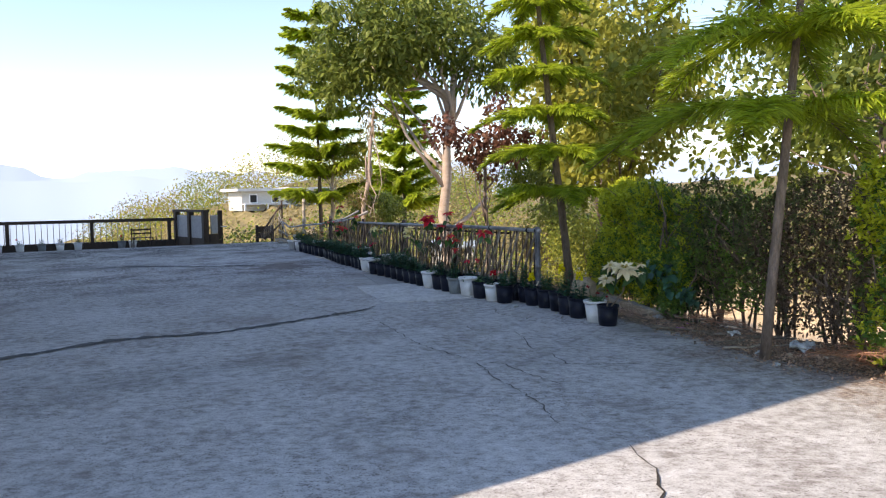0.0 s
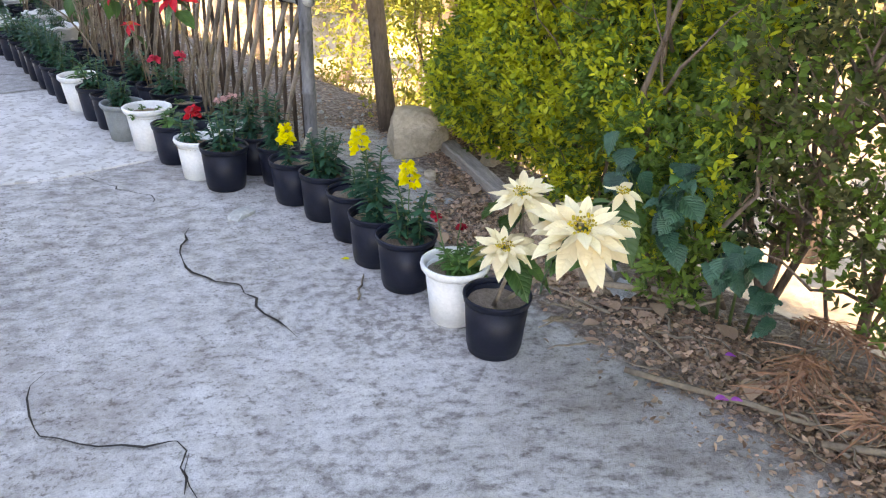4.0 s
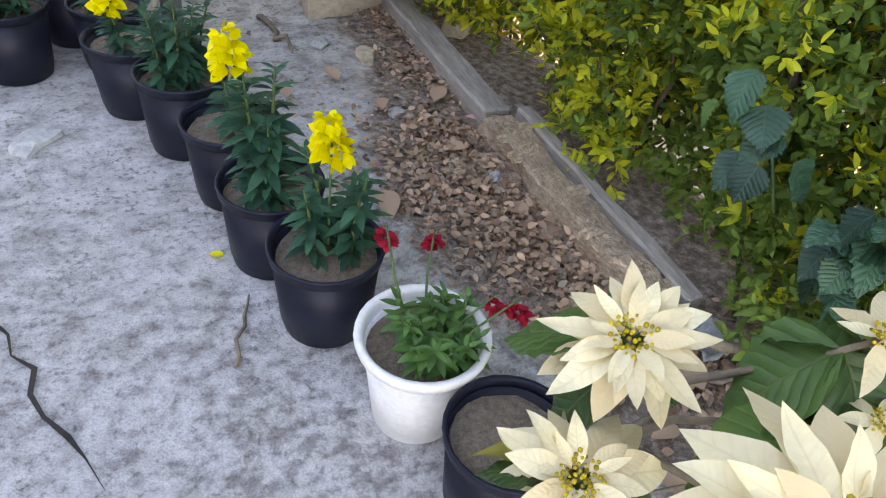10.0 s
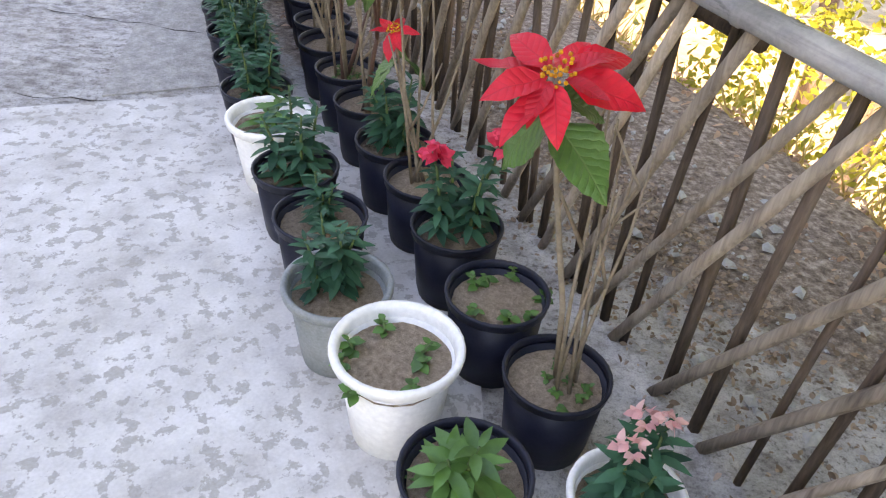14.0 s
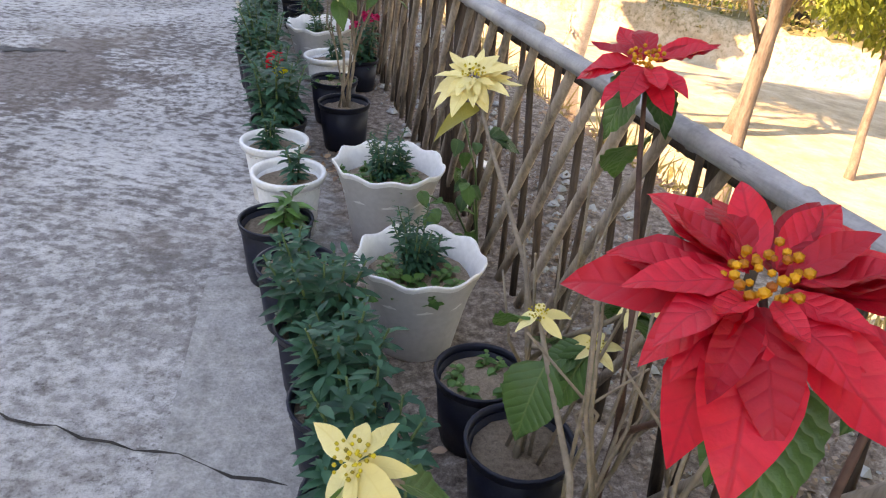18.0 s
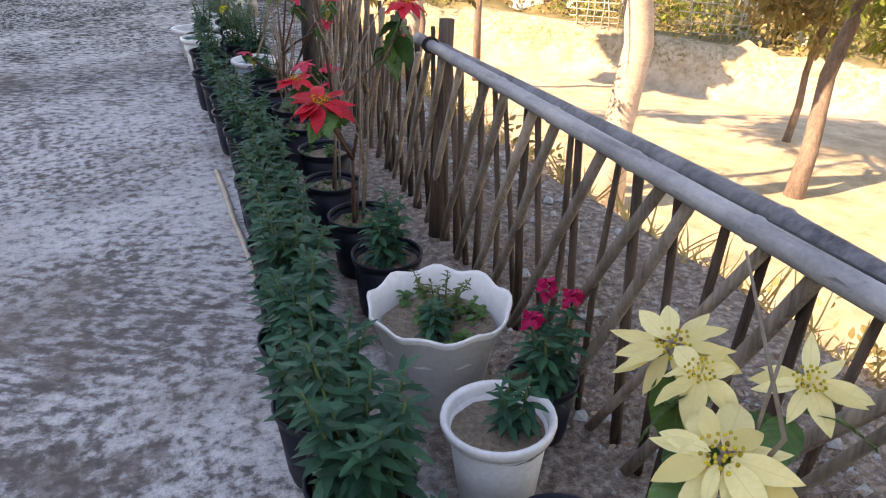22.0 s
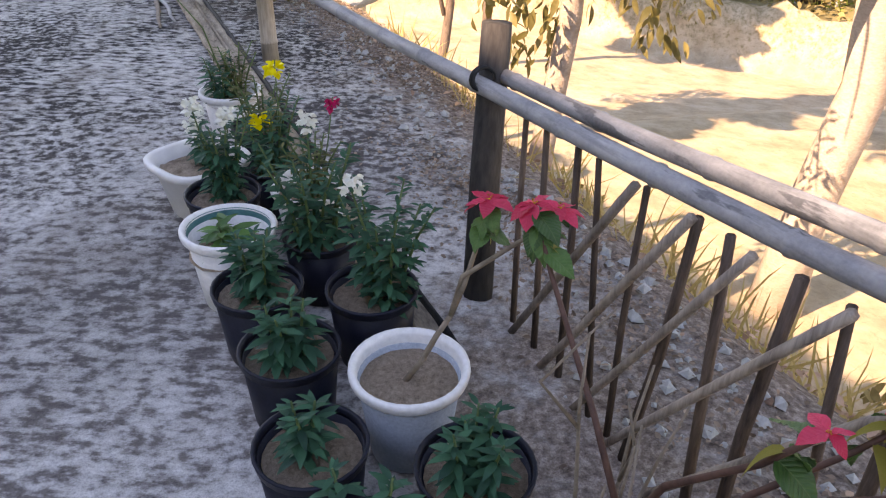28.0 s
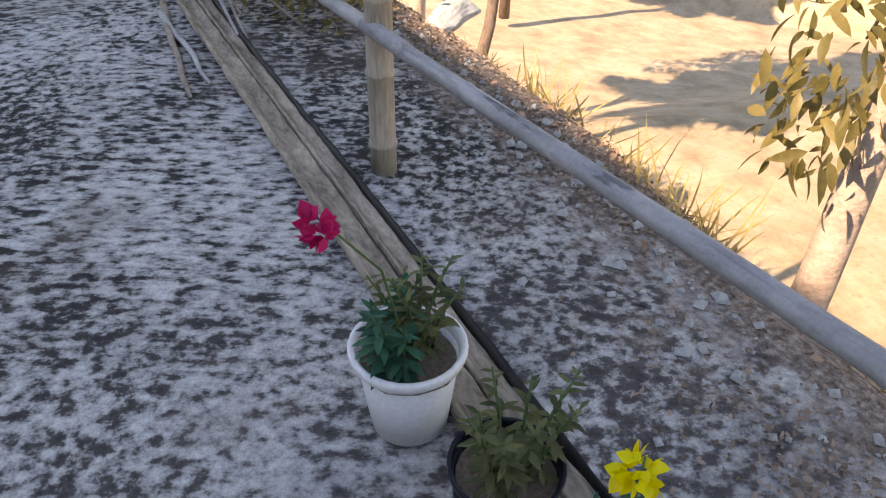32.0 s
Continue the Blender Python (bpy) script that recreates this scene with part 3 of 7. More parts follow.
LANCE = blade(0.33, fold=0.25, droop=0.25, n=4)
PRIVET = blade(0.4, fold=0.3, droop=0.15, n=4, belly=0.5)
OVATE = blade(0.52, fold=0.2, droop=0.2, n=4, belly=0.42)
ROUND = blade(0.75, fold=0.2, droop=0.25, n=4, belly=0.45)
STRIP = (np.array([(-0.045, 0, 0), (0.045, 0, 0), (-0.04, 0.4, 0.0), (0.04, 0.4, 0.0), (-0.03, 0.75, -0.06), (0.03, 0.75, -0.06), (0, 1, -0.16)], float), [(0, 1, 3, 2), (2, 3, 5, 4), (4, 5, 6)])


def basis(ways, tops):
    """Turns, one a row, that lay y along ways with z near tops."""
    y = ways / np.maximum(np.linalg.norm(ways, axis=1, keepdims=True), 1e-9)
    x = np.cross(y, tops)
    x /= np.maximum(np.linalg.norm(x, axis=1, keepdims=True), 1e-9)
    return np.stack([x, y, np.cross(x, y)], 2)


def scatter(template, origins, ways, tops, lengths, widths=None):
    """Verts and faces of many copies of a leaf in one list."""
    tv, tf = template
    n, k = len(origins), len(tv)
    widths = lengths if widths is None else widths
    size = np.stack([widths, lengths, lengths], 1)
    v = np.einsum("nij,nkj->nki", basis(ways, tops), tv[None] * size[:, None]) + origins[:, None]
    f = [tuple(i + k * q for i in face) for q in range(n) for face in tf]
    return v.reshape(-1, 3), f


def directions(rng, n, lift=0.0):
    d = rng.normal(size=(n, 3))
    d[:, 2] += lift
    return d / np.linalg.norm(d, axis=1, keepdims=True)


# ---- ground: terrace, slope, sandy field, hillside ----
def step(a, b, x):
    t = np.clip((x - a) / (b - a), 0, 1)
    return t * t * (3 - 2 * t)


def edge_x(y):
    """Where the terrace ends towards the field."""
    return np.interp(y, (-30, -6, -2.2, -1.4, 0.2, 1.0, 2, 4, 8, 11.6, 14, 15.3, 17, 20, 24), (2.1, 1.85, 1.7, 1.25, 1.25, 1.6, 1.8, 1.85, 1.8, 1.82, 2.0, 2.28, 2.35, 2.2, 1.8))


def ripple(x, y, s, seed):
    return np.array([noise.noise((a * s, b * s, seed)) for a, b in zip(np.ravel(x), np.ravel(y))]).reshape(np.shape(x))


def land(x, y):
    """The height of the ground."""
    d = x - edge_x(y)
    near = (-2.2 * step(-0.05, 1.7, d) - 0.12 * np.clip(d - 1.7, 0, 20)) + 1.5 * step(20.5, 21.6, np.hypot(x - 1.0, y - 11.0)) * step(0.5, 2.5, d)
    near = near - 0.04 * step(-0.5, 0.1, d) - 0.5 * step(16.5, 24.5, y) - 0.5 * step(18.6, 20.6, y) * step(-1.4, 0.0, x)
    wide = -2.6 + np.where(x < 16, 0.3 * (x - 16), 0.05 * (x - 16)) + 2.6 * np.exp(-((x - 22) ** 2 + (y - 98) ** 2) / 420.0) + 11.0 * np.exp(-((x - 44) ** 2 / 420.0 + (y - 128) ** 2 / 260.0))
    wide = np.clip(wide, -46, 12) - 7.0 * np.exp(-(((y - 40) / 14.0) ** 2))
    out = np.maximum(step(26.5, 64, y) * step(6, 1, x - 0.25 * (y - 20)), np.maximum(step(34, 80, y), step(-26, -90, y)))
    out = np.maximum(out, np.maximum(step(28, 80, x), step(-22, -80, x)))
    return near * (1 - out) + wide * out - 70.0 * step(140, 330, y)


def build_ground():
    xs = np.r_[-3000, -1200, -500, -240, -140, -90, -60, -40, -28, np.arange(-20, -8, 1.0), np.arange(-8, 7, 0.13), np.arange(7, 24, 0.45), 26, 32, 40, 55, 75, 110, 170, 300, 700, 1500, 3000]
    ys = np.r_[-3000, -1200, -400, -160, -80, -50, -32, -20, -14, np.arange(-10, -4, 0.5), np.arange(-4, 20, 0.13), np.arange(20, 34, 0.45), 37, 42, 48, 55, 64, 75, 90, 110, 140, 190, 280, 450, 900, 1800, 3000]
    X, Y = np.meshgrid(xs, ys)
    Z = land(X, Y)
    d = X - edge_x(Y)
    rough = ripple(X, Y, 0.9, 2.0)
    fine = ripple(X, Y, 3.1, 5.0)
    Z += np.where(d < 0, 0.004 * fine, 0.02 * fine + 0.05 * rough) * (np.abs(X) < 20) + np.where((Y > 30) | (X > 18), 0.6 * rough, 0) * np.clip(np.hypot(X, Y) / 40, 0, 2)
    bound = np.interp(Y, (-5, 0.6, 1.1, 1.34, 1.76, 2.4, 2.9, 3.5, 5.0, 9.0, 10.5, 12.0, 14.0, 18.0), (0.42, 0.45, 0.68, 0.9, 1.1, 1.42, 1.3, 0.95, 0.85, 1.1, 1.45, 1.85, 2.1, 2.1))
    litter = step(0.0, 1.0, (X + 0.1 * rough - bound + np.where(Y < 2.5, 0.2, 0.55)) / np.where(Y < 2.5, 0.35, 0.85))
    litter = np.maximum(litter, (0.4 + 0.6 * step(0.1, 0.5, X)) * step(-0.9, -0.2, X + 0.35 * rough) * step(-0.6, -1.6, Y + 0.2 * rough))
    row = np.interp(Y, (4.0, 6.0, 7.0, 8.0, 9.4, 10.5, 12.0, 13.2), (-0.05, -0.02, 0.05, 0.14, 0.26, 0.4, 0.47, 0.54))
    litter = np.maximum(litter, 0.62 * step(0.0, 0.3, X - row + 0.1 * fine) * step(4.4, 5.2, Y) * step(12.6, 11.2, Y))
    litter = np.maximum(litter, 0.5 * step(0.7, 1.0, X + 0.1 * rough) * step(2.6, 4.0, Y) * step(13.5, 12.0, Y))
    apron = 0.3 * step(-0.75, -0.4, d) + 0.5 * step(-0.2, 0.1, d)
    sand = step(0.35, 1.0, d) * step(22.6, 21.4, np.hypot(X - 1.0, Y - 11.0))
    brush = np.maximum(step(18.9, 20.2, Y + 0.5 * rough) * step(0.35, 0.9, X) * (d < 0.8), step(21.6, 22.8, np.hypot(X - 1.0, Y - 11.0)))
    bank = step(20.3, 21.0, np.hypot(X - 1.0, Y - 11.0)) * (d > 1)
    soil = np.clip(np.maximum(litter, apron) * (1 - sand), 0, 1)
    n, w = len(ys), len(xs)
    faces = [(i * w + j, i * w + j + 1, (i + 1) * w + j + 1, (i + 1) * w + j) for i in range(n - 1) for j in range(w - 1)]
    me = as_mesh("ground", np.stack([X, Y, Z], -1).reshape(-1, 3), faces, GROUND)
    col = me.color_attributes.new("zone", "FLOAT_COLOR", "POINT")
    data = np.stack([soil, np.where(brush > 0.5, 0, sand), np.maximum(brush, bank * 0.3), np.ones_like(sand)], -1).astype(np.float32)
    col.data.foreach_set("color", data.ravel())
    solo("ground", me, Matrix(), "worn grey concrete terrace falling to a sandy field", "ground", kind="structure")


build_ground()


def slab(name, corners, z, label, mat=CONCRETE):
    bm = bmesh.new()
    low = [bm.verts.new((x, y, -0.05)) for x, y in corners]
    top = [bm.verts.new((x, y, z)) for x, y in corners]
    bm.faces.new(top)
    for i in range(len(corners)):
        j = (i + 1) % len(corners)
        bm.faces.new((low[i], low[j], top[j], top[i]))
    bmesh.ops.recalc_face_normals(bm, faces=bm.faces)
    bmesh.ops.triangulate(bm, faces=bm.faces)
    ob = part(name, bm, mat, None, smooth=False)
    tagged(ob, label, "pavement", kind="structure")


slab("pavement", [(-1.32, 2.96), (-1.2, 3.9), (-1.02, 4.76), (-0.25, 4.72), (0.35, 4.68), (0.35, 3.4), (0.1, 2.72), (-0.72, 2.68), (-1.05, 2.8)], 0.009, "pale newer concrete patch in the terrace")
slab("pavement", [(-0.62, 4.8), (-0.45, 5.6), (-0.3, 6.35), (0.06, 6.35), (0.1, 5.6), (0.12, 4.8)], 0.007, "smooth grey concrete strip beside the flower pots", GREY_SCREED)


def crack(points, width, seed):
    """A jagged dark crack in the concrete."""
    rng = random.Random(seed)
    pts = []
    for (x0, y0), (x1, y1) in zip(points, points[1:]):
        n = max(2, int(math.hypot(x1 - x0, y1 - y0) / 0.06))
        pts += [(x0 + (x1 - x0) * i / n + rng.uniform(-0.018, 0.018), y0 + (y1 - y0) * i / n + rng.uniform(-0.018, 0.018)) for i in range(n)]
    pts.append(points[-1])
    v, f = [], []
    for i, (x, y) in enumerate(pts):
        a, b = pts[max(i - 1, 0)], pts[min(i + 1, len(pts) - 1)]
        d = Vector((b[0] - a[0], b[1] - a[1], 0)).normalized()
        w = width * 0.62 * rng.uniform(0.15, 1.0) * (0.25 if i in (0, len(pts) - 1) else 1)
        v += [(x - d.y * w, y + d.x * w, 0.0075), (x + d.y * w, y - d.x * w, 0.0075)]
    f = [(2 * i, 2 * i + 1, 2 * i + 3, 2 * i + 2) for i in range(len(pts) - 1)]
    solo("crack", as_mesh("crack", v, f, CRACK), Matrix(), "dark jagged crack in the concrete", "crack", "cracks in the terrace", "structure")


crack([(-1.96, 1.76), (-2.04, 0.97), (-2.13, 0.13), (-2.08, -0.35), (-2.02, -0.74), (-1.88, -0.96), (-1.89, -1.33)], 0.011, 66)
crack([(-1.3, -0.83), (-1.43, -1.22), (-1.12, -1.41), (-0.78, -1.61), (-0.62, -1.8)], 0.011, 68)
crack([(-1.01, 0.19), (-1.07, -0.04), (-1.21, -0.31), (-1.32, -0.53), (-1.31, -0.63), (-1.22, -0.77)], 0.011, 69)
crack([(-0.37, 1.67), (-0.51, 1.43), (-0.53, 1.21), (-0.43, 0.98), (-0.46, 0.67), (-0.45, 0.52)], 0.011, 70)
crack([(-1.19, 0.83), (-1.3, 0.7), (-1.29, 0.5), (-1.24, 0.41), (-1.12, 0.32), (-1.04, 0.26), (-1.01, 0.2), (-1.08, 0.03)], 0.011, 71)
crack([(-0.46, 2.43), (-0.46, 2.35), (-0.42, 2.26), (-0.34, 2.15), (-0.38, 2.05)], 0.011, 72)
crack([(-0.53, 2.65), (-0.51, 2.55), (-0.46, 2.42)], 0.007, 73)
crack([(-0.91, 4.86), (-0.6, 4.75), (-0.23, 4.66)], 0.011, 76)
crack([(-0.86, 5.81), (-0.42, 5.52), (-0.18, 5.37)], 0.011, 76)
crack([(-2.5, 3.53), (-2.12, 2.22), (-1.96, 1.76)], 0.01, 81)
crack([(-2.12, 2.22), (-1.8, 2.5), (-1.55, 2.68)], 0.012, 82)
crack([(-2.02, -0.74), (-2.16, -1.21), (-2.29, -2.06), (-2.45, -2.51)], 0.011, 83)
crack([(-1.89, -1.33), (-1.87, -1.79)], 0.008, 84)


SEAM_DARK = surface("dark_concrete", (0.05, 0.05, 0.052), (0.16, 0.155, 0.15), 9.0, 0.9, 0.15, None, 0.6, 0.006, 60.0)


def dark_seam_line(points, width, seed):
    """A dark seam across the concrete, ragged at its edges."""
    rng = random.Random(seed)
    pts = []
    for (x0, y0), (x1, y1) in zip(points, points[1:]):
        n = max(2, int(math.hypot(x1 - x0, y1 - y0) / 0.07))
        pts += [(x0 + (x1 - x0) * i / n, y0 + (y1 - y0) * i / n) for i in range(n)]
    v, f = [], []
    for i, (x, y) in enumerate(pts):
        end = min(1.0, 0.15 + 0.1 * min(i, len(pts) - 1 - i))
        v += [(x, y - width * rng.uniform(0.1, 1.0) * end, 0.007), (x, y + width * rng.uniform(0.1, 1.0) * end, 0.007)]
    f = [(2 * i, 2 * i + 2, 2 * i + 3, 2 * i + 1) for i in range(len(pts) - 1)]
    solo("damp_seam", as_mesh("damp_seam", v, f, SEAM_DARK), Matrix(), "dark seam across the concrete terrace", "stain", "damp seams in the terrace", "structure")


dark_seam_line([(-6.6, 1.1), (-5.67, 1.52), (-4.71, 1.97), (-3.61, 1.84), (-2.49, 2.21), (-1.56, 2.55)], 0.09, 3)
dark_seam_line([(-4.4, 10.8), (-3.71, 10.6), (-2.34, 9.6), (-0.9, 9.25)], 0.16, 4)
crack([(-2.35, -3.02), (-2.46, -3.35), (-2.9, -3.9)], 0.014, 93)


# ---- the house behind the walk, which shades the terrace ----
def house_block(x0, x1, y0, y1, h):
    bm = box(x1 - x0, y1 - y0, h, 0.0)
    m = pose((x0 + x1) / 2, (y0 + y1) / 2, h / 2)
    return bm, m


def build_house():
    h = thing("house", pose(-10, 8, 0), "plain plastered two-storey house beside the terrace", "house", kind="structure")
    back = h.matrix_basis.inverted()
    bm, m = house_block(-15, -7.0, -3.55, 1.75, 8.5)
    part("wall", bm, WALL, h, m=back @ m, smooth=False)
    bm, m = house_block(-15, -7.0, 1.754, 24.5, 7.75)
    part("wall", bm, WALL, h, m=back @ m, smooth=False)


build_house()

# ---- bamboo fence ----
RAIL = [(0.56, 2.02, 0.93), (0.55, 3.3, 0.93), (0.585, 5.0, 0.9), (0.655, 6.76, 0.875), (0.78, 8.1, 0.845), (0.915, 9.7, 0.82)]


def long_rail(y):
    """The height of the long rail at the middle of the fence."""
    return float(np.interp(y, (9.7, 10.5, 11.3, 12.0, 12.54), (1.055, 0.91, 0.81, 0.765, 0.735)))


def rail_at(y):
    """The fence's line: x and the height of its top at y."""
    ys = [p[1] for p in RAIL] + [11.0, 12.56, 13.4]
    return np.interp(y, ys, [p[0] for p in RAIL] + [1.05, 1.17, 1.21]), np.interp(y, ys, [p[2] for p in RAIL] + [0.79, 0.76, 0.72])


def culm(points, r0, r1, gap=0.3, segs=12, seed=0):
    """A bamboo culm through points: swollen rings at its nodes, open ends."""
    rng = random.Random(seed)
    pts = [Vector(p) for p in points]
    lens = [0.0]
    for a, b in zip(pts, pts[1:]):
        lens.append(lens[-1] + (b - a).length)
    total = lens[-1]

    def along(s):
        i = max(k for k in range(len(pts) - 1) if lens[k] <= s + 1e-9)
        t = (s - lens[i]) / (lens[i + 1] - lens[i])
        return pts[i].lerp(pts[i + 1], t)

    marks, s = [], gap * rng.uniform(0.3, 0.9)
    while s < total - 0.03:
        marks.append(s)
        s += gap * rng.uniform(0.85, 1.15)
    stops = sorted({0.0, total} | {m + d for m in marks for d in (-0.012, -0.004, 0.004, 0.012) if 0 < m + d < total})
    line = [along(s) for s in stops]
    rad = []
    for s in stops:
        near = min([abs(s - m) for m in marks] or [1])
        rad.append((r0 + (r1 - r0) * s / total) * (1.09 if near < 0.006 else 0.97 if near < 0.013 else 1.0))
    return tube(line, rad, segs)


def lashing(parent, at, way, r):
    """A dark tie wound round a rail."""
    bm = bmesh.new()
    for k in range(3):
        v, f = [], []
        R, rr = r + 0.003, 0.0045
        for i in range(16):
            a = 2 * math.pi * i / 16
            for j in range(5):
                b = 2 * math.pi * j / 5
                v.append(bm.verts.new(((R + rr * math.cos(b)) * math.cos(a), (R + rr * math.cos(b)) * math.sin(a), rr * math.sin(b) + (k - 1) * 0.009 + 0.003 * math.sin(a * 2 + k))))
        for i in range(16):
            for j in range(5):
                bm.faces.new((v[i * 5 + j], v[(i + 1) % 16 * 5 + j], v[(i + 1) % 16 * 5 + (j + 1) % 5], v[i * 5 + (j + 1) % 5]))
    part("lashing", bm, TIE, parent, "black cord wound round the rail", Matrix.Translation(at) @ frame_of(way).to_4x4())


def build_fence():
    rng = random.Random(11)
    fence = thing("bamboo_fence", pose(0.6, 7.0, 0), "weathered bamboo fence of stakes and slanted slats beside the pots", "fence")
    back = fence.matrix_basis.inverted()

    def put(name, vf, mat, label=""):
        child(name, as_mesh(name, *vf, mat), fence, back, label)

    put("top_rail", culm(RAIL[:4], 0.027, 0.025, 0.34, 14, 1), RAIL_BAMBOO, "thick grey bamboo rail")
    put("top_rail", culm([Vector(RAIL[3]) + Vector((0.01, -0.7, 0.02)), RAIL[3], RAIL[4], RAIL[5]], 0.026, 0.022, 0.36, 14, 2), RAIL_BAMBOO, "thick grey bamboo rail")
    put("under_rail", culm([(0.63, 2.9, 0.86), (0.66, 5.0, 0.83), (0.73, 6.6, 0.8)], 0.016, 0.014, 0.3, 10, 5), STAKE, "thin dark rail under the top rail")
    put("under_rail", tube([Vector(RAIL[3]).lerp(Vector(RAIL[4]), k) + Vector((0.045, 0, -0.012)) for k in (-0.1, 0.3, 0.6, 0.95)], [0.016, 0.018, 0.018, 0.014], 8, 0.15, rng), BLACK_SHEET, "black split cane behind the top rail")
    put("top_rail", culm([(1.14, 9.7, 1.055), (1.16, 10.5, 0.91), (1.17, 11.3, 0.81), (1.18, 12.0, 0.765), (1.19, 12.54, 0.735), (1.23, 13.3, 0.675), (1.3, 15.1, 0.58)], 0.026, 0.027, 0.4, 14, 3), RAIL_BAMBOO, "long grey bamboo rail with a cut end")
    put("top_rail", culm([(1.19, 10.4, 1.062), (1.2, 11.3, 0.875), (1.225, 12.0, 0.8), (1.265, 12.6, 0.75)], 0.025, 0.023, 0.42, 14, 4), GREY_BAMBOO, "grey bamboo rail with blackened patches")
    put("top_rail", culm([(1.28, 15.0, 0.6), (1.38, 16.2, 0.5), (1.45, 17.3, 0.45), (1.5, 18.4, 0.62)], 0.03, 0.024, 0.4, 12, 6), RAIL_BAMBOO, "sagging grey bamboo rail")
    # posts
    posts = [((0.555, 2.05, 0), (0.56, 2.08, 0.98), 0.039, OLD_BAMBOO), ((0.72, 6.8, 0), (0.74, 6.82, 0.95), 0.04, STAKE), ((0.95, 9.6, 0), (1.0, 9.62, 0.9), 0.032, STAKE),
             ((1.21, 12.55, 0), (1.255, 12.6, 0.9), 0.049, CHAR), ((0.66, 4.6, 0), (0.68, 4.62, 0.9), 0.036, STAKE)]
    for a, b, r, mt in posts:
        mid = (Vector(a) + Vector(b)) / 2 + Vector((rng.uniform(-0.01, 0.01), 0, 0))
        vf = culm([a, mid, b], r, r * 0.9, 0.32, 12, 7) if mt is OLD_BAMBOO else tube([a, mid, b], [r * 1.05, r, r * 0.92], 12, 0.12, rng)
        put("post", vf, mt, "grey and black weathered bamboo post" if mt is OLD_BAMBOO else "dark weathered wooden post")
    for y, r in ((2.1, 0.028), (2.3, 0.028), (3.28, 0.027), (6.76, 0.026), (9.55, 0.024)):
        x, z = rail_at(y)
        lashing(fence, back @ Vector((x, y, z)), (0.03, 1, -0.02), r)
    lashing(fence, back @ Vector((1.19, 12.56, 0.755)), (0.03, 1, -0.1), 0.032)
    # upright stakes
    y = 2.22
    while y < 12.4:
        x, z = rail_at(y)
        lean = rng.uniform(-0.05, 0.05)
        top = z - 0.03 if y < 9.7 else (z + rng.uniform(-0.16, 0.05) if y < 10.7 else long_rail(y) - 0.025)
        r = rng.uniform(0.009, 0.0145)
        foot = (x + 0.07 + rng.uniform(-0.012, 0.012), y - lean, -0.02)
        head = (x + 0.045, y + lean, top)
        mid = [(foot[i] + head[i]) / 2 + rng.uniform(-0.012, 0.012) for i in range(3)]
        put("stake", tube([foot, mid, head], [r * 1.1, r, r * 0.9], 6, 0.15, rng), STAKE)
        y += rng.uniform(0.09, 0.16)
    # slats slanting up towards the start of the fence
    y = 2.5
    while y < 12.45:
        x, z = rail_at(y)
        run = rng.uniform(0.42, 0.56)
        top_y = y - run
        if top_y < 2.1:
            top_y = 2.1 + rng.uniform(0, 0.05)
        x2, z2 = rail_at(top_y)
        top = (z2 - 0.02 if top_y < 9.7 else (z2 + rng.uniform(-0.15, 0.05) if top_y < 10.6 else long_rail(top_y) - 0.02)) * (1 if top_y > 2.2 else (y - top_y) / run)
        a, b = Vector((x + 0.05, y, -0.01)), Vector((x2 + 0.022, top_y, top))
        w = rng.uniform(0.011, 0.018) * (0.85 if y > 9.7 else 1.0)
        way = (b - a).normalized()
        across = way.cross(Vector((1, 0, 0))).normalized()
        v, f = [], []
        for i in range(5):
            p = a.lerp(b, i / 4) + Vector((rng.uniform(-0.006, 0.006), 0, 0))
            for o, t in ((-1, 0.0), (-0.6, -0.012), (0.6, -0.012), (1, 0.0), (0.6, 0.011), (-0.6, 0.011)):
                v.append(p + across * (w * o) + Vector((t, 0, 0)))
        for i in range(4):
            for k in range(6):
                f.append((i * 6 + k, i * 6 + (k + 1) % 6, (i + 1) * 6 + (k + 1) % 6, (i + 1) * 6 + k))
        f += [[5, 4, 3, 2, 1, 0], [24 + k for k in range(6)]]
        put("slat", (v, f), SLAT)
        y += rng.uniform(0.13, 0.2)


build_fence()


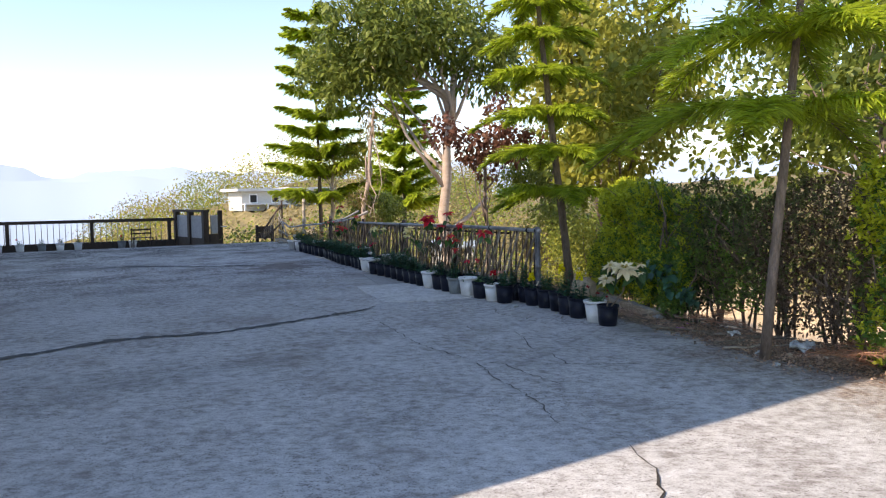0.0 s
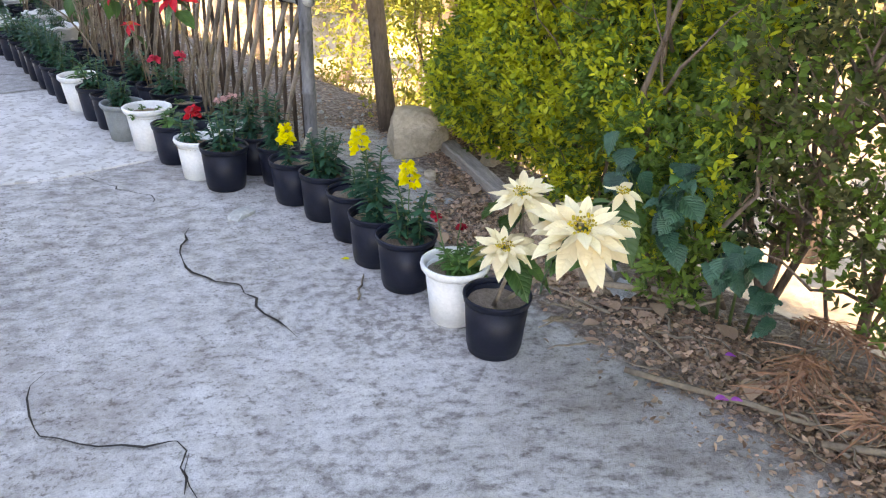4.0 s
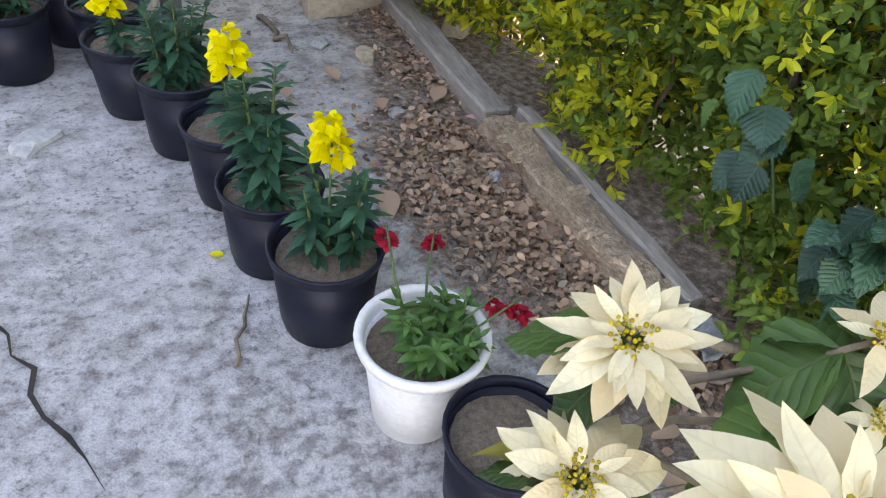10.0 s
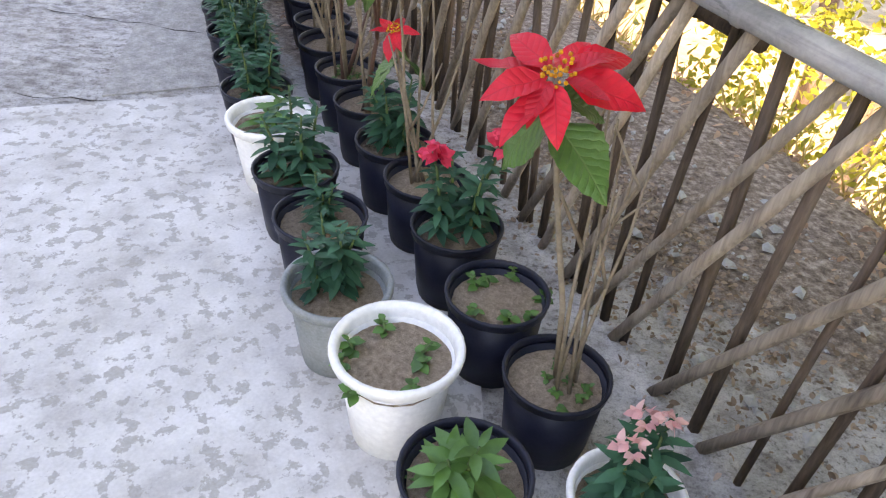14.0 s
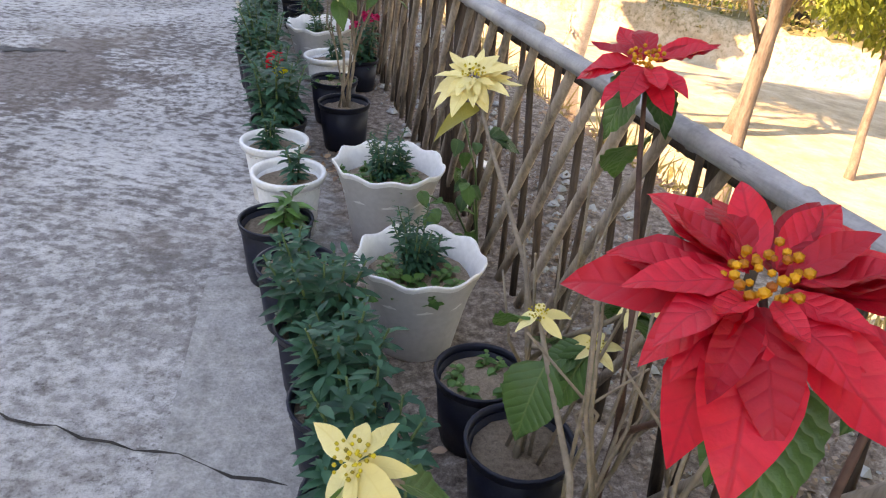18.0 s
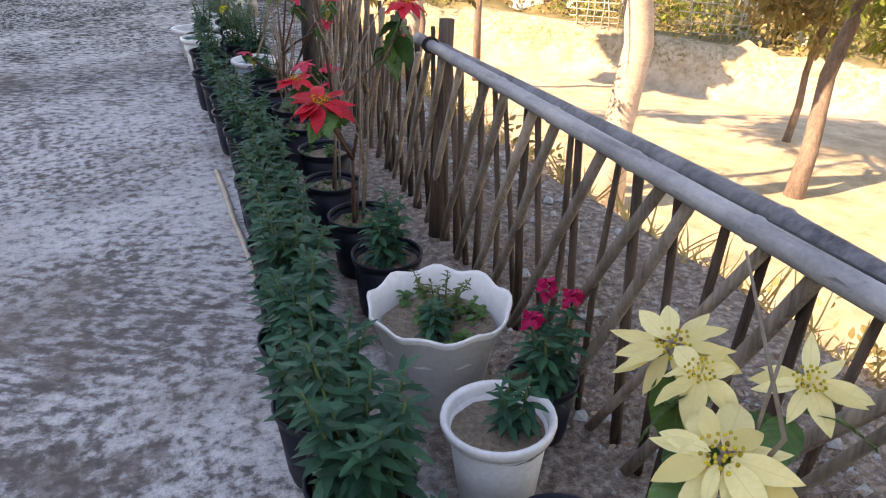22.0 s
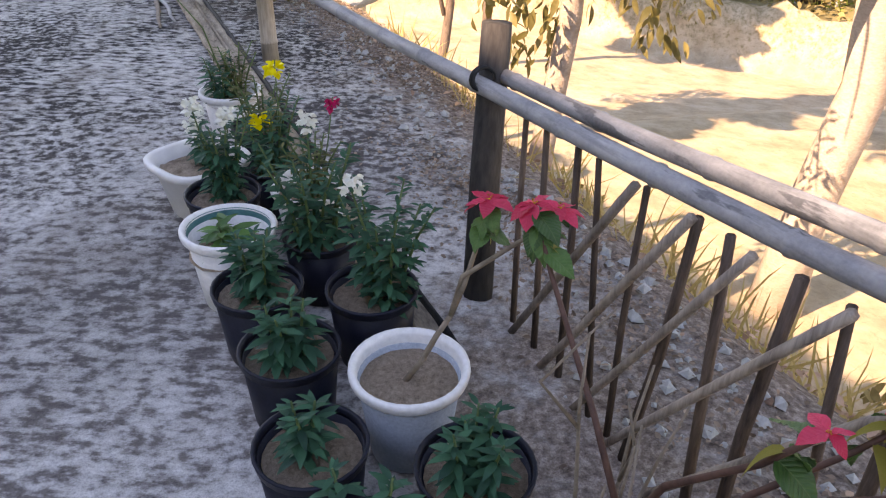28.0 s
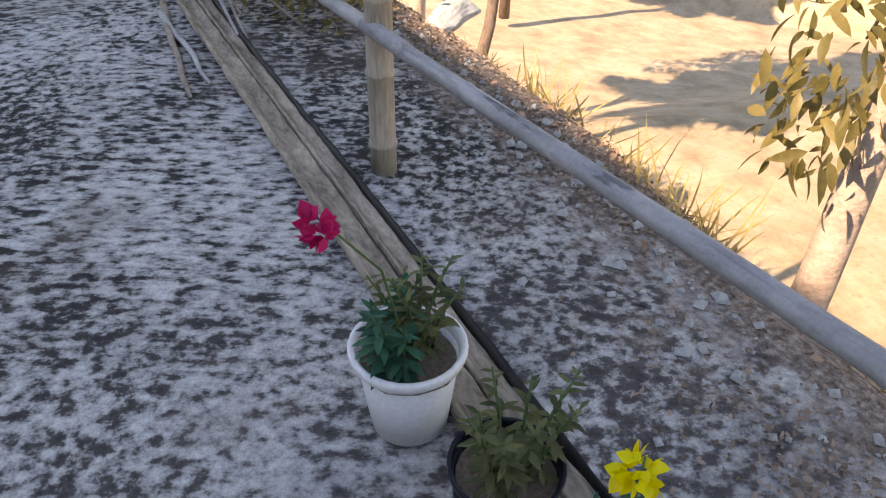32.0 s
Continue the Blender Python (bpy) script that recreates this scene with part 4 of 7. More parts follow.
# ---- pots ----
def pot_meshes(kind):
    """Body, rim and soil of a pot 1 unit across its mouth, and its height."""
    if kind == "black":
        h = 0.92
        body = lathe([(0.0, 0.0), (0.36, 0.0), (0.38, 0.015), (0.4, 0.12), (0.405, 0.125), (0.465, h - 0.08), (0.44, h - 0.08), (0.42, 0.5), (0.39, 0.1)], 28)
        rim = lathe([(0.462, h - 0.1), (0.485, h - 0.095), (0.49, h - 0.03), (0.5, h - 0.015), (0.498, h), (0.47, h), (0.46, h - 0.02), (0.452, h - 0.13), (0.455, h - 0.11)], 28)
        mats = (BLACK_POT, BLACK_POT)
        level = h - 0.14
    elif kind == "scallop":
        h = 0.8
        def wave(a, i):
            k = max(0, i - 2) / 4.0
            return (0.014 * math.cos(9 * a) * k, 0.02 * math.sin(9 * a + 0.6) * k)
        body = lathe([(0.0, 0.0), (0.3, 0.0), (0.31, 0.02), (0.36, 0.3), (0.405, 0.52), (0.44, 0.64), (0.486, 0.76)], 54, wave)
        rim = lathe([(0.487, 0.755), (0.503, 0.79), (0.502, 0.806), (0.49, 0.808), (0.476, 0.785), (0.44, 0.67), (0.42, 0.58), (0.4, 0.5)], 54, lambda a, i: (0.014 * math.cos(9 * a) * (1 if i < 5 else 0.5), 0.02 * math.sin(9 * a + 0.6) * (1 if i < 5 else 0.4)))
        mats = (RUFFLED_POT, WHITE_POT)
        level = 0.62
    else:
        h = 0.92
        body = lathe([(0.0, 0.0), (0.31, 0.0), (0.335, 0.02), (0.335, 0.08), (0.345, 0.085), (0.43, h - 0.12), (0.41, h - 0.12), (0.38, 0.5), (0.33, 0.1)], 30)
        rim = lathe([(0.425, h - 0.13), (0.46, h - 0.125), (0.488, h - 0.09), (0.5, h - 0.04), (0.494, h - 0.008), (0.475, h), (0.45, h - 0.008), (0.43, h - 0.04), (0.42, h - 0.17)], 30)
        mats = {"white": (WHITE_POT, WHITE_POT), "grey": (GREY_POT, GREY_POT), "blue": (BLUE_POT, WHITE_POT), "teal": (WHITE_POT, WHITE_POT)}[kind]
        level = h - (0.16 if kind != "teal" else 0.3)
    rng = random.Random(len(kind))
    sv, sf = [(0, 0, level + 0.012)], []
    rings = (0.12, 0.22, 0.32, 0.43 if kind != "scallop" else 0.41)
    for r in rings:
        for k in range(20):
            a = 2 * math.pi * k / 20
            sv.append((r * math.cos(a), r * math.sin(a), level + rng.uniform(-0.014, 0.016) - (0.01 if r > 0.4 else 0)))
    sf += [(0, 1 + k, 1 + (k + 1) % 20) for k in range(20)]
    for i in range(3):
        sf += [(1 + i * 20 + k, 21 + i * 20 + k, 21 + i * 20 + (k + 1) % 20, 1 + i * 20 + (k + 1) % 20) for k in range(20)]
    out = {"body": as_mesh("pot", *body, mats[0]), "rim": as_mesh("rim", *rim, mats[1]), "soil": as_mesh("soil", sv, sf, SOIL), "level": level, "height": h}
    if kind == "teal":
        out["lining"] = as_mesh("lining", *lathe([(0.432, h - 0.03), (0.415, h - 0.16), (0.405, level - 0.02)], 30), TEAL)
    return out


POTS = {k: pot_meshes(k) for k in ("black", "white", "grey", "blue", "teal", "scallop")}
POT_WORDS = {"black": "black plastic pot", "white": "white plastic pot", "grey": "grey plastic pot", "blue": "bluish white-rimmed pot", "teal": "white pot with a teal inside", "scallop": "large grey-white pot with a scalloped rim"}


def potted(kind, x, y, dia, label, rng, z=0.0):
    """A pot with soil, standing on the terrace. Returns its Empty and the height of its soil."""
    k = POTS[kind]
    ob = thing("potted_plant", pose(x, y, z, 0, 0, rng.uniform(0, 360)), label, "potted plant", "flower pots along the terrace")
    tall = dia * (1.0 if kind != "scallop" else 1.0)
    sc = Matrix.Diagonal((dia, dia, tall, 1))
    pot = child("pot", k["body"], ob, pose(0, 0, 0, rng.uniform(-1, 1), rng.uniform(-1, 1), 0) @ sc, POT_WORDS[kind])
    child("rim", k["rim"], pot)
    if "lining" in k:
        child("lining", k["lining"], pot, label="teal inside of the pot")
    child("soil", k["soil"], ob, pose(0, 0, 0, 0, 0, rng.uniform(0, 360)) @ sc, "dry brown soil")
    return ob, k["level"] * tall


# ---- plants in pots ----
def leafy_stem(rng, a, stems, height, spread, leaf, mat, gap, lean, template, twist):
    """One leafy stem as a mesh, and its tip."""
    O, W, T, L = [], [], [], []
    r0 = spread * (0.3 if stems > 1 else 0) * rng.uniform(0.2, 1)
    h = height * rng.uniform(0.65, 1.0)
    foot = Vector((r0 * math.cos(a), r0 * math.sin(a), 0))
    out = Vector((math.cos(a), math.sin(a), 0)) * lean * h * rng.uniform(0.3, 1.0) * (1 if stems > 1 else 0.3)
    pts = [foot + out * t * t + Vector((0, 0, h * t)) for t in (0, 0.33, 0.66, 1)]
    sv, sf = tube(pts, [0.005, 0.0045, 0.004, 0.0025], 5)
    n = max(4, int(h / gap))
    phase = rng.random() * 6
    for i in range(n):
        t = (i + 0.5) / n
        for q in range(2):
            b = phase + i * twist + q * math.pi + rng.uniform(-0.3, 0.3)
            up = 0.1 + 0.9 * max(0, t - 0.5)
            O.append(foot + out * t * t + Vector((0, 0, h * t)))
            W.append((math.cos(b), math.sin(b), up + rng.uniform(-0.3, 0.25)))
            T.append((rng.uniform(-0.2, 0.2), rng.uniform(-0.2, 0.2), 1))
            L.append(leaf * rng.uniform(0.7, 1.15) * (1.05 - 0.5 * max(0, t - 0.6) / 0.4))
    lv, lf = scatter(template, np.array(O), np.array(W), np.array(T), np.array(L))
    v, f = joined([(sv, sf), ([Vector(p) for p in lv], lf)])
    return as_mesh("stem", v, f, [GREEN_STEM, mat], True, [0] * len(sf) + [1] * len(lf)), pts[-1]


FOLIAGE = {}


def foliage_set(key, count, stems, height, spread, leaf, mat, gap=0.0135, lean=0.3, template=LANCE, twist=2.4):
    rng = random.Random(key)
    FOLIAGE[key] = []
    for _ in range(count):
        n = stems + rng.choice((0, 1))
        FOLIAGE[key].append([leafy_stem(rng, 2 * math.pi * (s + rng.random() * 0.6) / n, n, height, spread, leaf, mat, gap, lean, template, twist) for s in range(n)])


foliage_set("bush", 6, 8, 0.3, 0.26, 0.075, SNAP_LEAF, gap=0.012)
foliage_set("tall", 4, 2, 0.34, 0.12, 0.07, SNAP_LEAF, gap=0.009, lean=0.1)
foliage_set("medium", 5, 4, 0.25, 0.2, 0.068, SNAP_LEAF, gap=0.0105, lean=0.24)
foliage_set("small", 4, 2, 0.17, 0.1, 0.062, SNAP_LEAF, gap=0.0095, lean=0.2)
foliage_set("fresh", 3, 1, 0.12, 0.06, 0.09, FRESH_LEAF, gap=0.01)
foliage_set("tuft", 2, 12, 0.11, 0.3, 0.055, FRESH_LEAF, gap=0.0075, lean=0.5)
foliage_set("thin", 3, 8, 0.36, 0.2, 0.058, SNAP_LEAF, gap=0.0135, lean=0.3)
foliage_set("weeds", 4, 7, 0.035, 0.36, 0.028, FRESH_LEAF, gap=0.012, lean=0.9, template=ROUND)
foliage_set("wilted", 2, 7, 0.27, 0.24, 0.05, HEDGE_DRY, gap=0.018, lean=0.4)


def floret_mesh(mat, lobes=5, n=16, size=0.02, tall=0.07, girth=0.02, seed=0):
    """A spike of ruffled flowers round a stem tip."""
    rng = random.Random(seed)
    O, W, T, L = [], [], [], []
    for i in range(n):
        t = i / n
        a = i * 2.4
        r = girth * (1 - 0.55 * t)
        c = Vector((r * math.cos(a), r * math.sin(a), tall * t))
        for k in range(lobes):
            b = a + (k - lobes / 2) * 0.55
            lift = rng.uniform(-0.8, 0.8)
            O.append(c)
            W.append((math.cos(b), math.sin(b), lift))
            T.append((0, 0, 1) if rng.random() < 0.5 else (math.cos(b + 1.5), math.sin(b + 1.5), 0.3))
            L.append(size * rng.uniform(0.75, 1.25) * (1 - 0.35 * t))
    return as_mesh("flower_spike", *scatter(ROUND, np.array(O), np.array(W), np.array(T), np.array(L)), mat)


SPIKES = {
    "yellow": floret_mesh(YELLOW, 5, 18, 0.034, 0.095, 0.022, 1), "yellow_small": floret_mesh(YELLOW, 5, 7, 0.028, 0.035, 0.016, 2),
    "red": floret_mesh(SCARLET, 5, 9, 0.032, 0.045, 0.02, 3), "pink": floret_mesh(ROSE, 5, 8, 0.034, 0.045, 0.018, 4), "palepink": floret_mesh(PALE_PINK, 5, 5, 0.025, 0.03, 0.014, 5),
    "crimson": floret_mesh(CRIMSON, 6, 5, 0.02, 0.015, 0.01, 6), "white": floret_mesh(WHITE_PETAL, 5, 8, 0.026, 0.05, 0.016, 7), "magenta": floret_mesh(MAGENTA, 5, 7, 0.027, 0.035, 0.015, 8)}
SPIKE_WORDS = {"yellow": "bright yellow", "yellow_small": "bright yellow", "red": "scarlet", "pink": "deep pink", "palepink": "pale pink", "crimson": "dark crimson", "white": "white", "magenta": "dark magenta"}


def snapdragon(ob, soil, key, rng, flowers=(), sx=0.0, sy=0.0, size=1.0):
    """Leafy stems set into a pot, with flower spikes on some tips."""
    made = rng.choice(FOLIAGE[key])
    tips = [tip for _, tip in made]
    m = pose(sx, sy, soil, 0, 0, rng.uniform(0, 360)) @ Matrix.Scale(size, 4)
    for mesh, _ in made:
        child("stem", mesh, ob, m)
    order = sorted(range(len(tips)), key=lambda i: -tips[i].z)
    for i, colour in enumerate(flowers):
        tip = m @ tips[order[i % len(tips)]] + Vector((0, 0, 0.01))
        child("flower", SPIKES[colour], ob, Matrix.Translation(tip) @ pose(0, 0, -0.01, rng.uniform(-12, 12), rng.uniform(-12, 12), rng.uniform(0, 360)), SPIKE_WORDS[colour] + " snapdragon flower")


def bract_meshes(mat, broad=1.0):
    out = []
    for i, (w, fold, droop) in enumerate(((0.34, 0.35, 0.1), (0.4, 0.25, 0.25), (0.29, 0.5, -0.08), (0.43, 0.2, 0.35))):
        w *= broad
        v, f = blade(w, fold=fold, droop=droop, n=9, belly=0.47, base=0.03)
        rng = random.Random(i)
        v[:, 2] += [0.03 * math.sin(9 * y + 9 * abs(x) + 2 * i) + 0.016 * math.sin(23 * y + i) * abs(x) * 6 + rng.uniform(-0.008, 0.008) for x, y, _ in v]
        out.append(as_mesh("bract", v, f, mat))
    return out


BRACTS = {"cream": bract_meshes(CREAM), "lemon": bract_meshes(LEMON), "red": bract_meshes(RED, 1.12), "pink": bract_meshes(PINK, 1.5)}
BIG_LEAF = [as_mesh("leaf", *broad_leaf(w, 0.15, d, 14, 0.4, 0.15, 0.015, 0.016, 0.035, d * 9), POIN_LEAF) for w, d in ((0.62, 0.25), (0.7, 0.4), (0.56, 0.5))]
OLD_BIG_LEAF = [as_mesh("leaf", *blade(0.55, fold=0.3, droop=0.6, n=6, belly=0.42), OLD_LEAF)]


def buds_mesh(mat, n=16, r=0.02, seed=0):
    rng = random.Random(seed)
    bm = bmesh.new()
    for i in range(n):
        a, d = i * 2.4, r * math.sqrt((i + 0.5) / n)
        bmesh.ops.create_icosphere(bm, subdivisions=1, radius=rng.uniform(0.0026, 0.0046), matrix=Matrix.Translation((d * math.cos(a), d * math.sin(a), 0.016 + rng.uniform(-0.01, 0.012))))
    me = bpy.data.meshes.new("buds")
    bm.to_mesh(me)
    bm.free()
    me.materials.append(mat)
    return me


BUDS = {"cream": buds_mesh(GOLD, 48, 0.033, 1), "lemon": buds_mesh(GOLD, 30, 0.034, 2), "red": buds_mesh(ORANGE, 34, 0.028, 3), "pink": buds_mesh(ORANGE, 8, 0.012, 4)}


def flower_head(ob, at, up, dia, colour, bracts, rng, whorls=3, flat=0.25):
    """A poinsettia head: whorls of coloured bracts round a knot of buds. at and up are in the thing's own space."""
    R = Matrix.Translation(at) @ frame_of(up).to_4x4() @ pose(0, 0, 0, 0, 0, rng.uniform(0, 360))
    head = child("flower", BUDS[colour], ob, R @ Matrix.Scale(dia / 0.24, 4), {"cream": "cream", "lemon": "pale yellow", "red": "bright red", "pink": "rosy red"}[colour] + " poinsettia flower head")
    inv = Matrix.Scale(0.24 / dia, 4)
    per = max(3, bracts // whorls)
    for w in range(whorls):
        reach = dia * 0.5 * (1.0 - 0.2 * w)
        for i in range(per):
            a = 360.0 * (i + 0.5 * w) / per + rng.uniform(-17, 17)
            tilt = flat * 62 * (w - 0.6) + rng.uniform(-13, 13)
            s = reach * rng.uniform(0.78, 1.1)
            m = pose(0, 0, 0, 0, 0, a) @ pose(0, 0.0, 0.002 + 0.004 * w) @ pose(0, 0.06 * dia * (whorls > 1), 0, tilt, rng.uniform(-18, 18), 0) @ Matrix.Diagonal((s * rng.uniform(0.9, 1.15), s, s, 1))
            child("bract", rng.choice(BRACTS[colour]), head, inv @ m)
    return head


def woody(ob, pts, r0, r1, mat=STEM, name="stem"):
    n = len(pts)
    child(name, as_mesh(name, *tube(pts, [r0 + (r1 - r0) * i / (n - 1) for i in range(n)], 7), mat), ob)


def big_leaf(ob, at, yaw, pitch, size, rng, old=False):
    me = OLD_BIG_LEAF[0] if old else rng.choice(BIG_LEAF)
    child("leaf", me, ob, Matrix.Translation(at) @ pose(0, 0, 0, 0, 0, yaw) @ pose(0, 0, 0, pitch, rng.uniform(-20, 20), 0) @ Matrix.Scale(size, 4))


def bare_stems(ob, soil, rng, n, height):
    """Leafless woody stems, some forked."""
    for i in range(n):
        a = rng.uniform(0, 6.28)
        out = Vector((math.cos(a), math.sin(a), 0)) * rng.uniform(0.02, 0.16)
        foot = Vector((rng.uniform(-0.04, 0.04), rng.uniform(-0.04, 0.04), soil - 0.01))
        h = height * rng.uniform(0.6, 1.0)
        pts = [foot, foot + out * 0.5 + Vector((0, 0, h * 0.4)), foot + out * 0.8 + Vector((0.01, 0, h * 0.7)), foot + out + Vector((0, 0.01, h))]
        woody(ob, pts, 0.005, 0.0022)
        if rng.random() < 0.7:
            b = pts[1].lerp(pts[2], rng.random())
            woody(ob, [b, b + Vector((rng.uniform(-0.06, 0.06), rng.uniform(-0.06, 0.06), h * 0.2)), b + Vector((rng.uniform(-0.1, 0.1), rng.uniform(-0.1, 0.1), h * 0.42))], 0.0045, 0.002)


def poinsettia(ob, soil, heads, rng, stem=STEM, leaves=3, leaf=0.11, face=(-0.45, -0.3, 0.7)):
    """Woody stems from the pot to each head (x, y, z in the world, diameter, colour, bracts, whorls)."""
    inv = ob.matrix_basis.inverted()
    ranked = sorted(heads)
    half = (len(ranked) + 1) // 2 if len(ranked) > 3 else len(ranked)
    forks = {}
    for group in (ranked[:half], ranked[half:]):
        if len(group) > 1:
            mean = inv @ (sum((Vector(h[:3]) for h in group), Vector()) / len(group))
            base = Vector((rng.uniform(-0.03, 0.03), rng.uniform(-0.03, 0.03), soil - 0.01))
            fork = base.lerp(mean, 0.42) + Vector((rng.uniform(-0.015, 0.015), rng.uniform(-0.015, 0.015), 0))
            woody(ob, [base, base.lerp(fork, 0.35) + Vector((0.006, -0.004, 0)), base.lerp(fork, 0.7), fork], 0.0085, 0.0065, stem)
            for h in group:
                forks[h] = fork
    for head in heads:
        x, y, z, dia, colour, bracts, whorls = head
        tip = inv @ Vector((x, y, z))
        foot = forks.get(head) or Vector((rng.uniform(-0.03, 0.03), rng.uniform(-0.03, 0.03), soil - 0.01))
        bend = Vector((rng.uniform(-0.03, 0.03), rng.uniform(-0.03, 0.03), 0))
        a, b = foot.lerp(tip, 0.35) + bend - Vector(((tip.x - foot.x) * 0.12, (tip.y - foot.y) * 0.12, 0)), foot.lerp(tip, 0.75) + bend * 0.4
        woody(ob, [foot, a, b, tip], 0.007, 0.004, stem)
        up = Vector(((tip.x - b.x) * 0.6 + rng.uniform(-0.1, 0.1), (tip.y - b.y) * 0.6 + rng.uniform(-0.1, 0.1), 0.35))
        up = up.normalized() * 0.55 + (ob.matrix_basis.to_3x3().inverted() @ Vector(face))
        flower_head(ob, tip, up, dia, colour, bracts, rng, whorls)
        for i in range(leaves):
            t = rng.uniform(0.62, 0.97)
            big_leaf(ob, b.lerp(tip, (t - 0.6) / 0.4), rng.uniform(0, 360), rng.uniform(-50, -5), leaf * rng.uniform(0.7, 1.15), rng, rng.random() < 0.12)


# ---- the rows of pots: kind, x, y, width of the mouth, plant, flowers ----
FRONT_A = [
    ("white", 0.1, 0.3, 0.262, "tuft", ""), ("black", 0.12, 0.62, 0.252, "medium", ""), ("black", 0.15, 0.87, 0.25, "tall", ""),
    ("black", 0.22, 1.14, 0.252, "small", ""), ("black", 0.24, 1.42, 0.256, "bush", ""), ("black", 0.23, 1.69, 0.25, "small", "yellow"),
    ("black", 0.03, 2.07, 0.254, "medium", ""), ("white", -0.02, 2.3, 0.245, "small", ""), ("black", -0.01, 2.62, 0.25, "fresh", ""),
    ("white", -0.04, 2.93, 0.285, "weeds", ""), ("grey", -0.1, 3.19, 0.262, "medium", ""), ("black", -0.07, 3.48, 0.25, "small", ""), ("black", -0.08, 3.73, 0.25, "medium", "")]
FRONT_B = [
    ("white", -0.1, 4.02, 0.275, "fresh", ""), ("black", -0.1, 4.29, 0.245, "medium", ""), ("black", -0.09, 4.56, 0.245, "bush", ""), ("black", -0.08, 4.82, 0.245, "bush", ""),
    ("black", -0.07, 5.1, 0.25, "bush", ""), ("black", -0.05, 5.4, 0.245, "bush", ""), ("black", -0.04, 5.7, 0.245, "bush", ""), ("black", -0.05, 6.02, 0.246, "small", ""),
    ("black", -0.07, 6.31, 0.248, "fresh", ""), ("white", 0.02, 6.63, 0.277, "small", ""), ("white", 0.015, 6.95, 0.276, "small", ""), ("black", 0.065, 7.24, 0.25, "bush", ""),
    ("black", 0.09, 7.53, 0.245, "bush", ""), ("black", 0.13, 7.82, 0.245, "medium", "")]
FRONT_C = [
    ("black", 0.12, 8.14, 0.25, "bush", ""), ("black", 0.12, 8.43, 0.25, "bush", ""), ("black", 0.15, 8.74, 0.248, "bush", ""), ("black", 0.2, 9.05, 0.248, "bush", ""),
    ("black", 0.24, 9.36, 0.25, "bush", ""), ("black", 0.28, 9.66, 0.25, "bush", ""), ("black", 0.31, 9.97, 0.255, "bush", ""), ("black", 0.38, 10.28, 0.255, "bush", ""),
    ("black", 0.39, 10.68, 0.255, "bush", ""), ("black", 0.39, 11.02, 0.255, "bush", ""), ("black", 0.42, 11.33, 0.25, "medium", ""), ("black", 0.42, 11.63, 0.26, "medium", ""),
    ("black", 0.41, 11.94, 0.26, "small", ""), ("black", 0.47, 12.27, 0.265, "medium", "")]
FRONT_D = [
    ("black", 0.48, 12.58, 0.265, "medium", ""), ("teal", 0.48, 12.89, 0.305, "fresh", ""), ("black", 0.54, 13.2, 0.265, "thin", "white white")]
INNER_A = [
    ("black", 0.3, 1.97, 0.235, "tall", ""), ("black", 0.28, 2.21, 0.24, "tall", ""), ("white", 0.26, 2.5, 0.225, "medium", "palepink palepink palepink"),
    ("black", 0.25, 3.06, 0.25, "weeds", ""), ("black", 0.26, 3.34, 0.248, "medium", "pink pink"),
    ("black", 0.24, 3.82, 0.25, "medium", ""), ("black", 0.31, 5.42, 0.235, "weeds", "")]
INNER_B = [
    ("scallop", 0.28, 5.86, 0.375, "weeds", ""), ("scallop", 0.36, 6.5, 0.4, "weeds", ""), ("black", 0.43, 7.82, 0.246, "weeds", ""), ("white", 0.48, 8.17, 0.28, "small", ""),
    ("scallop", 0.51, 8.6, 0.405, "weeds", ""), ("black", 0.7, 8.34, 0.2, "medium", "magenta magenta magenta"), ("black", 0.55, 9.12, 0.25, "medium", ""), ("black", 0.65, 10.22, 0.258, "weeds", ""), ("black", 0.67, 10.62, 0.265, "weeds", ""),
    ("black", 0.7, 11.72, 0.265, "medium", ""), ("black", 0.77, 12.42, 0.27, "thin", "white"), ("black", 0.75, 12.8, 0.25, "thin", "white"), ("white", 0.82, 13.09, 0.285, "wilted", ""),
    ("black", 0.79, 13.4, 0.225, "thin", ""), ("black", 0.84, 13.76, 0.25, "wilted", "")]
# single blooms: place, colour, size
BLOOMS = [(0.13, 0.62, 0.48, "yellow", 0.95), (0.1, 0.91, 0.55, "yellow", 1.0), (0.107, 0.433, 0.41, "crimson", 1.0), (0.24, 0.43, 0.33, "crimson", 1.0), (0.173, 0.16, 0.39, "crimson", 1.0), (0.22, 0.24, 0.31, "crimson", 0.9),
          (-0.05, 2.22, 0.41, "red", 1.1), (0.1, 7.52, 0.44, "red", 1.0), (0.11, 7.47, 0.4, "yellow_small", 1.0), (0.84, 13.45, 0.6, "yellow_small", 1.2), (0.76, 13.43, 0.42, "yellow_small", 1.2), (0.93, 13.1, 0.56, "magenta", 0.9)]
PLANT_WORDS = {"tuft": "with tufts of green", "medium": "with leafy snapdragon stems", "tall": "with tall snapdragon stems", "small": "with one small snapdragon", "bush": "full of bushy green snapdragon",
               "weeds": "with low green weeds", "fresh": "with a fresh green seedling", "thin": "with thin straggling snapdragon", "wilted": "with wilting brown plants"}


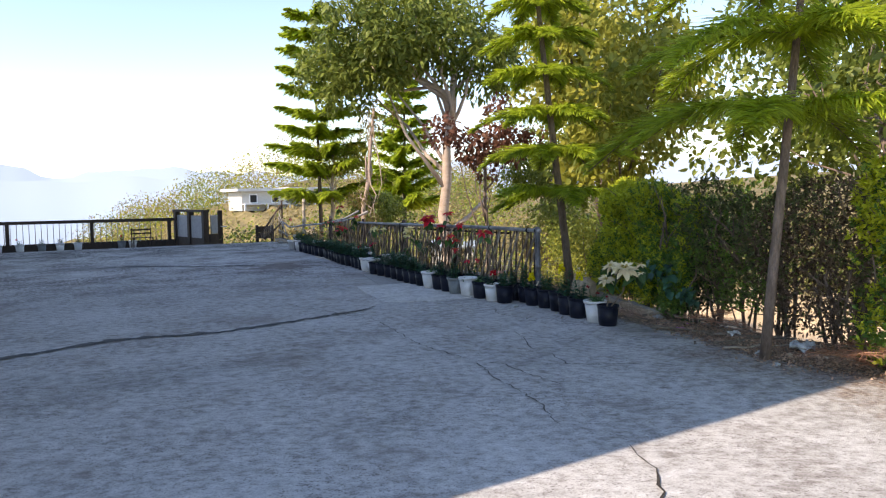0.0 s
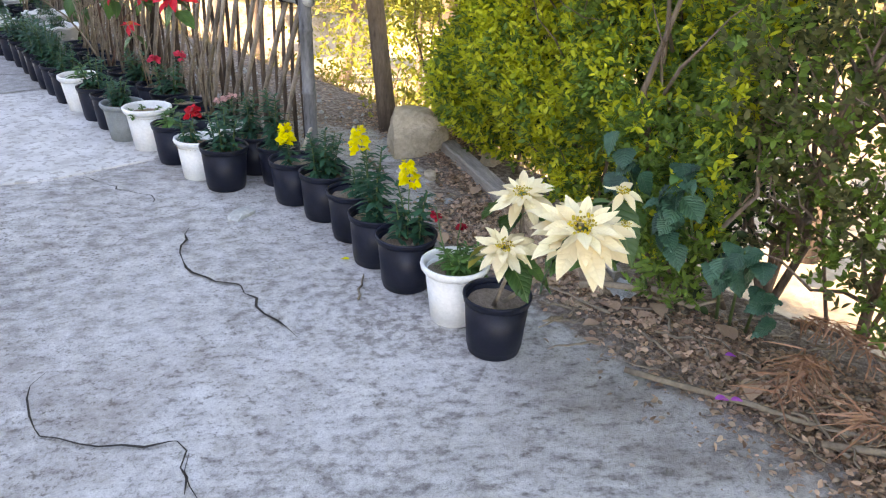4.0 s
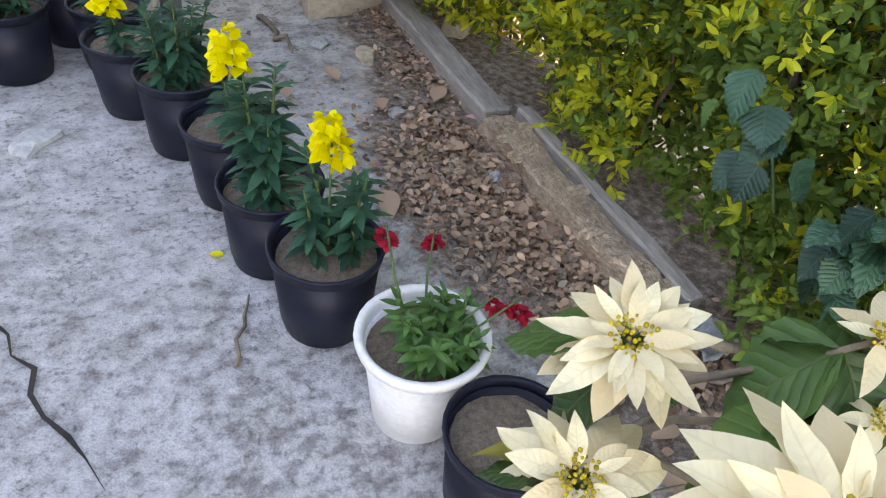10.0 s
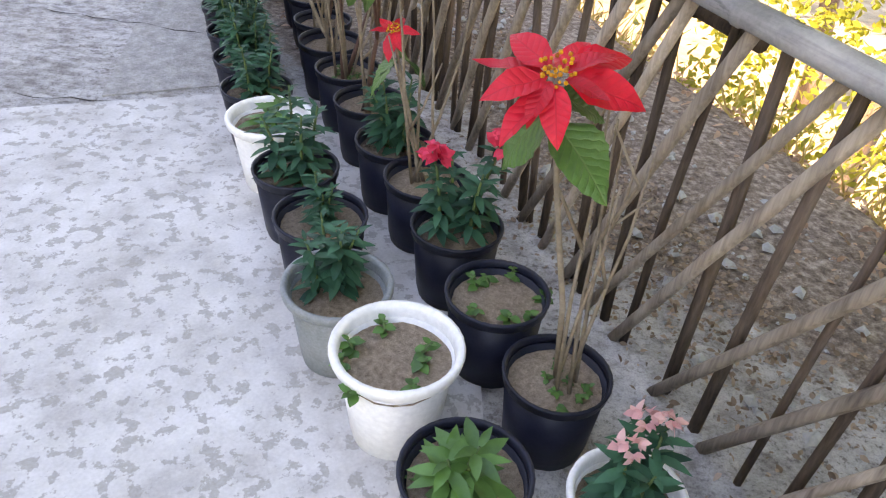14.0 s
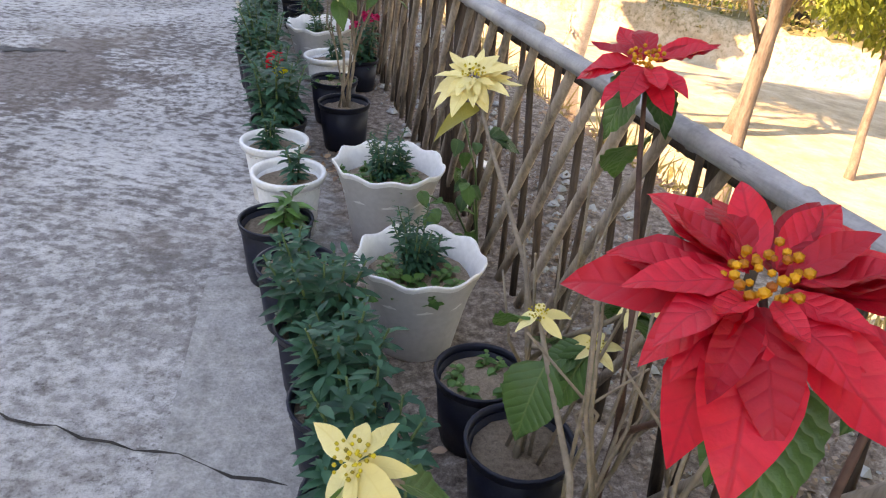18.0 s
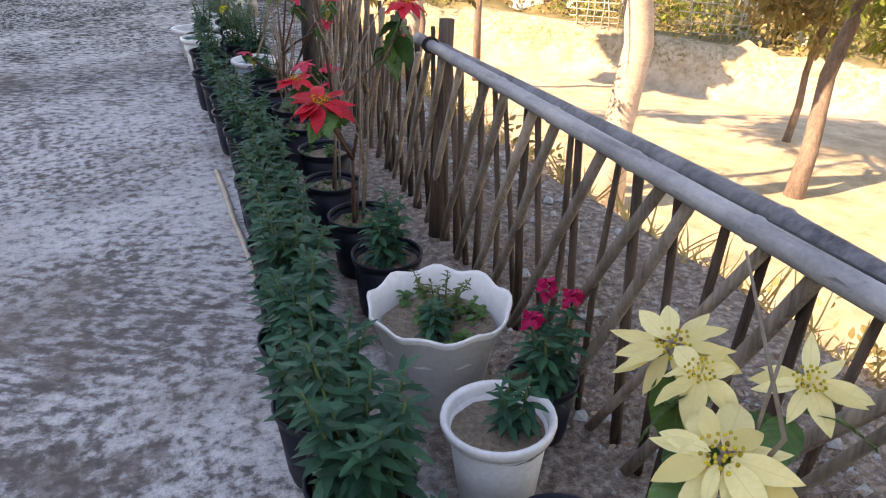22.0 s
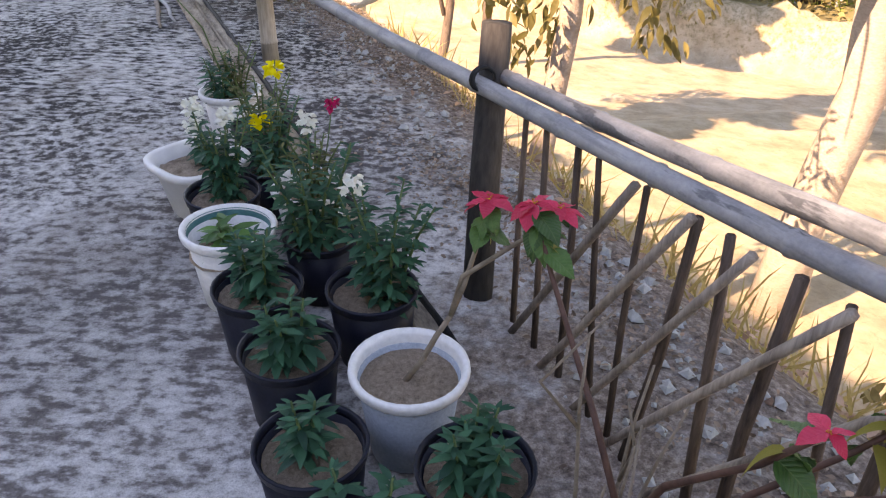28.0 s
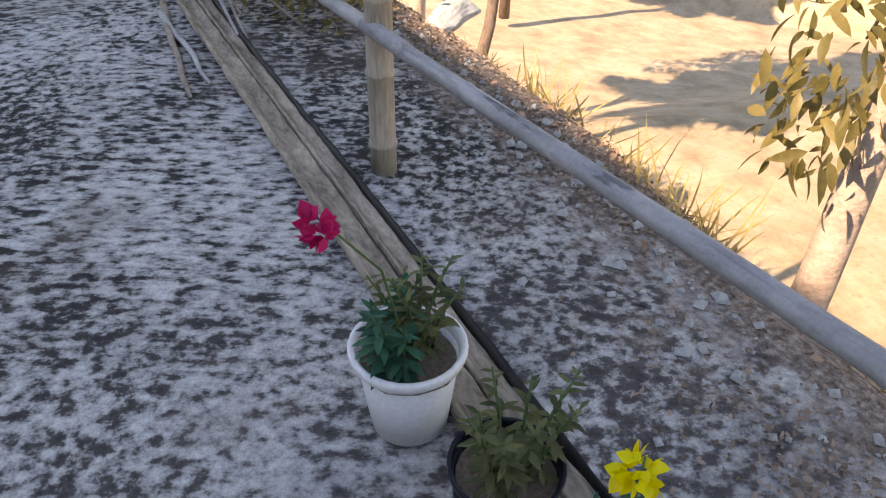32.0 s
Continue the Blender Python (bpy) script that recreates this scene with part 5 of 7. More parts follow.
def fill_rows():
    rng = random.Random(5)
    made = []
    for row in (FRONT_A, FRONT_B, FRONT_C, FRONT_D, INNER_A, INNER_B):
        for kind, x, y, dia, plant, flowers in row:
            names = flowers.split() or [c for bx, by, bz, c, s in BLOOMS if math.hypot(bx - x, by - y) < 0.17]
            words = POT_WORDS[kind] + " " + PLANT_WORDS[plant] + (", " + SPIKE_WORDS[names[0]] + " flowers" if names else "")
            ob, soil = potted(kind, x, y, dia, words, rng)
            made.append((x, y, soil, ob))
            names = flowers.split()
            size = 1.0 if kind != "scallop" else 1.35
            if plant == "bush" or (plant == "medium" and rng.random() < 0.5):
                snapdragon(ob, soil, plant, rng, names, 0, 0, rng.uniform(0.85, 1.1))
            else:
                snapdragon(ob, soil, plant, rng, names, rng.uniform(-0.03, 0.03), rng.uniform(-0.03, 0.03), size * rng.uniform(0.9, 1.1))
            if kind == "scallop":
                snapdragon(ob, soil, "weeds", rng, (), 0.06, 0.05, 1.2)
                snapdragon(ob, soil, "small", rng, (), -0.05, -0.04, 0.8)
                snapdragon(ob, soil, "wilted" if y > 8 else "thin", rng, (), 0.02, 0.0, 0.6)
    for bx, by, bz, colour, s in BLOOMS:
        x, y, soil, ob = min(made, key=lambda q: math.hypot(q[0] - bx, q[1] - by))
        tip = ob.matrix_basis.inverted() @ Vector((bx, by, bz))
        foot = Vector((tip.x * 0.3, tip.y * 0.3, soil))
        woody(ob, [foot, foot.lerp(tip, 0.5) + Vector((0.008, -0.006, 0.01)), tip], 0.003, 0.002, GREEN_STEM)
        child("flower", SPIKES[colour], ob, Matrix.Translation(tip) @ pose(0, 0, -0.04 * s, rng.uniform(-10, 10), rng.uniform(-10, 10), rng.uniform(0, 360)) @ Matrix.Scale(s, 4), SPIKE_WORDS[colour] + " snapdragon flower")


fill_rows()

# ---- poinsettias: the pot, and each head's place, width, colour, bracts and whorls ----
POINSETTIAS = [
    ("black", 0.07, 0.05, 0.243, "cream poinsettia in a black plastic pot", [(-0.085, -0.389, 0.661, 0.29, "cream", 42, 3), (-0.025, -0.115, 0.659, 0.2, "cream", 33, 3), (-0.124, -0.153, 0.525, 0.21, "cream", 30, 3), (0.19, -0.313, 0.682, 0.15, "cream", 6, 1), (0.16, -0.36, 0.6, 0.11, "cream", 6, 1)]),
    ("black", 0.27, 2.8, 0.235, "tall red poinsettia with yellowing leaves in a black pot", [(0.14, 2.79, 0.89, 0.24, "red", 13, 2)]),
    ("black", 0.26, 3.6, 0.245, "red poinsettia in a black plastic pot", [(0.2, 3.74, 0.6, 0.17, "red", 6, 1)]),
    ("black", 0.245, 4.11, 0.245, "red poinsettia on bare stems in a black pot", [(0.15, 3.83, 0.795, 0.2, "red", 8, 1), (0.4, 3.95, 0.96, 0.2, "red", 9, 1)]),
    ("black", 0.24, 4.37, 0.248, "red poinsettia with large heads in a black pot", [(0.135, 4.52, 1.04, 0.31, "red", 36, 3), (0.36, 4.52, 0.93, 0.19, "red", 8, 1), (0.5, 4.56, 1.12, 0.22, "red", 9, 1), (0.55, 4.38, 0.69, 0.2, "red", 8, 1)]),
    ("black", 0.24, 4.64, 0.25, "pale yellow poinsettia in a black pot", [(-0.19, 4.66, 0.78, 0.17, "lemon", 7, 1), (0.2, 5.0, 0.68, 0.12, "lemon", 5, 1)]),
    ("black", 0.27, 4.88, 0.243, "red poinsettia in a black plastic pot", [(0.45, 5.2, 1.04, 0.26, "red", 14, 2), (0.4, 4.7, 0.72, 0.14, "red", 6, 1)]),
    ("black", 0.3, 5.16, 0.25, "pale yellow poinsettia in a black pot", [(0.36, 5.05, 0.55, 0.12, "lemon", 5, 1), (0.4, 5.0, 0.68, 0.13, "lemon", 6, 1), (0.41, 5.89, 0.81, 0.24, "lemon", 33, 3)]),
    ("black", 0.41, 7.45, 0.25, "pale yellow poinsettia on pale stems in a black pot", [(0.37, 7.45, 0.77, 0.19, "lemon", 14, 2), (0.47, 7.66, 0.77, 0.19, "lemon", 14, 2), (0.6, 7.52, 0.76, 0.17, "lemon", 9, 1), (0.43, 7.56, 0.8, 0.15, "lemon", 8, 1)]),
    ("black", 0.57, 9.44, 0.258, "red poinsettia with yellowing leaves in a black pot", [(0.4, 9.3, 0.72, 0.25, "red", 14, 2), (0.84, 9.62, 0.965, 0.19, "red", 9, 1), (0.36, 9.46, 0.76, 0.17, "red", 6, 1)]),
    ("black", 0.57, 9.84, 0.245, "tall red poinsettia in a black pot", [(0.54, 9.86, 1.185, 0.23, "red", 11, 2), (0.93, 9.98, 0.77, 0.14, "red", 6, 1), (0.58, 10.2, 0.64, 0.13, "pink", 8, 1)]),
    ("black", 0.7, 10.98, 0.25, "rosy red poinsettia in a black pot", [(0.45, 10.9, 0.56, 0.1, "pink", 5, 1), (0.88, 10.88, 0.36, 0.12, "pink", 7, 1), (0.75, 10.42, 0.56, 0.15, "pink", 9, 1), (0.74, 10.9, 0.81, 0.1, "pink", 6, 1)]),
    ("black", 0.72, 11.4, 0.255, "rosy red poinsettia in a black pot", [(0.92, 11.03, 0.66, 0.12, "pink", 6, 1), (1.0, 11.12, 0.77, 0.1, "pink", 6, 1), (0.95, 10.99, 0.8, 0.1, "pink", 5, 1), (0.74, 11.1, 0.88, 0.07, "pink", 4, 1), (0.83, 11.78, 0.81, 0.12, "pink", 7, 1)]),
    ("blue", 0.7, 12.04, 0.3, "rosy poinsettia on a bare stem in a bluish pot", [(0.86, 11.98, 0.715, 0.13, "pink", 7, 1), (0.91, 11.8, 0.77, 0.12, "pink", 7, 1)]),
]


def fill_poinsettias():
    rng = random.Random(21)
    for kind, x, y, dia, label, heads in POINSETTIAS:
        ob, soil = potted(kind, x, y, dia, label, rng)
        poinsettia(ob, soil, heads, rng, leaves=4 if y < 1 else 3 if y < 9 else 6, leaf=0.17 if y < 1 else 0.13 if y < 10.5 else 0.07, face=(-0.45, -0.3, 0.7) if y < 9 else (-0.08, -0.08, 0.9), stem=RED_STEM if "red" in label and y > 3.9 else STEM)
        if y > 2 and kind != "blue":
            bare_stems(ob, soil, rng, 5 if y < 6 else 3 if y < 10.5 else 6, 0.75 if y < 10.5 else 0.6)
            if rng.random() < 0.35:
                snapdragon(ob, soil, "weeds", rng, (), 0.02, 0, 0.6)


fill_poinsettias()


# ---- trees, hedge, bushes ----
def leaf_cloud(rng, centres, radii, n, size, template=OVATE, lift=-0.2, shell=0.45):
    """Leaves in clumps round centres: origins, ways and so on, as one list of verts and faces."""
    centres, radii = np.array(centres, float), np.array(radii, float)
    weight = radii[:, 0] * radii[:, 1] * radii[:, 2] if radii.ndim == 2 else radii ** 2
    pick = rng.choice(len(centres), n, p=weight / weight.sum())
    d = directions(rng, n)
    r = rng.uniform(shell, 1.0, (n, 1)) ** 0.6
    rad = radii[pick] if radii.ndim == 2 else radii[pick][:, None]
    o = centres[pick] + d * r * rad
    way = d * 0.6 + directions(rng, n, lift)
    return scatter(template, o, way, directions(rng, n, 1.2), size * rng.uniform(0.6, 1.25, n))


def limb_points(rng, a, b, bend, n=4):
    a, b = Vector(a), Vector(b)
    return [a.lerp(b, i / n) + Vector(rng.normal(size=3)) * bend * math.sin(math.pi * i / n) for i in range(n + 1)]


def tree(name, foot, top, r, label, crown, leaves, leaf, mat, seed, bark=BARK, limbs=7, template=OVATE, clump=0.32, group="", lift=-0.5, boughs=()):
    """A tree: a tapered trunk with limbs, and a crown of leaf clumps inside the ellipsoids of crown (centre, radii)."""
    rng = np.random.default_rng(seed)
    ob = thing(name, Matrix.Translation(foot), label, "tree", group)
    f, t = Vector((0, 0, -0.12)), Vector(top) - Vector(foot)
    pts = limb_points(rng, f, t, r * 0.5, 7)
    child("trunk", as_mesh("trunk", *tube(pts, [r * (1.25 if i == 0 else 1) * (1 - 0.5 * i / 7) for i in range(8)], 14, 0.08), bark), ob)
    centres = []
    for c, rad in crown:
        k = max(4, int(14 * rad[0] * rad[1] * rad[2]) + 5)
        d = directions(rng, k)
        p = np.array(c) - np.array(foot) + d * rng.uniform(0.35, 1.0, (k, 1)) * np.array(rad)
        centres.extend(p)
    centres = np.array(centres)
    picked = centres[rng.choice(len(centres), min(limbs, len(centres)), replace=False)]
    for p in picked:
        s = rng.uniform(0.45, 0.95)
        a = f.lerp(t, s)
        child("limb", as_mesh("limb", *tube(limb_points(rng, a, p, 0.12), [r * 0.4, r * 0.3, r * 0.22, r * 0.15, r * 0.07], 7), bark), ob)
    for a, b, thick in boughs:
        line = limb_points(rng, Vector(a) - Vector(foot), Vector(b) - Vector(foot), 0.06)
        child("limb", as_mesh("limb", *tube(line, [thick, thick * 0.92, thick * 0.85, thick * 0.78, thick * 0.7], 9, 0.06), bark), ob)
    rad = np.full(len(centres), clump) * rng.uniform(0.7, 1.35, len(centres))
    child("crown", as_mesh("crown", *leaf_cloud(rng, centres, rad, leaves, leaf, template, lift), mat), ob)
    return ob


def araucaria(foot, height, r, first, gap, reach, seed, label, lean=(0, 0), taper=0.75, fronds=34, spread=0.26, droop=0.25, fat=0.42, rise=0.12, plump=0.2):
    """A young araucaria: a slender stem with whorls of feathery branches that rise and droop."""
    rng = np.random.default_rng(seed)
    ob = thing("araucaria_tree", Matrix.Translation(foot), label, "tree", "araucaria trees beside the fence")

    def stem_at(z):
        s = z / height
        return Vector((lean[0] * s, lean[1] * s, z)) + Vector((math.sin(5 * s + seed), math.cos(4 * s + seed), 0)) * r * 0.6 * s

    marks = [height * i / 8 for i in range(9)]
    child("trunk", as_mesh("trunk", *tube([stem_at(z) - Vector((0, 0, 0.1 if z == 0 else 0)) for z in marks], [r * 1.15, r, r * 0.92, r * 0.82, r * 0.7, r * 0.57, r * 0.42, r * 0.26, 0.01], 12, 0.1), BARK), ob)
    z, turn = first, rng.uniform(0, 6)
    while z < height - 0.1:
        k = 1 - taper * (z - first) / (height - first)
        n = 7 if k > 0.4 else 6
        O, W, T, L, sticks = [], [], [], [], []
        turn += 0.5
        for i in range(n):
            a = turn + 2 * math.pi * i / n + rng.uniform(-0.2, 0.2)
            out = Vector((math.cos(a), math.sin(a), 0))
            side = Vector((-math.sin(a), math.cos(a), 0))
            length = reach * k * rng.uniform(0.75, 1.12)
            up, fall = rise * rng.uniform(0.6, 1.4), droop * rng.uniform(0.7, 1.3)
            base = stem_at(z + rng.uniform(-0.04, 0.04) * gap)
            m = max(10, int(fronds * k))
            line = [base + out * length * s + side * length * 0.06 * math.sin(3 * s + i) + Vector((0, 0, length * (up * 2 * s - (fall + up) * s * s))) for s in (j / m for j in range(m + 1))]
            few = line[:: max(1, m // 4)]
            sticks.append(tube(few + [line[-1]], [r * 0.2] + [r * 0.12] * (len(few) - 1) + [0.003], 5))
            for j in range(2, m + 1):
                s = j / m
                w = spread * k ** 0.5 * (math.sin(math.pi * min(1, s * 0.92 + 0.08)) * 0.75 + 0.3)
                for sgn in (-1, 1):
                    for q in range(5):
                        O.append(line[j] + Vector(rng.normal(size=3)) * 0.012)
                        W.append(out * (0.55 + 0.5 * s) + side * sgn * rng.uniform(0.45, 1.1) + Vector((0, 0, rng.uniform(-plump - 0.15, plump))))
                        T.append((rng.uniform(-0.5, 0.5), rng.uniform(-0.5, 0.5), 1))
                        L.append(w * rng.uniform(0.7, 1.2))
        child("branch", as_mesh("branch", *joined(sticks), BARK), ob)
        L = np.array(L)
        child("frond", as_mesh("frond", *scatter(STRIP, np.array(O), np.array(W), np.array(T), L, fat * rng.uniform(0.6, 1.2, len(L))), PINE), ob)
        z += gap * (0.75 + 0.4 * k) * rng.uniform(0.85, 1.15)
    return ob


araucaria((0.13, -1.9, 0), 6.4, 0.041, 2.05, 0.55, 1.7, 3, "young araucaria tree with feathery drooping branches beside the hedge", (0.5, -0.24), 0.6, 60, 0.34, 0.38, 0.22, 0.16, 0.3)
araucaria((1.4, 2.44, 0), 6.6, 0.056, 1.45, 0.46, 1.15, 4, "dark young araucaria tree behind the fence post", (-0.75, 0.25), 0.6, 44, 0.27, 0.3, 0.3, 0.12, 0.35)
araucaria((9.0, 25.0, -3.6), 12.5, 0.1, 4.4, 0.56, 2.1, 5, "sunlit young araucaria tree beyond the fence", (0.1, 0.0), 0.78, 30, 0.6, -0.05, 1.2, 0.3, 0.4)
araucaria((3.1, 19.0, -1.2), 8.8, 0.075, 2.5, 0.66, 1.9, 6, "sunlit young araucaria tree past the end of the terrace", (-0.15, 0.0), 0.5, 34, 0.55, 0.0, 1.0, 0.22, 0.35)

# broad-leaved trees beyond the fence
tree("shade_tree", (5.35, 14.1, -2.6), (5.6, 13.7, 5.2), 0.2, "tall tree with a pale trunk and drooping leaves beyond the fence", [((4.2, 14.2, 6.3), (2.6, 2.2, 1.6)), ((3.0, 16.0, 5.2), (1.6, 1.5, 1.2)), ((6.4, 13.0, 5.4), (1.4, 1.4, 1.0)), ((3.4, 14.6, 5.2), (1.2, 1.2, 0.9))], 16000, 0.23, CROWN, 31, PALE_BARK, 12, LANCE, 0.4, boughs=[((5.45, 14.0, 0.25), (6.9, 14.0, 1.3), 0.075), ((5.4, 14.0, 0.5), (3.55, 14.2, 0.46), 0.06)])
tree("slender_tree", (2.55, 14.15, -0.9), (3.3, 14.45, 4.0), 0.08, "slender pale tree with hanging leaves beyond the rail", [((2.55, 14.35, 0.35), (0.4, 0.4, 0.6)), ((3.1, 13.9, 0.65), (0.5, 0.5, 0.7)), ((2.9, 14.3, 1.6), (0.55, 0.55, 0.7)), ((3.4, 14.5, 3.6), (0.9, 0.9, 0.7))], 1000, 0.11, CROWN_DULL, 32, SLIM_BARK, 8, LANCE, 0.2, lift=-1.6)
tree("leaning_tree", (8.6, 14.0, -3.0), (10.6, 15.0, 3.4), 0.13, "leaning dark-trunked tree in the sandy field", [((10.4, 15.2, 2.4), (2.2, 1.9, 1.3)), ((9.4, 13.6, 0.6), (1.3, 1.3, 0.7))], 9000, 0.17, CROWN, 33, BARK, 9, LANCE, 0.38, lift=-1.0)
tree("leafy_tree", (9.6, 12.2, -3.2), (9.9, 12.6, 0.6), 0.08, "low leafy tree with drooping dry leaves in the field", [((9.8, 12.6, -0.2), (1.5, 1.4, 0.9)), ((11.4, 14.2, -0.4), (1.4, 1.4, 0.9))], 6500, 0.17, CROWN, 43, BARK, 9, LANCE, 0.36, lift=-1.2)
tree("dry_tree", (11.2, 16.5, -3.4), (11.6, 16.4, 0.4), 0.08, "dry brown-leaved tree at the edge of the field", [((11.6, 16.4, -0.4), (1.6, 1.5, 0.9))], 2600, 0.17, BRUSH, 44, BARK, 9, LANCE, 0.4, lift=-1.2)
tree("thin_tree", (3.1, 18.2, -1.6), (3.4, 18.4, 3.2), 0.08, "thin pale-trunked tree at the edge of the field", [((3.6, 18.5, 2.8), (1.2, 1.0, 0.8))], 1500, 0.11, CROWN_GOLD, 34, PALE_BARK, 5)
tree("bushy_tree", (5.2, 20.2, -2.9), (5.5, 20.5, 0.2), 0.09, "bushy small tree at the edge of the field", [((5.9, 20.6, 0.9), (1.6, 1.3, 0.8))], 3600, 0.11, CROWN, 35, BARK, 8, OVATE, 0.3)
tree("broad_tree", (4.6, 5.5, -2.4), (4.4, 5.2, 4.0), 0.13, "broad sunlit tree with large yellow-green leaves behind the hedge", [((4.6, 5.4, 4.0), (2.0, 1.8, 1.7)), ((3.8, 4.6, 2.2), (1.2, 1.1, 0.9)), ((3.2, 3.4, 3.2), (1.3, 1.2, 1.2))], 12000, 0.15, CROWN_GOLD, 36, BARK, 12, OVATE, 0.38)
tree("broad_tree", (6.6, 1.5, -2.0), (6.2, 1.2, 4.2), 0.12, "broad tree with green leaves behind the hedge", [((6.3, 1.4, 3.8), (2.2, 2.0, 1.9)), ((5.2, 0.2, 2.6), (1.2, 1.2, 0.8)), ((5.0, -1.2, 3.4), (1.8, 1.6, 1.4)), ((4.0, 0.9, 2.3), (1.3, 1.3, 0.8)), ((4.6, -2.6, 2.8), (1.4, 1.3, 1.0))], 16000, 0.13, CROWN, 37, BARK, 12, OVATE, 0.4)
tree("bare_tree", (4.2, -1.2, -1.6), (3.6, -0.6, 2.4), 0.07, "leaning thin tree behind the hedge", [((3.5, -0.6, 2.6), (1.6, 1.6, 0.9))], 900, 0.13, CROWN, 38, BARK, 14, OVATE, 0.5)
tree("broad_tree", (7.5, 8.5, -3.0), (7.2, 8.8, 3.4), 0.13, "dark leafy tree standing in the field", [((7.2, 8.9, 3.2), (1.9, 1.9, 1.5))], 5000, 0.16, CROWN, 39, BARK, 9, LANCE, 0.4, lift=-1.0)
tree("red_leaved_tree", (3.4, 8.0, -2.2), (3.3, 8.1, 2.6), 0.06, "small tree with reddish leaves behind the fence", [((3.3, 8.0, 2.6), (1.3, 0.8, 0.7))], 2200, 0.12, CROWN_RED, 40, BARK, 7)


def bush(name, foot, rad, leaves, leaf, mat, label, seed, stems=8, template=OVATE, category="bush", group=""):
    """A low bush: woody stems and a crown of clumps."""
    rng = np.random.default_rng(seed)
    ob = thing(name, Matrix.Translation(foot), label, category, group)
    k = int(10 + 26 * rad[0] * rad[1] * rad[2])
    c = directions(rng, k) * rng.uniform(0.3, 1.0, (k, 1)) ** 0.5 * np.array(rad)
    c[:, 2] = np.abs(c[:, 2]) * 1.0 + 0.15 * rad[2]
    for p in c[:stems]:
        child("branch", as_mesh("branch", *tube(limb_points(rng, (p[0] * 0.2, p[1] * 0.2, -0.1), p, 0.05), [0.02, 0.016, 0.012, 0.009, 0.004], 6), BARK), ob)
    child("foliage", as_mesh("foliage", *leaf_cloud(rng, c, np.full(k, 0.3 * max(rad[:2]) ** 0.5) * rng.uniform(0.7, 1.3, k), leaves, leaf, template, 0.1), mat), ob)
    return ob


def ground_at(x, y):
    return float(land(np.array([float(x)]), np.array([float(y)]))[0])


bush("golden_bush", (1.78, 1.9, 0.0), (0.4, 0.42, 0.75), 2000, 0.05, HEDGE_GOLD, "yellow-green privet bush behind the rock", 59)
# the next two stand in sun, so they take the darker golden leaf colour
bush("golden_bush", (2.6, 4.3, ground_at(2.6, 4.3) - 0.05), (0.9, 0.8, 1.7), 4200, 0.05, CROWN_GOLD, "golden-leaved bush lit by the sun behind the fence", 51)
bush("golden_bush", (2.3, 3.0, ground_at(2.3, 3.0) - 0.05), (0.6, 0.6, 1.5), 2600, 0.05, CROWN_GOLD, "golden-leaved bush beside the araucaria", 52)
bush("dry_bush", (2.4, 6.5, -1.6), (0.8, 0.8, 1.0), 1400, 0.09, BRUSH, "dry straw-coloured bush below the fence", 53)
bush("dry_bush", (3.6, 9.6, -2.3), (1.0, 1.0, 1.1), 1000, 0.09, BRUSH, "dry straw-coloured bush below the fence", 54)
bush("dry_bush", (2.5, 11.6, -1.2), (0.45, 0.5, 0.7), 700, 0.07, BRUSH, "dry grey-green bush on the slope", 55)
bush("dry_bush", (3.2, 14.9, -2.2), (0.6, 0.6, 0.9), 900, 0.09, BRUSH, "dry leafy bush on the slope", 56)
bush("dry_bush", (3.5, 13.2, -2.3), (0.5, 0.5, 0.8), 700, 0.09, CROWN_GOLD, "yellowing bush on the slope", 57)
bush("leafy_bush", (2.0, 17.2, -0.1), (0.5, 0.45, 0.5), 700, 0.06, CROWN_DULL, "dull olive bush with bare stems at the end of the terrace", 58, 14)


def fringe():
    """Brush round the field, far off: one mass of leaf clumps."""
    rng = np.random.default_rng(77)
    centres, radii = [], []
    for i in range(230):
        a = rng.uniform(-0.35, 1.75)
        r = rng.uniform(22.5, 34)
        x, y = 1 + r * math.cos(a), 11 + r * math.sin(a)
        if x < 2.0:
            continue
        h = rng.uniform(0.6, 2.4) * (1 + (r - 22) * 0.09)
        centres.append((x, y, ground_at(x, y) + h * 0.5))
        radii.append((rng.uniform(0.7, 1.7), rng.uniform(0.7, 1.7), h * 0.75))
    half = len(centres) // 2
    v1 = leaf_cloud(rng, centres[:half], radii[:half], 16000, 0.24, OVATE, 0.0, 0.3)
    v2 = leaf_cloud(rng, centres[half:], radii[half:], 16000, 0.24, OVATE, 0.0, 0.3)
    solo("brush", as_mesh("brush", *v1, BRUSH), Matrix(), "dry straw-coloured brush round the sandy field", "brush", kind="stuff")
    solo("brush", as_mesh("brush", *v2, CROWN), Matrix(), "green and yellow brush round the sandy field", "brush", kind="stuff")


fringe()


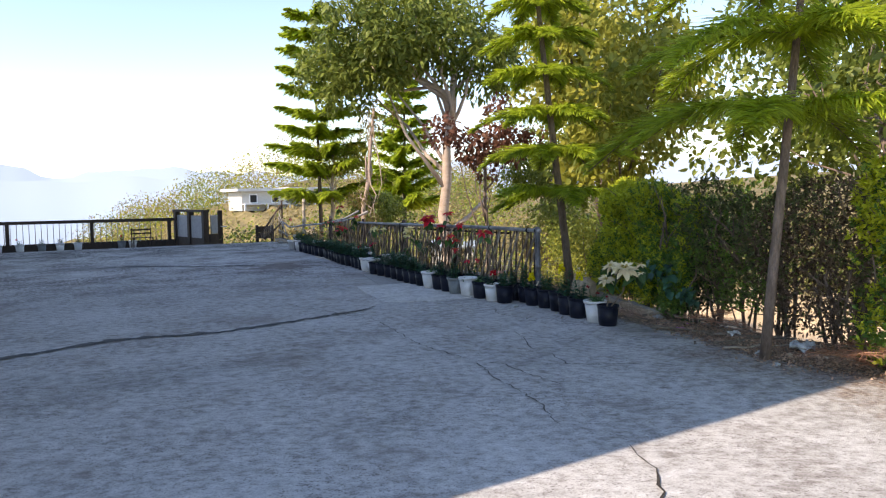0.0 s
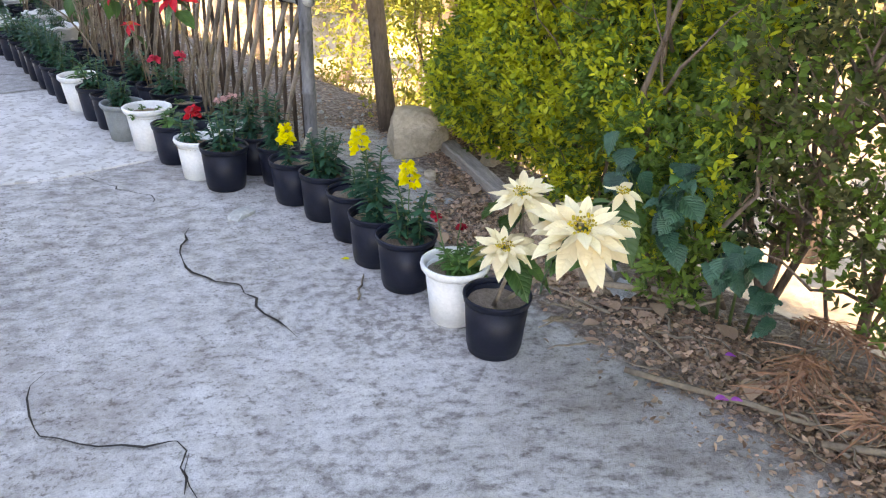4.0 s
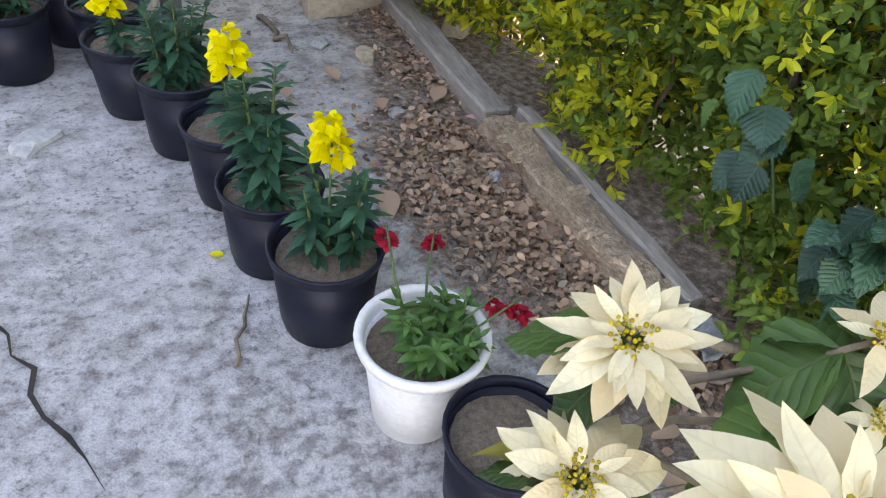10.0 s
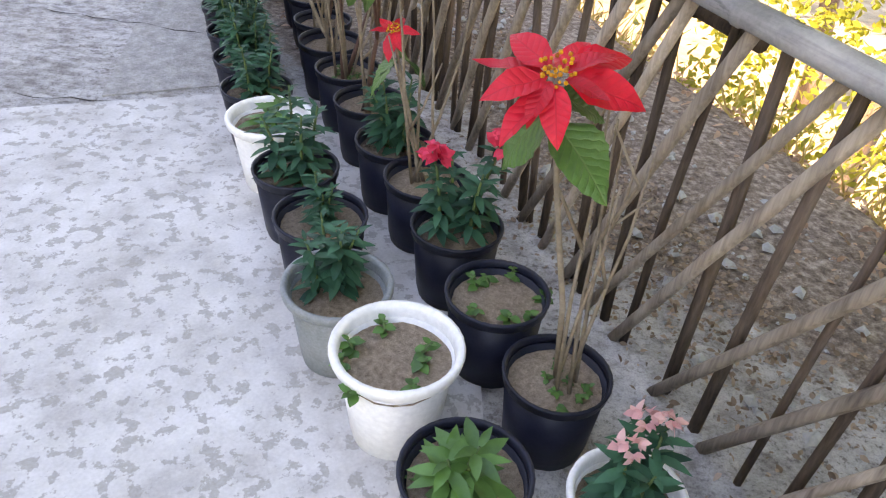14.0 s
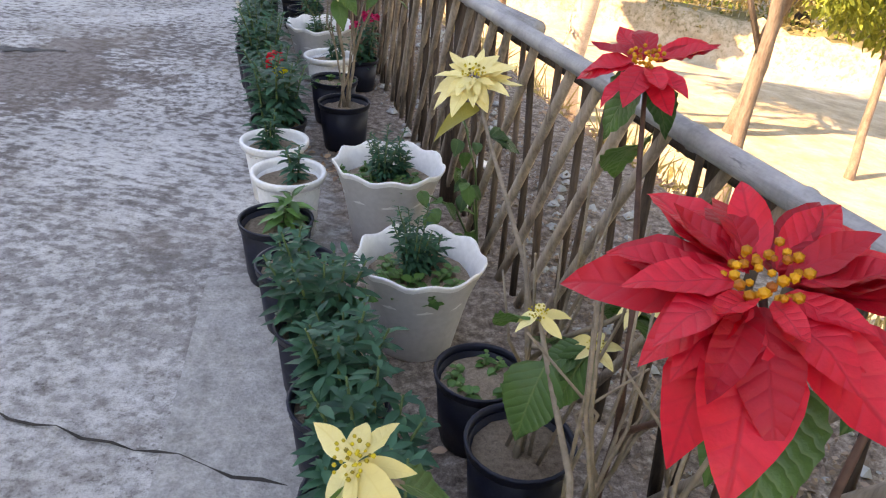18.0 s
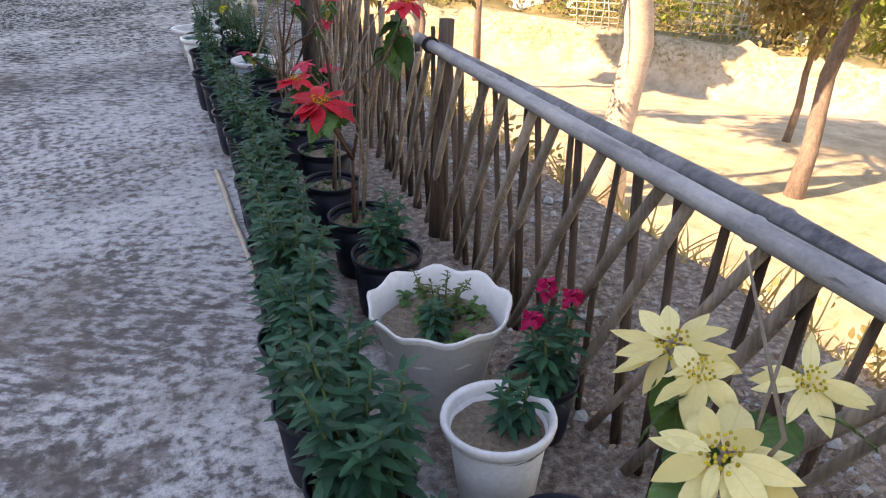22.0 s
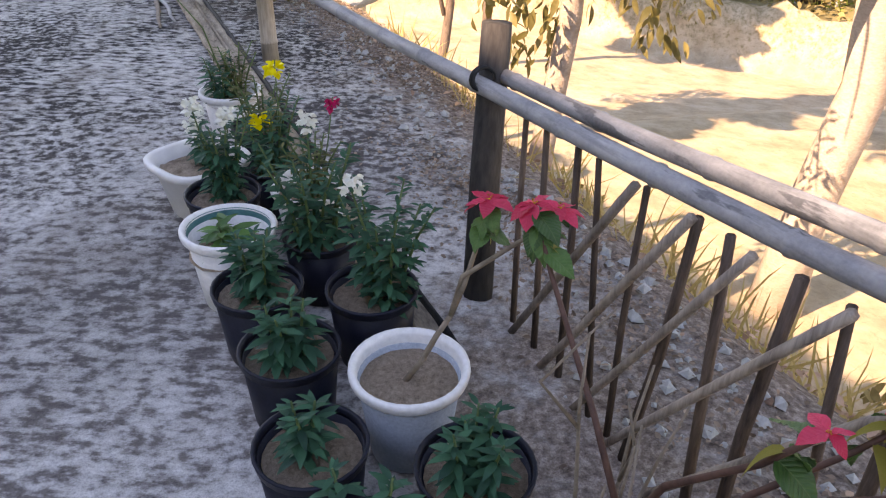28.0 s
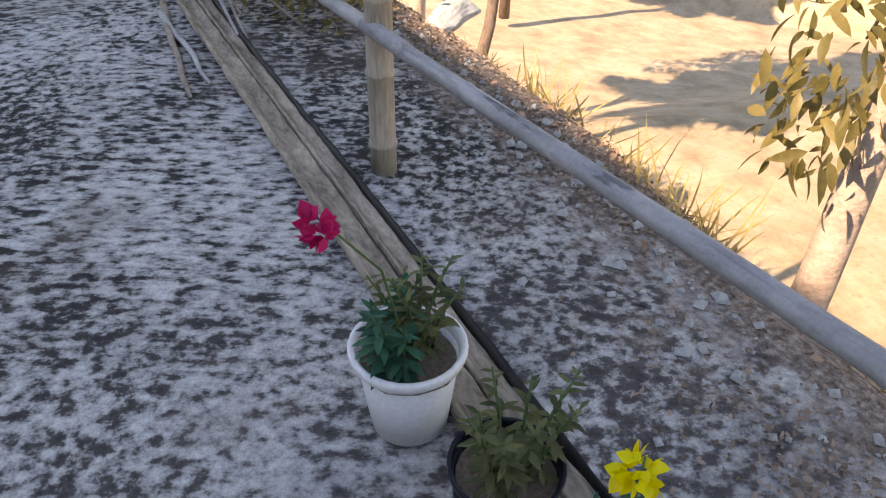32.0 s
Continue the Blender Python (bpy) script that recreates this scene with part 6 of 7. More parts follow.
def hanger():
    """Dry brush and shrubs on the slope past the end of the terrace: one mass."""
    rng = np.random.default_rng(79)
    centres, radii = [], []
    for i in range(260):
        y = rng.uniform(19.6, 56)
        x = rng.uniform(0.3 + 0.02 * y, 6 + 0.45 * y)
        z = ground_at(x, y)
        h = rng.uniform(0.4, 1.0) * (0.6 + y / 40)
        if math.hypot(x - 1, y - 11) < 21 and x > 4:
            continue
        centres.append((x, y, z + 0.4 * h))
        radii.append((h * 0.9, h * 0.9, h * 0.8))
    half = len(centres) // 2
    solo("brush", as_mesh("brush", *leaf_cloud(rng, centres[:half], radii[:half], 15000, 0.15, OVATE, 0.0, 0.3), BRUSH), Matrix(), "dry brown brush on the slope past the terrace", "brush", kind="stuff")
    solo("brush", as_mesh("brush", *leaf_cloud(rng, centres[half:], radii[half:], 15000, 0.15, OVATE, 0.0, 0.3), CROWN), Matrix(), "green shrubs on the slope past the terrace", "brush", kind="stuff")


hanger()


def hillside():
    """Trees on the far slope below the terrace."""
    rng = np.random.default_rng(78)
    groups = {"CROWN": ([], []), "BRUSH": ([], []), "GOLD": ([], [])}
    for i in range(640):
        y = 52 + 160 * rng.random() ** 1.3
        x = rng.uniform(-14 + 0.1 * y, 12 + 0.5 * y)
        if y < 34 and x < 1:
            z = ground_at(x, y) - 0.5
        else:
            z = ground_at(x, y)
        if (y - 95) ** 2 < 500 and 8 < x < 26 and y < 96:
            h = rng.uniform(0.4, 1.0)
        else:
            h = rng.uniform(1.2, 2.9) * (0.6 + y / 120)
        if y < 45:
            h = min(h, max(0.3, -z * 0.8 + 0.2)) if x < 3 else h
        key = ("CROWN", "BRUSH", "GOLD")[rng.integers(3)]
        groups[key][0].append((x, y, z + 0.6 * h))
        groups[key][1].append((h * 0.9, h * 0.9, h * 0.9))
    for key, mat, label in (("CROWN", CROWN, "green trees on the far hillside"), ("BRUSH", BRUSH, "dry brown trees on the far hillside"), ("GOLD", CROWN_GOLD, "yellow-green trees on the far hillside")):
        c, r = groups[key]
        solo("woods", as_mesh("woods", *leaf_cloud(rng, c, r, 46000, 0.36, OVATE, 0.0, 0.35), mat), Matrix(), label, "woods", kind="stuff")


hillside()


def mountains():
    """Ranges at the horizon, their haze put into a pale blue, faintly glowing colour."""
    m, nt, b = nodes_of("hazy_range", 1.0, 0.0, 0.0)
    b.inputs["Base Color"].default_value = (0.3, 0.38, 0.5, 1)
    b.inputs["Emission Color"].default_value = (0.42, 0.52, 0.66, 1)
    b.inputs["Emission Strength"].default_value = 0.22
    for far, tall, seed, drop in ((1500, 95, 3, 160), (2300, 170, 8, 200)):
        v, f = [], []
        n = 160
        for i in range(n + 1):
            a = radians(-75 + 150 * i / n)
            h = tall * (0.35 + 0.9 * abs(noise.noise((a * 3.0, seed, 0))) + 0.25 * noise.noise((a * 11.0, seed, 1)) + 0.08 * noise.noise((a * 40.0, seed, 2)))
            x, y = far * math.sin(a), far * math.cos(a)
            v += [(x, y, -drop), (x * 1.02, y * 1.02, h), (x * 1.1, y * 1.1, -drop)]
        for i in range(n):
            f += [(3 * i, 3 * i + 3, 3 * i + 4, 3 * i + 1), (3 * i + 1, 3 * i + 4, 3 * i + 5, 3 * i + 2)]
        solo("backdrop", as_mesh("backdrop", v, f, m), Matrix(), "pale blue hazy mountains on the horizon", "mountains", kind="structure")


mountains()


# ---- hedge along the edge of the terrace ----
def hedge_line(y):
    return np.interp(y, (-5.5, -3.6, -2.6, -1.9, -1.0, 0.0, 0.7, 1.4, 2.1), (0.45, 0.5, 0.62, 0.86, 0.8, 0.84, 0.96, 1.26, 1.72))


def hedge(name, y0, y1, height, shoots, fill, leaf, mats, label, seed, thick=0.75, low=0.03, template=OVATE, inner=None, twigs=3):
    rng = np.random.default_rng(seed)
    xm, ym = float(hedge_line((y0 + y1) / 2)), (y0 + y1) / 2
    foot = np.array((xm + thick / 2, ym, 0.0))
    ob = thing(name, Matrix.Translation(foot), label, "hedge")
    for i in range(int(9 * (y1 - y0)) + 3):
        y = rng.uniform(y0, y1)
        x = float(hedge_line(y)) + rng.uniform(0.2, 0.6)
        a = Vector((x, y, -0.05)) - Vector(foot)
        b = Vector((x + rng.uniform(-0.35, 0.3), y + rng.uniform(-0.4, 0.4), height * rng.uniform(0.7, 1.0))) - Vector(foot)
        r = rng.uniform(0.008, 0.022)
        child("branch", as_mesh("branch", *tube(limb_points(rng, a, b, 0.06), [r, r * 0.85, r * 0.7, r * 0.5, r * 0.2], 6), BARK), ob)
        for q in range(twigs):
            s = rng.uniform(0.15, 0.85)
            c = a.lerp(b, s)
            d = c + Vector((rng.uniform(-0.4, 0.1), rng.uniform(-0.35, 0.35), rng.uniform(0.1, 0.45)))
            child("twig", as_mesh("twig", *tube(limb_points(rng, c, d, 0.03), [r * 0.45, r * 0.4, r * 0.3, r * 0.2, r * 0.1], 5), BARK), ob)

    def shell(n, depth):
        y = rng.uniform(y0, y1, n)
        top = height * (0.95 + 0.06 * np.sin(2.7 * y + seed) + 0.04 * np.sin(7.3 * y + 2 * seed))
        z = low + (top - low) * rng.uniform(0, 1, n) ** 0.85
        bulge = 0.22 * np.sin(3.1 * y + 2.3 * z + seed) + 0.1 * np.sin(7.7 * y - 5.1 * z) + 0.12 * np.sin(2.2 * z * 3 + y)
        back = 0.28 * np.clip((z - 0.75 * height) / (0.25 * height), 0, 1) ** 2 + 0.05 * np.clip((0.35 - z) / 0.35, 0, 1)
        x = hedge_line(y) + bulge * 0.7 + back + depth * rng.uniform(0, 1, n) ** 1.6
        return np.stack([x, y, z], 1) - foot

    # outer shoots: rosettes of leaves along short twigs
    o = shell(shoots, 0.22)
    per = 9
    ways = directions(rng, shoots, 0.5) * 0.8 + np.array((-0.6, -0.1, 0.75))
    ways /= np.linalg.norm(ways, axis=1, keepdims=True)
    which = rng.random(shoots)
    which = (which + np.clip((o[:, 2] / height - 0.4) * 0.7, -0.2, 0.45))
    for k, mat in enumerate(mats):
        pick = (which >= k / len(mats)) & ((which < (k + 1) / len(mats)) | (k == len(mats) - 1))
        if not pick.any():
            continue
        oo, ww = np.repeat(o[pick], per, 0), np.repeat(ways[pick], per, 0)
        s = np.tile(np.linspace(0.15, 1.0, per), pick.sum())[:, None]
        side = np.cross(ww, directions(rng, len(ww)))
        side /= np.linalg.norm(side, axis=1, keepdims=True)
        size = leaf * rng.uniform(0.65, 1.2, len(ww)) * (1.1 - 0.35 * s[:, 0])
        child("foliage", as_mesh("foliage", *scatter(template, oo + ww * s * leaf * 1.9, ww * (0.25 + 0.6 * s) + side * (1.15 - 0.5 * s), directions(rng, len(ww), 1.5), size), mat), ob)
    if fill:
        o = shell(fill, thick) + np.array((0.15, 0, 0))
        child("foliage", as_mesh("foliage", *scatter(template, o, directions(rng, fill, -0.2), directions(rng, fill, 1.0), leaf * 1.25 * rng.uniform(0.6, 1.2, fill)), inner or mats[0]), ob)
    return ob


# dark fill leaves of the next two hedges paint the shade within them
hedge("golden_hedge", 0.5, 2.1, 1.52, 5400, 11000, 0.046, [HEDGE_DARK, HEDGE_GOLD, HEDGE_GOLD], "dense privet hedge with golden-green shoots beside the terrace", 61, template=PRIVET, inner=HEDGE_SHADE)
hedge("green_hedge", -0.3, 0.6, 1.5, 2500, 6500, 0.046, [HEDGE_DARK, HEDGE_DARK, HEDGE_DARK, HEDGE_GOLD], "dark green hedge with a few brown leaves beside the terrace", 62, low=0.06, template=PRIVET, inner=HEDGE_SHADE)
hedge("bare_hedge", -1.25, -0.25, 1.5, 850, 2400, 0.04, [HEDGE_DARK, HEDGE_DRY], "thin bare-branched hedge that lets the light through", 65, 0.7, low=0.2, inner=HEDGE_DARK, twigs=14)
hedge("twiggy_hedge", -2.35, -1.2, 1.5, 600, 6500, 0.045, [TWIGGY, HEDGE_DRY], "thin brown twiggy hedge with dull leaves behind the araucaria", 63, 0.7, low=0.05, template=LANCE, inner=TWIGGY, twigs=9)
hedge("sunlit_hedge", -4.6, -2.25, 1.7, 2300, 6000, 0.055, [HEDGE_DARK, HEDGE_GOLD], "sunlit yellow-green hedge at the edge of the terrace", 64)


def hibiscus():
    """Broad toothed leaves in front of the hedge."""
    rng = random.Random(9)
    ob = thing("hibiscus", pose(0.85, -0.15, 0), "hibiscus shoots with broad dark green toothed leaves", "shrub")
    inv = ob.matrix_basis.inverted()
    me = [as_mesh("leaf", *broad_leaf(w, 0.12, d, 18, 0.38, 0.3, 0.09, 0.03, 0.03, w * 20), HIBISCUS) for w, d in ((0.8, 0.2), (0.72, 0.35), (0.75, 0.5))]
    pale = as_mesh("leaf", *broad_leaf(0.76, 0.12, 0.3, 18, 0.38, 0.3, 0.09, 0.03, 0.03, 2), FRESH_LEAF)
    clusters = (((0.68, -0.22, 0.62), 9), ((0.7, -0.2, 0.5), 7), ((0.68, -0.49, 0.42), 7), ((0.66, -0.6, 0.29), 6), ((0.72, 0.14, 0.66), 4), ((0.7, 0.02, 0.55), 5), ((0.72, -0.17, 0.4), 6), ((0.7, -0.4, 0.37), 6))
    for tip, n in clusters:
        end = inv @ Vector(tip)
        foot = inv @ Vector((0.9, tip[1] * 0.6 - 0.1, 0))
        woody(ob, [foot, foot.lerp(end, 0.5) + Vector((0.04, 0.02, 0.05)), end], 0.007, 0.003, GREEN_STEM)
        for i in range(n):
            at = end + Vector((rng.uniform(-0.03, 0.05), rng.uniform(-0.06, 0.06), rng.uniform(-0.07, 0.03)))
            top = i < 2 and tip[2] > 0.6
            size = rng.uniform(0.05, 0.065) if top else rng.uniform(0.075, 0.11)
            child("leaf", pale if top else rng.choice(me), ob, Matrix.Translation(at) @ pose(0, 0, 0, 0, 0, rng.uniform(30, 190)) @ pose(0, 0, 0, rng.uniform(-60, 10), rng.uniform(-20, 20), 0) @ Matrix.Scale(size, 4))



hibiscus()


# ---- things on the ground by the hedge ----
def lump(name, size, at, mat, label, category, seed, rough=0.22, turn=0, group=""):
    """A rough stone: a box with faces broken off flat, then worn by noise."""
    bm = bmesh.new()
    bmesh.ops.create_cube(bm, size=1)
    bmesh.ops.subdivide_edges(bm, edges=bm.edges[:], cuts=13 if size[0] > 0.2 else 5, use_grid_fill=True)
    rng = random.Random(seed)
    cuts = [(Vector((rng.uniform(-1, 1), rng.uniform(-1, 1), rng.uniform(-0.4, 1))).normalized(), rng.uniform(0.44, 0.56)) for _ in range(11)]
    shift = Vector((seed, seed * 0.7, seed * 1.3))
    for v in bm.verts:
        for way, far in cuts:
            over = v.co.dot(way) - far
            if over > 0:
                v.co -= way * over
        v.co = v.co.lerp(v.co.normalized() * 0.6, 0.06)
        ridge = abs(noise.noise(v.co * 3.1 + shift))
        v.co += v.co.normalized() * ((noise.noise(v.co * 2.2 + shift) * 0.5 - ridge * 0.3 + noise.noise(v.co * 9 + shift) * 0.13) * rough)
        v.co = Vector((v.co.x * size[0], v.co.y * size[1], v.co.z * size[2]))
    low = min(v.co.z for v in bm.verts)
    for v in bm.verts:
        v.co.z -= low + 0.008
    ob = part(name, bm, mat, None, m=pose(*at, 0, 0, turn), smooth=False)
    return tagged(ob, label, category, group)


lump("rock", (0.36, 0.3, 0.27), (1.27, 1.97, 0), ROCK, "large tan block of stone on the litter", "rock", 3, 0.1, -28)
lump("stone", (0.15, 0.085, 0.035), (-0.1, 1.66, 0.004), STONE, "flat pale grey stone on the concrete", "stone", 5.2, 0.2, 25)
for i, (x, y, s, t) in enumerate(((0.95, 1.72, 0.07, 10), (1.02, 1.55, 0.1, 50), (0.86, 1.2, 0.06, 0), (1.5, 1.55, 0.16, 30), (0.25, -1.75, 0.08, 20), (0.4, -1.95, 0.07, 80), (0.02, -2.12, 0.07, 40), (0.55, -2.2, 0.09, 0), (0.2, -2.3, 0.05, 60))):
    lump("stone", (s, s * 0.7, s * 0.45), (x, y, 0), ROCK if i % 2 else STONE, "small stone lying on the dirt", "stone", 7.0 + i, 0.25, t, "loose stones")
lump("stone", (0.4, 0.2, 0.14), (2.55, 16.75, ground_at(2.55, 16.75) + 0.06), STONE, "pale stone slab at the edge of the terrace", "stone", 21.0, 0.15, 30)
lump("rock", (0.42, 0.36, 0.4), (2.15, 17.3, ground_at(2.15, 17.3) - 0.02), ROCK, "brown boulder at the end of the terrace", "rock", 22.0, 0.2, 10)


def timber(a, b, w, h, mat, label, seed, rough=0.01):
    """A squared timber lying on the ground between two points."""
    a, b = Vector(a), Vector(b)
    length = (b - a).length
    bm = box(length, w, h, 0.008)
    bmesh.ops.subdivide_edges(bm, edges=[e for e in bm.edges if e.calc_length() > length * 0.8], cuts=14)
    for v in bm.verts:
        v.co += Vector((0, noise.noise(v.co * 5 + Vector((seed, 0, 0))), noise.noise(v.co * 5 + Vector((0, seed, 0))))) * rough
    turn = math.degrees(math.atan2(b.y - a.y, b.x - a.x))
    mid = (a + b) / 2
    ob = part("timber", bm, mat, None, m=pose(mid.x, mid.y, mid.z + h / 2 - 0.012, 0, 0, turn), smooth=False)
    tagged(ob, label, "timber")


timber((1.42, 1.86, 0), (1.06, 0.95, 0), 0.1, 0.085, TIMBER, "grey squared timber along the foot of the hedge", 1.0)
timber((1.05, 0.93, 0), (0.7, 0.05, 0), 0.1, 0.09, ROT, "rotten crumbling timber along the foot of the hedge", 2.0, 0.022)
timber((1.13, 0.9, 0), (0.8, 0.06, 0), 0.05, 0.1, TIMBER, "grey split board beside the rotten timber", 4.0, 0.012)


def rot_crumbs():
    """Flakes peeled from the rotten timber: on its top and strewn beside it."""
    rng = random.Random(4)
    for i in range(74):
        s = rng.uniform(0.02, 0.06)
        t = rng.random()
        on_top = i % 2
        x = 1.05 - 0.35 * t + (rng.uniform(-0.045, 0.03) if on_top else -0.06 - abs(rng.gauss(0, 0.07)))
        lump("bark_chunk", (s * 1.7, s, rng.uniform(0.008, 0.02)), (x, 0.93 - 0.88 * t, 0.075 if on_top else 0.004), ROT, "crumbling flake of rotten wood", "wood chunk", 30 + i, 0.3, rng.uniform(0, 180), "pieces of rotten wood")


rot_crumbs()


def litter(name, spots, n, size, mat, label, seed, height=0.025):
    """Fallen leaves strewn over patches (x, y, reach)."""
    rng = np.random.default_rng(seed)
    spots = np.array(spots, float)
    pick = rng.choice(len(spots), n, p=spots[:, 2] * spots[:, 3] / (spots[:, 2] * spots[:, 3]).sum())
    x = spots[pick, 0] + rng.normal(size=n) * spots[pick, 2] * 0.5
    y = spots[pick, 1] + rng.normal(size=n) * spots[pick, 3] * 0.5
    z = land(x, y) + 0.006 + rng.random(n) ** 2 * height
    way = directions(rng, n)
    way[:, 2] *= 0.25
    tops = directions(rng, n, 2.2)
    lv = scatter(OVATE, np.stack([x, y, z], 1), way, tops, size * rng.uniform(0.35, 1.3, n))
    solo(name, as_mesh(name, *lv, mat), Matrix(), label, "leaf litter", kind="stuff")


litter("leaf_litter", [(1.12, 1.35, 0.12, 0.22), (1.3, 1.7, 0.12, 0.2), (0.9, 1.0, 0.12, 0.22), (0.7, 0.55, 0.2, 0.6), (0.66, -0.5, 0.24, 0.5), (0.65, -1.3, 0.38, 0.7), (0.6, -2.2, 0.5, 0.6), (1.75, 2.4, 0.4, 0.6)], 19000, 0.027, DEAD_LEAF, "brown fallen leaves under the hedge", 1, 0.03)
litter("leaf_litter", [(1.12, 1.35, 0.12, 0.22), (1.3, 1.7, 0.12, 0.2), (0.9, 1.0, 0.12, 0.22), (0.7, 0.55, 0.22, 0.6), (0.66, -0.5, 0.3, 0.5), (0.65, -1.3, 0.4, 0.7), (0.6, -2.2, 0.5, 0.6), (1.75, 2.4, 0.4, 0.6)], 14000, 0.026, DARK_LEAF, "dark rotting leaves under the hedge", 7, 0.02)
litter("leaf_litter", [(0.9, 3.4, 0.35, 1.0), (1.0, 5.5, 0.35, 1.5), (1.15, 8.0, 0.35, 1.6), (1.4, 10.6, 0.3, 1.2), (1.6, 12.8, 0.3, 1.2), (2.1, 15.0, 0.3, 1.2), (2.2, 16.6, 0.35, 1.0)], 20000, 0.022, DARK_LEAF, "brown fallen leaves behind the fence", 2, 0.025)
litter("leaf_litter", [(2.2, 4.0, 0.5, 1.6), (2.3, 7.5, 0.6, 2.0), (2.4, 11.0, 0.6, 2.0), (2.8, 14.0, 0.6, 1.6)], 9000, 0.04, DEAD_LEAF, "dry leaves strewn down the slope", 8, 0.04)
litter("leaf_litter", [(0.4, 6.6, 0.14, 0.6), (0.28, 7.2, 0.12, 0.3), (0.3, 5.3, 0.1, 0.4), (0.1, 5.4, 0.05, 0.6)], 260, 0.035, DEAD_LEAF, "dead leaves between the pots", 3, 0.01)


def fallen_leaf(x, y, z, size, turn, mat, label, tilt=0):
    me = as_mesh("fallen_leaf", *blade(0.55, fold=0.3, droop=0.1, n=6, belly=0.45), mat)
    solo("fallen_leaf", me, pose(x, y, z, tilt, 0, turn) @ Matrix.Scale(size, 4), label, "leaf", "large fallen leaves")


rl = random.Random(6)
for i in range(26):
    x, y = rl.uniform(0.35, 1.0), rl.uniform(-1.6, 1.5)
    fallen_leaf(x + (0.2 if y > 0.9 else 0), y, 0.03, rl.uniform(0.07, 0.14), rl.uniform(0, 360), DEAD_LEAF, "large curled brown dead leaf on the litter", rl.uniform(-15, 15))
for x, y, s in ((0.05, 0.93, 0.04), (0.3, 2.0, 0.05)):
    fallen_leaf(x, y, 0.012, s, 40, YELLOW, "fallen yellow petal on the concrete")
for x, y, s in ((0.41, -0.67, 0.06), (0.44, -0.7, 0.05), (0.66, -0.55, 0.05)):
    fallen_leaf(x, y, 0.045, s, 70, PURPLE, "fallen purple petal on the litter", 20)
fallen_leaf(1.04, 1.0, 0.02, 0.05, 20, PALE_PINK, "fallen pale pink petal by the timber")


def stick(a, b, r, mat, label, seed, bend=0.007, category="stick", name="stick"):
    rng = np.random.default_rng(seed)
    pts = limb_points(rng, a, b, bend, 6)
    for p in pts:
        p.z = max(p.z, r * 0.7)
    solo(name, as_mesh(name, *tube(pts, [r, r, r * 0.95, r * 0.9, r * 0.85, r * 0.7, r * 0.5], 7), mat), Matrix(), label, category, "fallen sticks")


stick((0.3, -0.35, 0.03), (0.62, -1.1, 0.03), 0.011, STEM, "pale fallen stick on the litter", 1)
stick((0.45, -0.95, 0.03), (0.95, -1.6, 0.04), 0.012, STEM, "pale fallen stick on the litter", 2)
stick((0.2, -1.3, 0.03), (0.8, -1.35, 0.03), 0.009, STEM, "thin fallen twig on the litter", 3)
stick((0.1, -1.5, 0.03), (0.75, -1.75, 0.03), 0.01, BAMBOO_PALE, "pale fallen cane on the litter", 4)
stick((0.62, 0.12, 0.05), (0.9, -0.35, 0.1), 0.014, STEM, "bent grey branch by the timber", 5, 0.05)
stick((0.887, 2.02, 0.01), (0.828, 1.73, 0.012), 0.011, STEM, "curved fallen twig on the concrete", 6, 0.025)
stick((0.36, 1.95, 0.02), (0.58, 2.05, 0.3), 0.014, BAMBOO_PALE, "yellow-grey stick leaning on the post", 7, 0.0)
stick((-0.12, 0.62, 0.01), (0.02, 0.78, 0.01), 0.005, STEM, "thin twig on the concrete beside a pot", 8)
rt = random.Random(12)
for i in range(60):
    x, y = rt.uniform(0.35, 1.1), rt.uniform(-2.0, 0.2)
    a = rt.uniform(0, 6.28)
    s = rt.uniform(0.1, 0.3)
    stick((x, y, 0.03), (x + s * math.cos(a), y + s * math.sin(a), rt.uniform(0.02, 0.06)), rt.uniform(0.003, 0.007), STEM, "thin dead twig on the litter", 20 + i, 0.008)


def dry_frond(at, turn, length, seed, tilt=12):
    """A fallen araucaria branch, brown and matted."""
    rng = np.random.default_rng(seed)
    n = 110
    s = rng.uniform(0, 1, n)
    o = np.stack([rng.normal(size=n) * 0.02, s * length, 0.03 + 0.05 * np.sin(3 * s) + rng.normal(size=n) * 0.01], 1)
    way = np.stack([rng.normal(size=n) * 0.8, 0.6 + rng.uniform(0, 0.8, n), rng.normal(size=n) * 0.2], 1)
    ob = thing("dry_branch", pose(*at, tilt, 0, turn), "fallen reddish-brown araucaria branch on the litter", "branch", "fallen araucaria branches")
    child("foliage", as_mesh("foliage", *scatter(STRIP, o, way, directions(rng, n, 2), length * 0.32 * rng.uniform(0.6, 1.1, n), 0.07 * np.ones(n)), STRAW), ob)
    child("branch", as_mesh("branch", *tube([(0, 0, 0.02), (0, length * 0.5, 0.05), (0, length, 0.03)], [0.01, 0.008, 0.003], 6), BARK), ob)


for at, turn, length, seed in (((0.85, -0.75, 0.03), 100, 0.5, 2), ((0.95, -0.6, 0.08), 150, 0.45, 3), ((0.75, -1.4, 0.03), 40, 0.5, 4), ((0.7, -2.1, 0.03), 160, 0.6, 5), ((0.6, -2.5, 0.03), 120, 0.65, 6), ((0.9, -2.9, 0.03), 80, 0.6, 7), ((0.8, -3.2, 0.05), 20, 0.6, 8), ((0.4, -2.7, 0.03), 60, 0.5, 11), ((0.6, -3.4, 0.03), 130, 0.6, 12)):
    dry_frond(at, turn, length, seed)


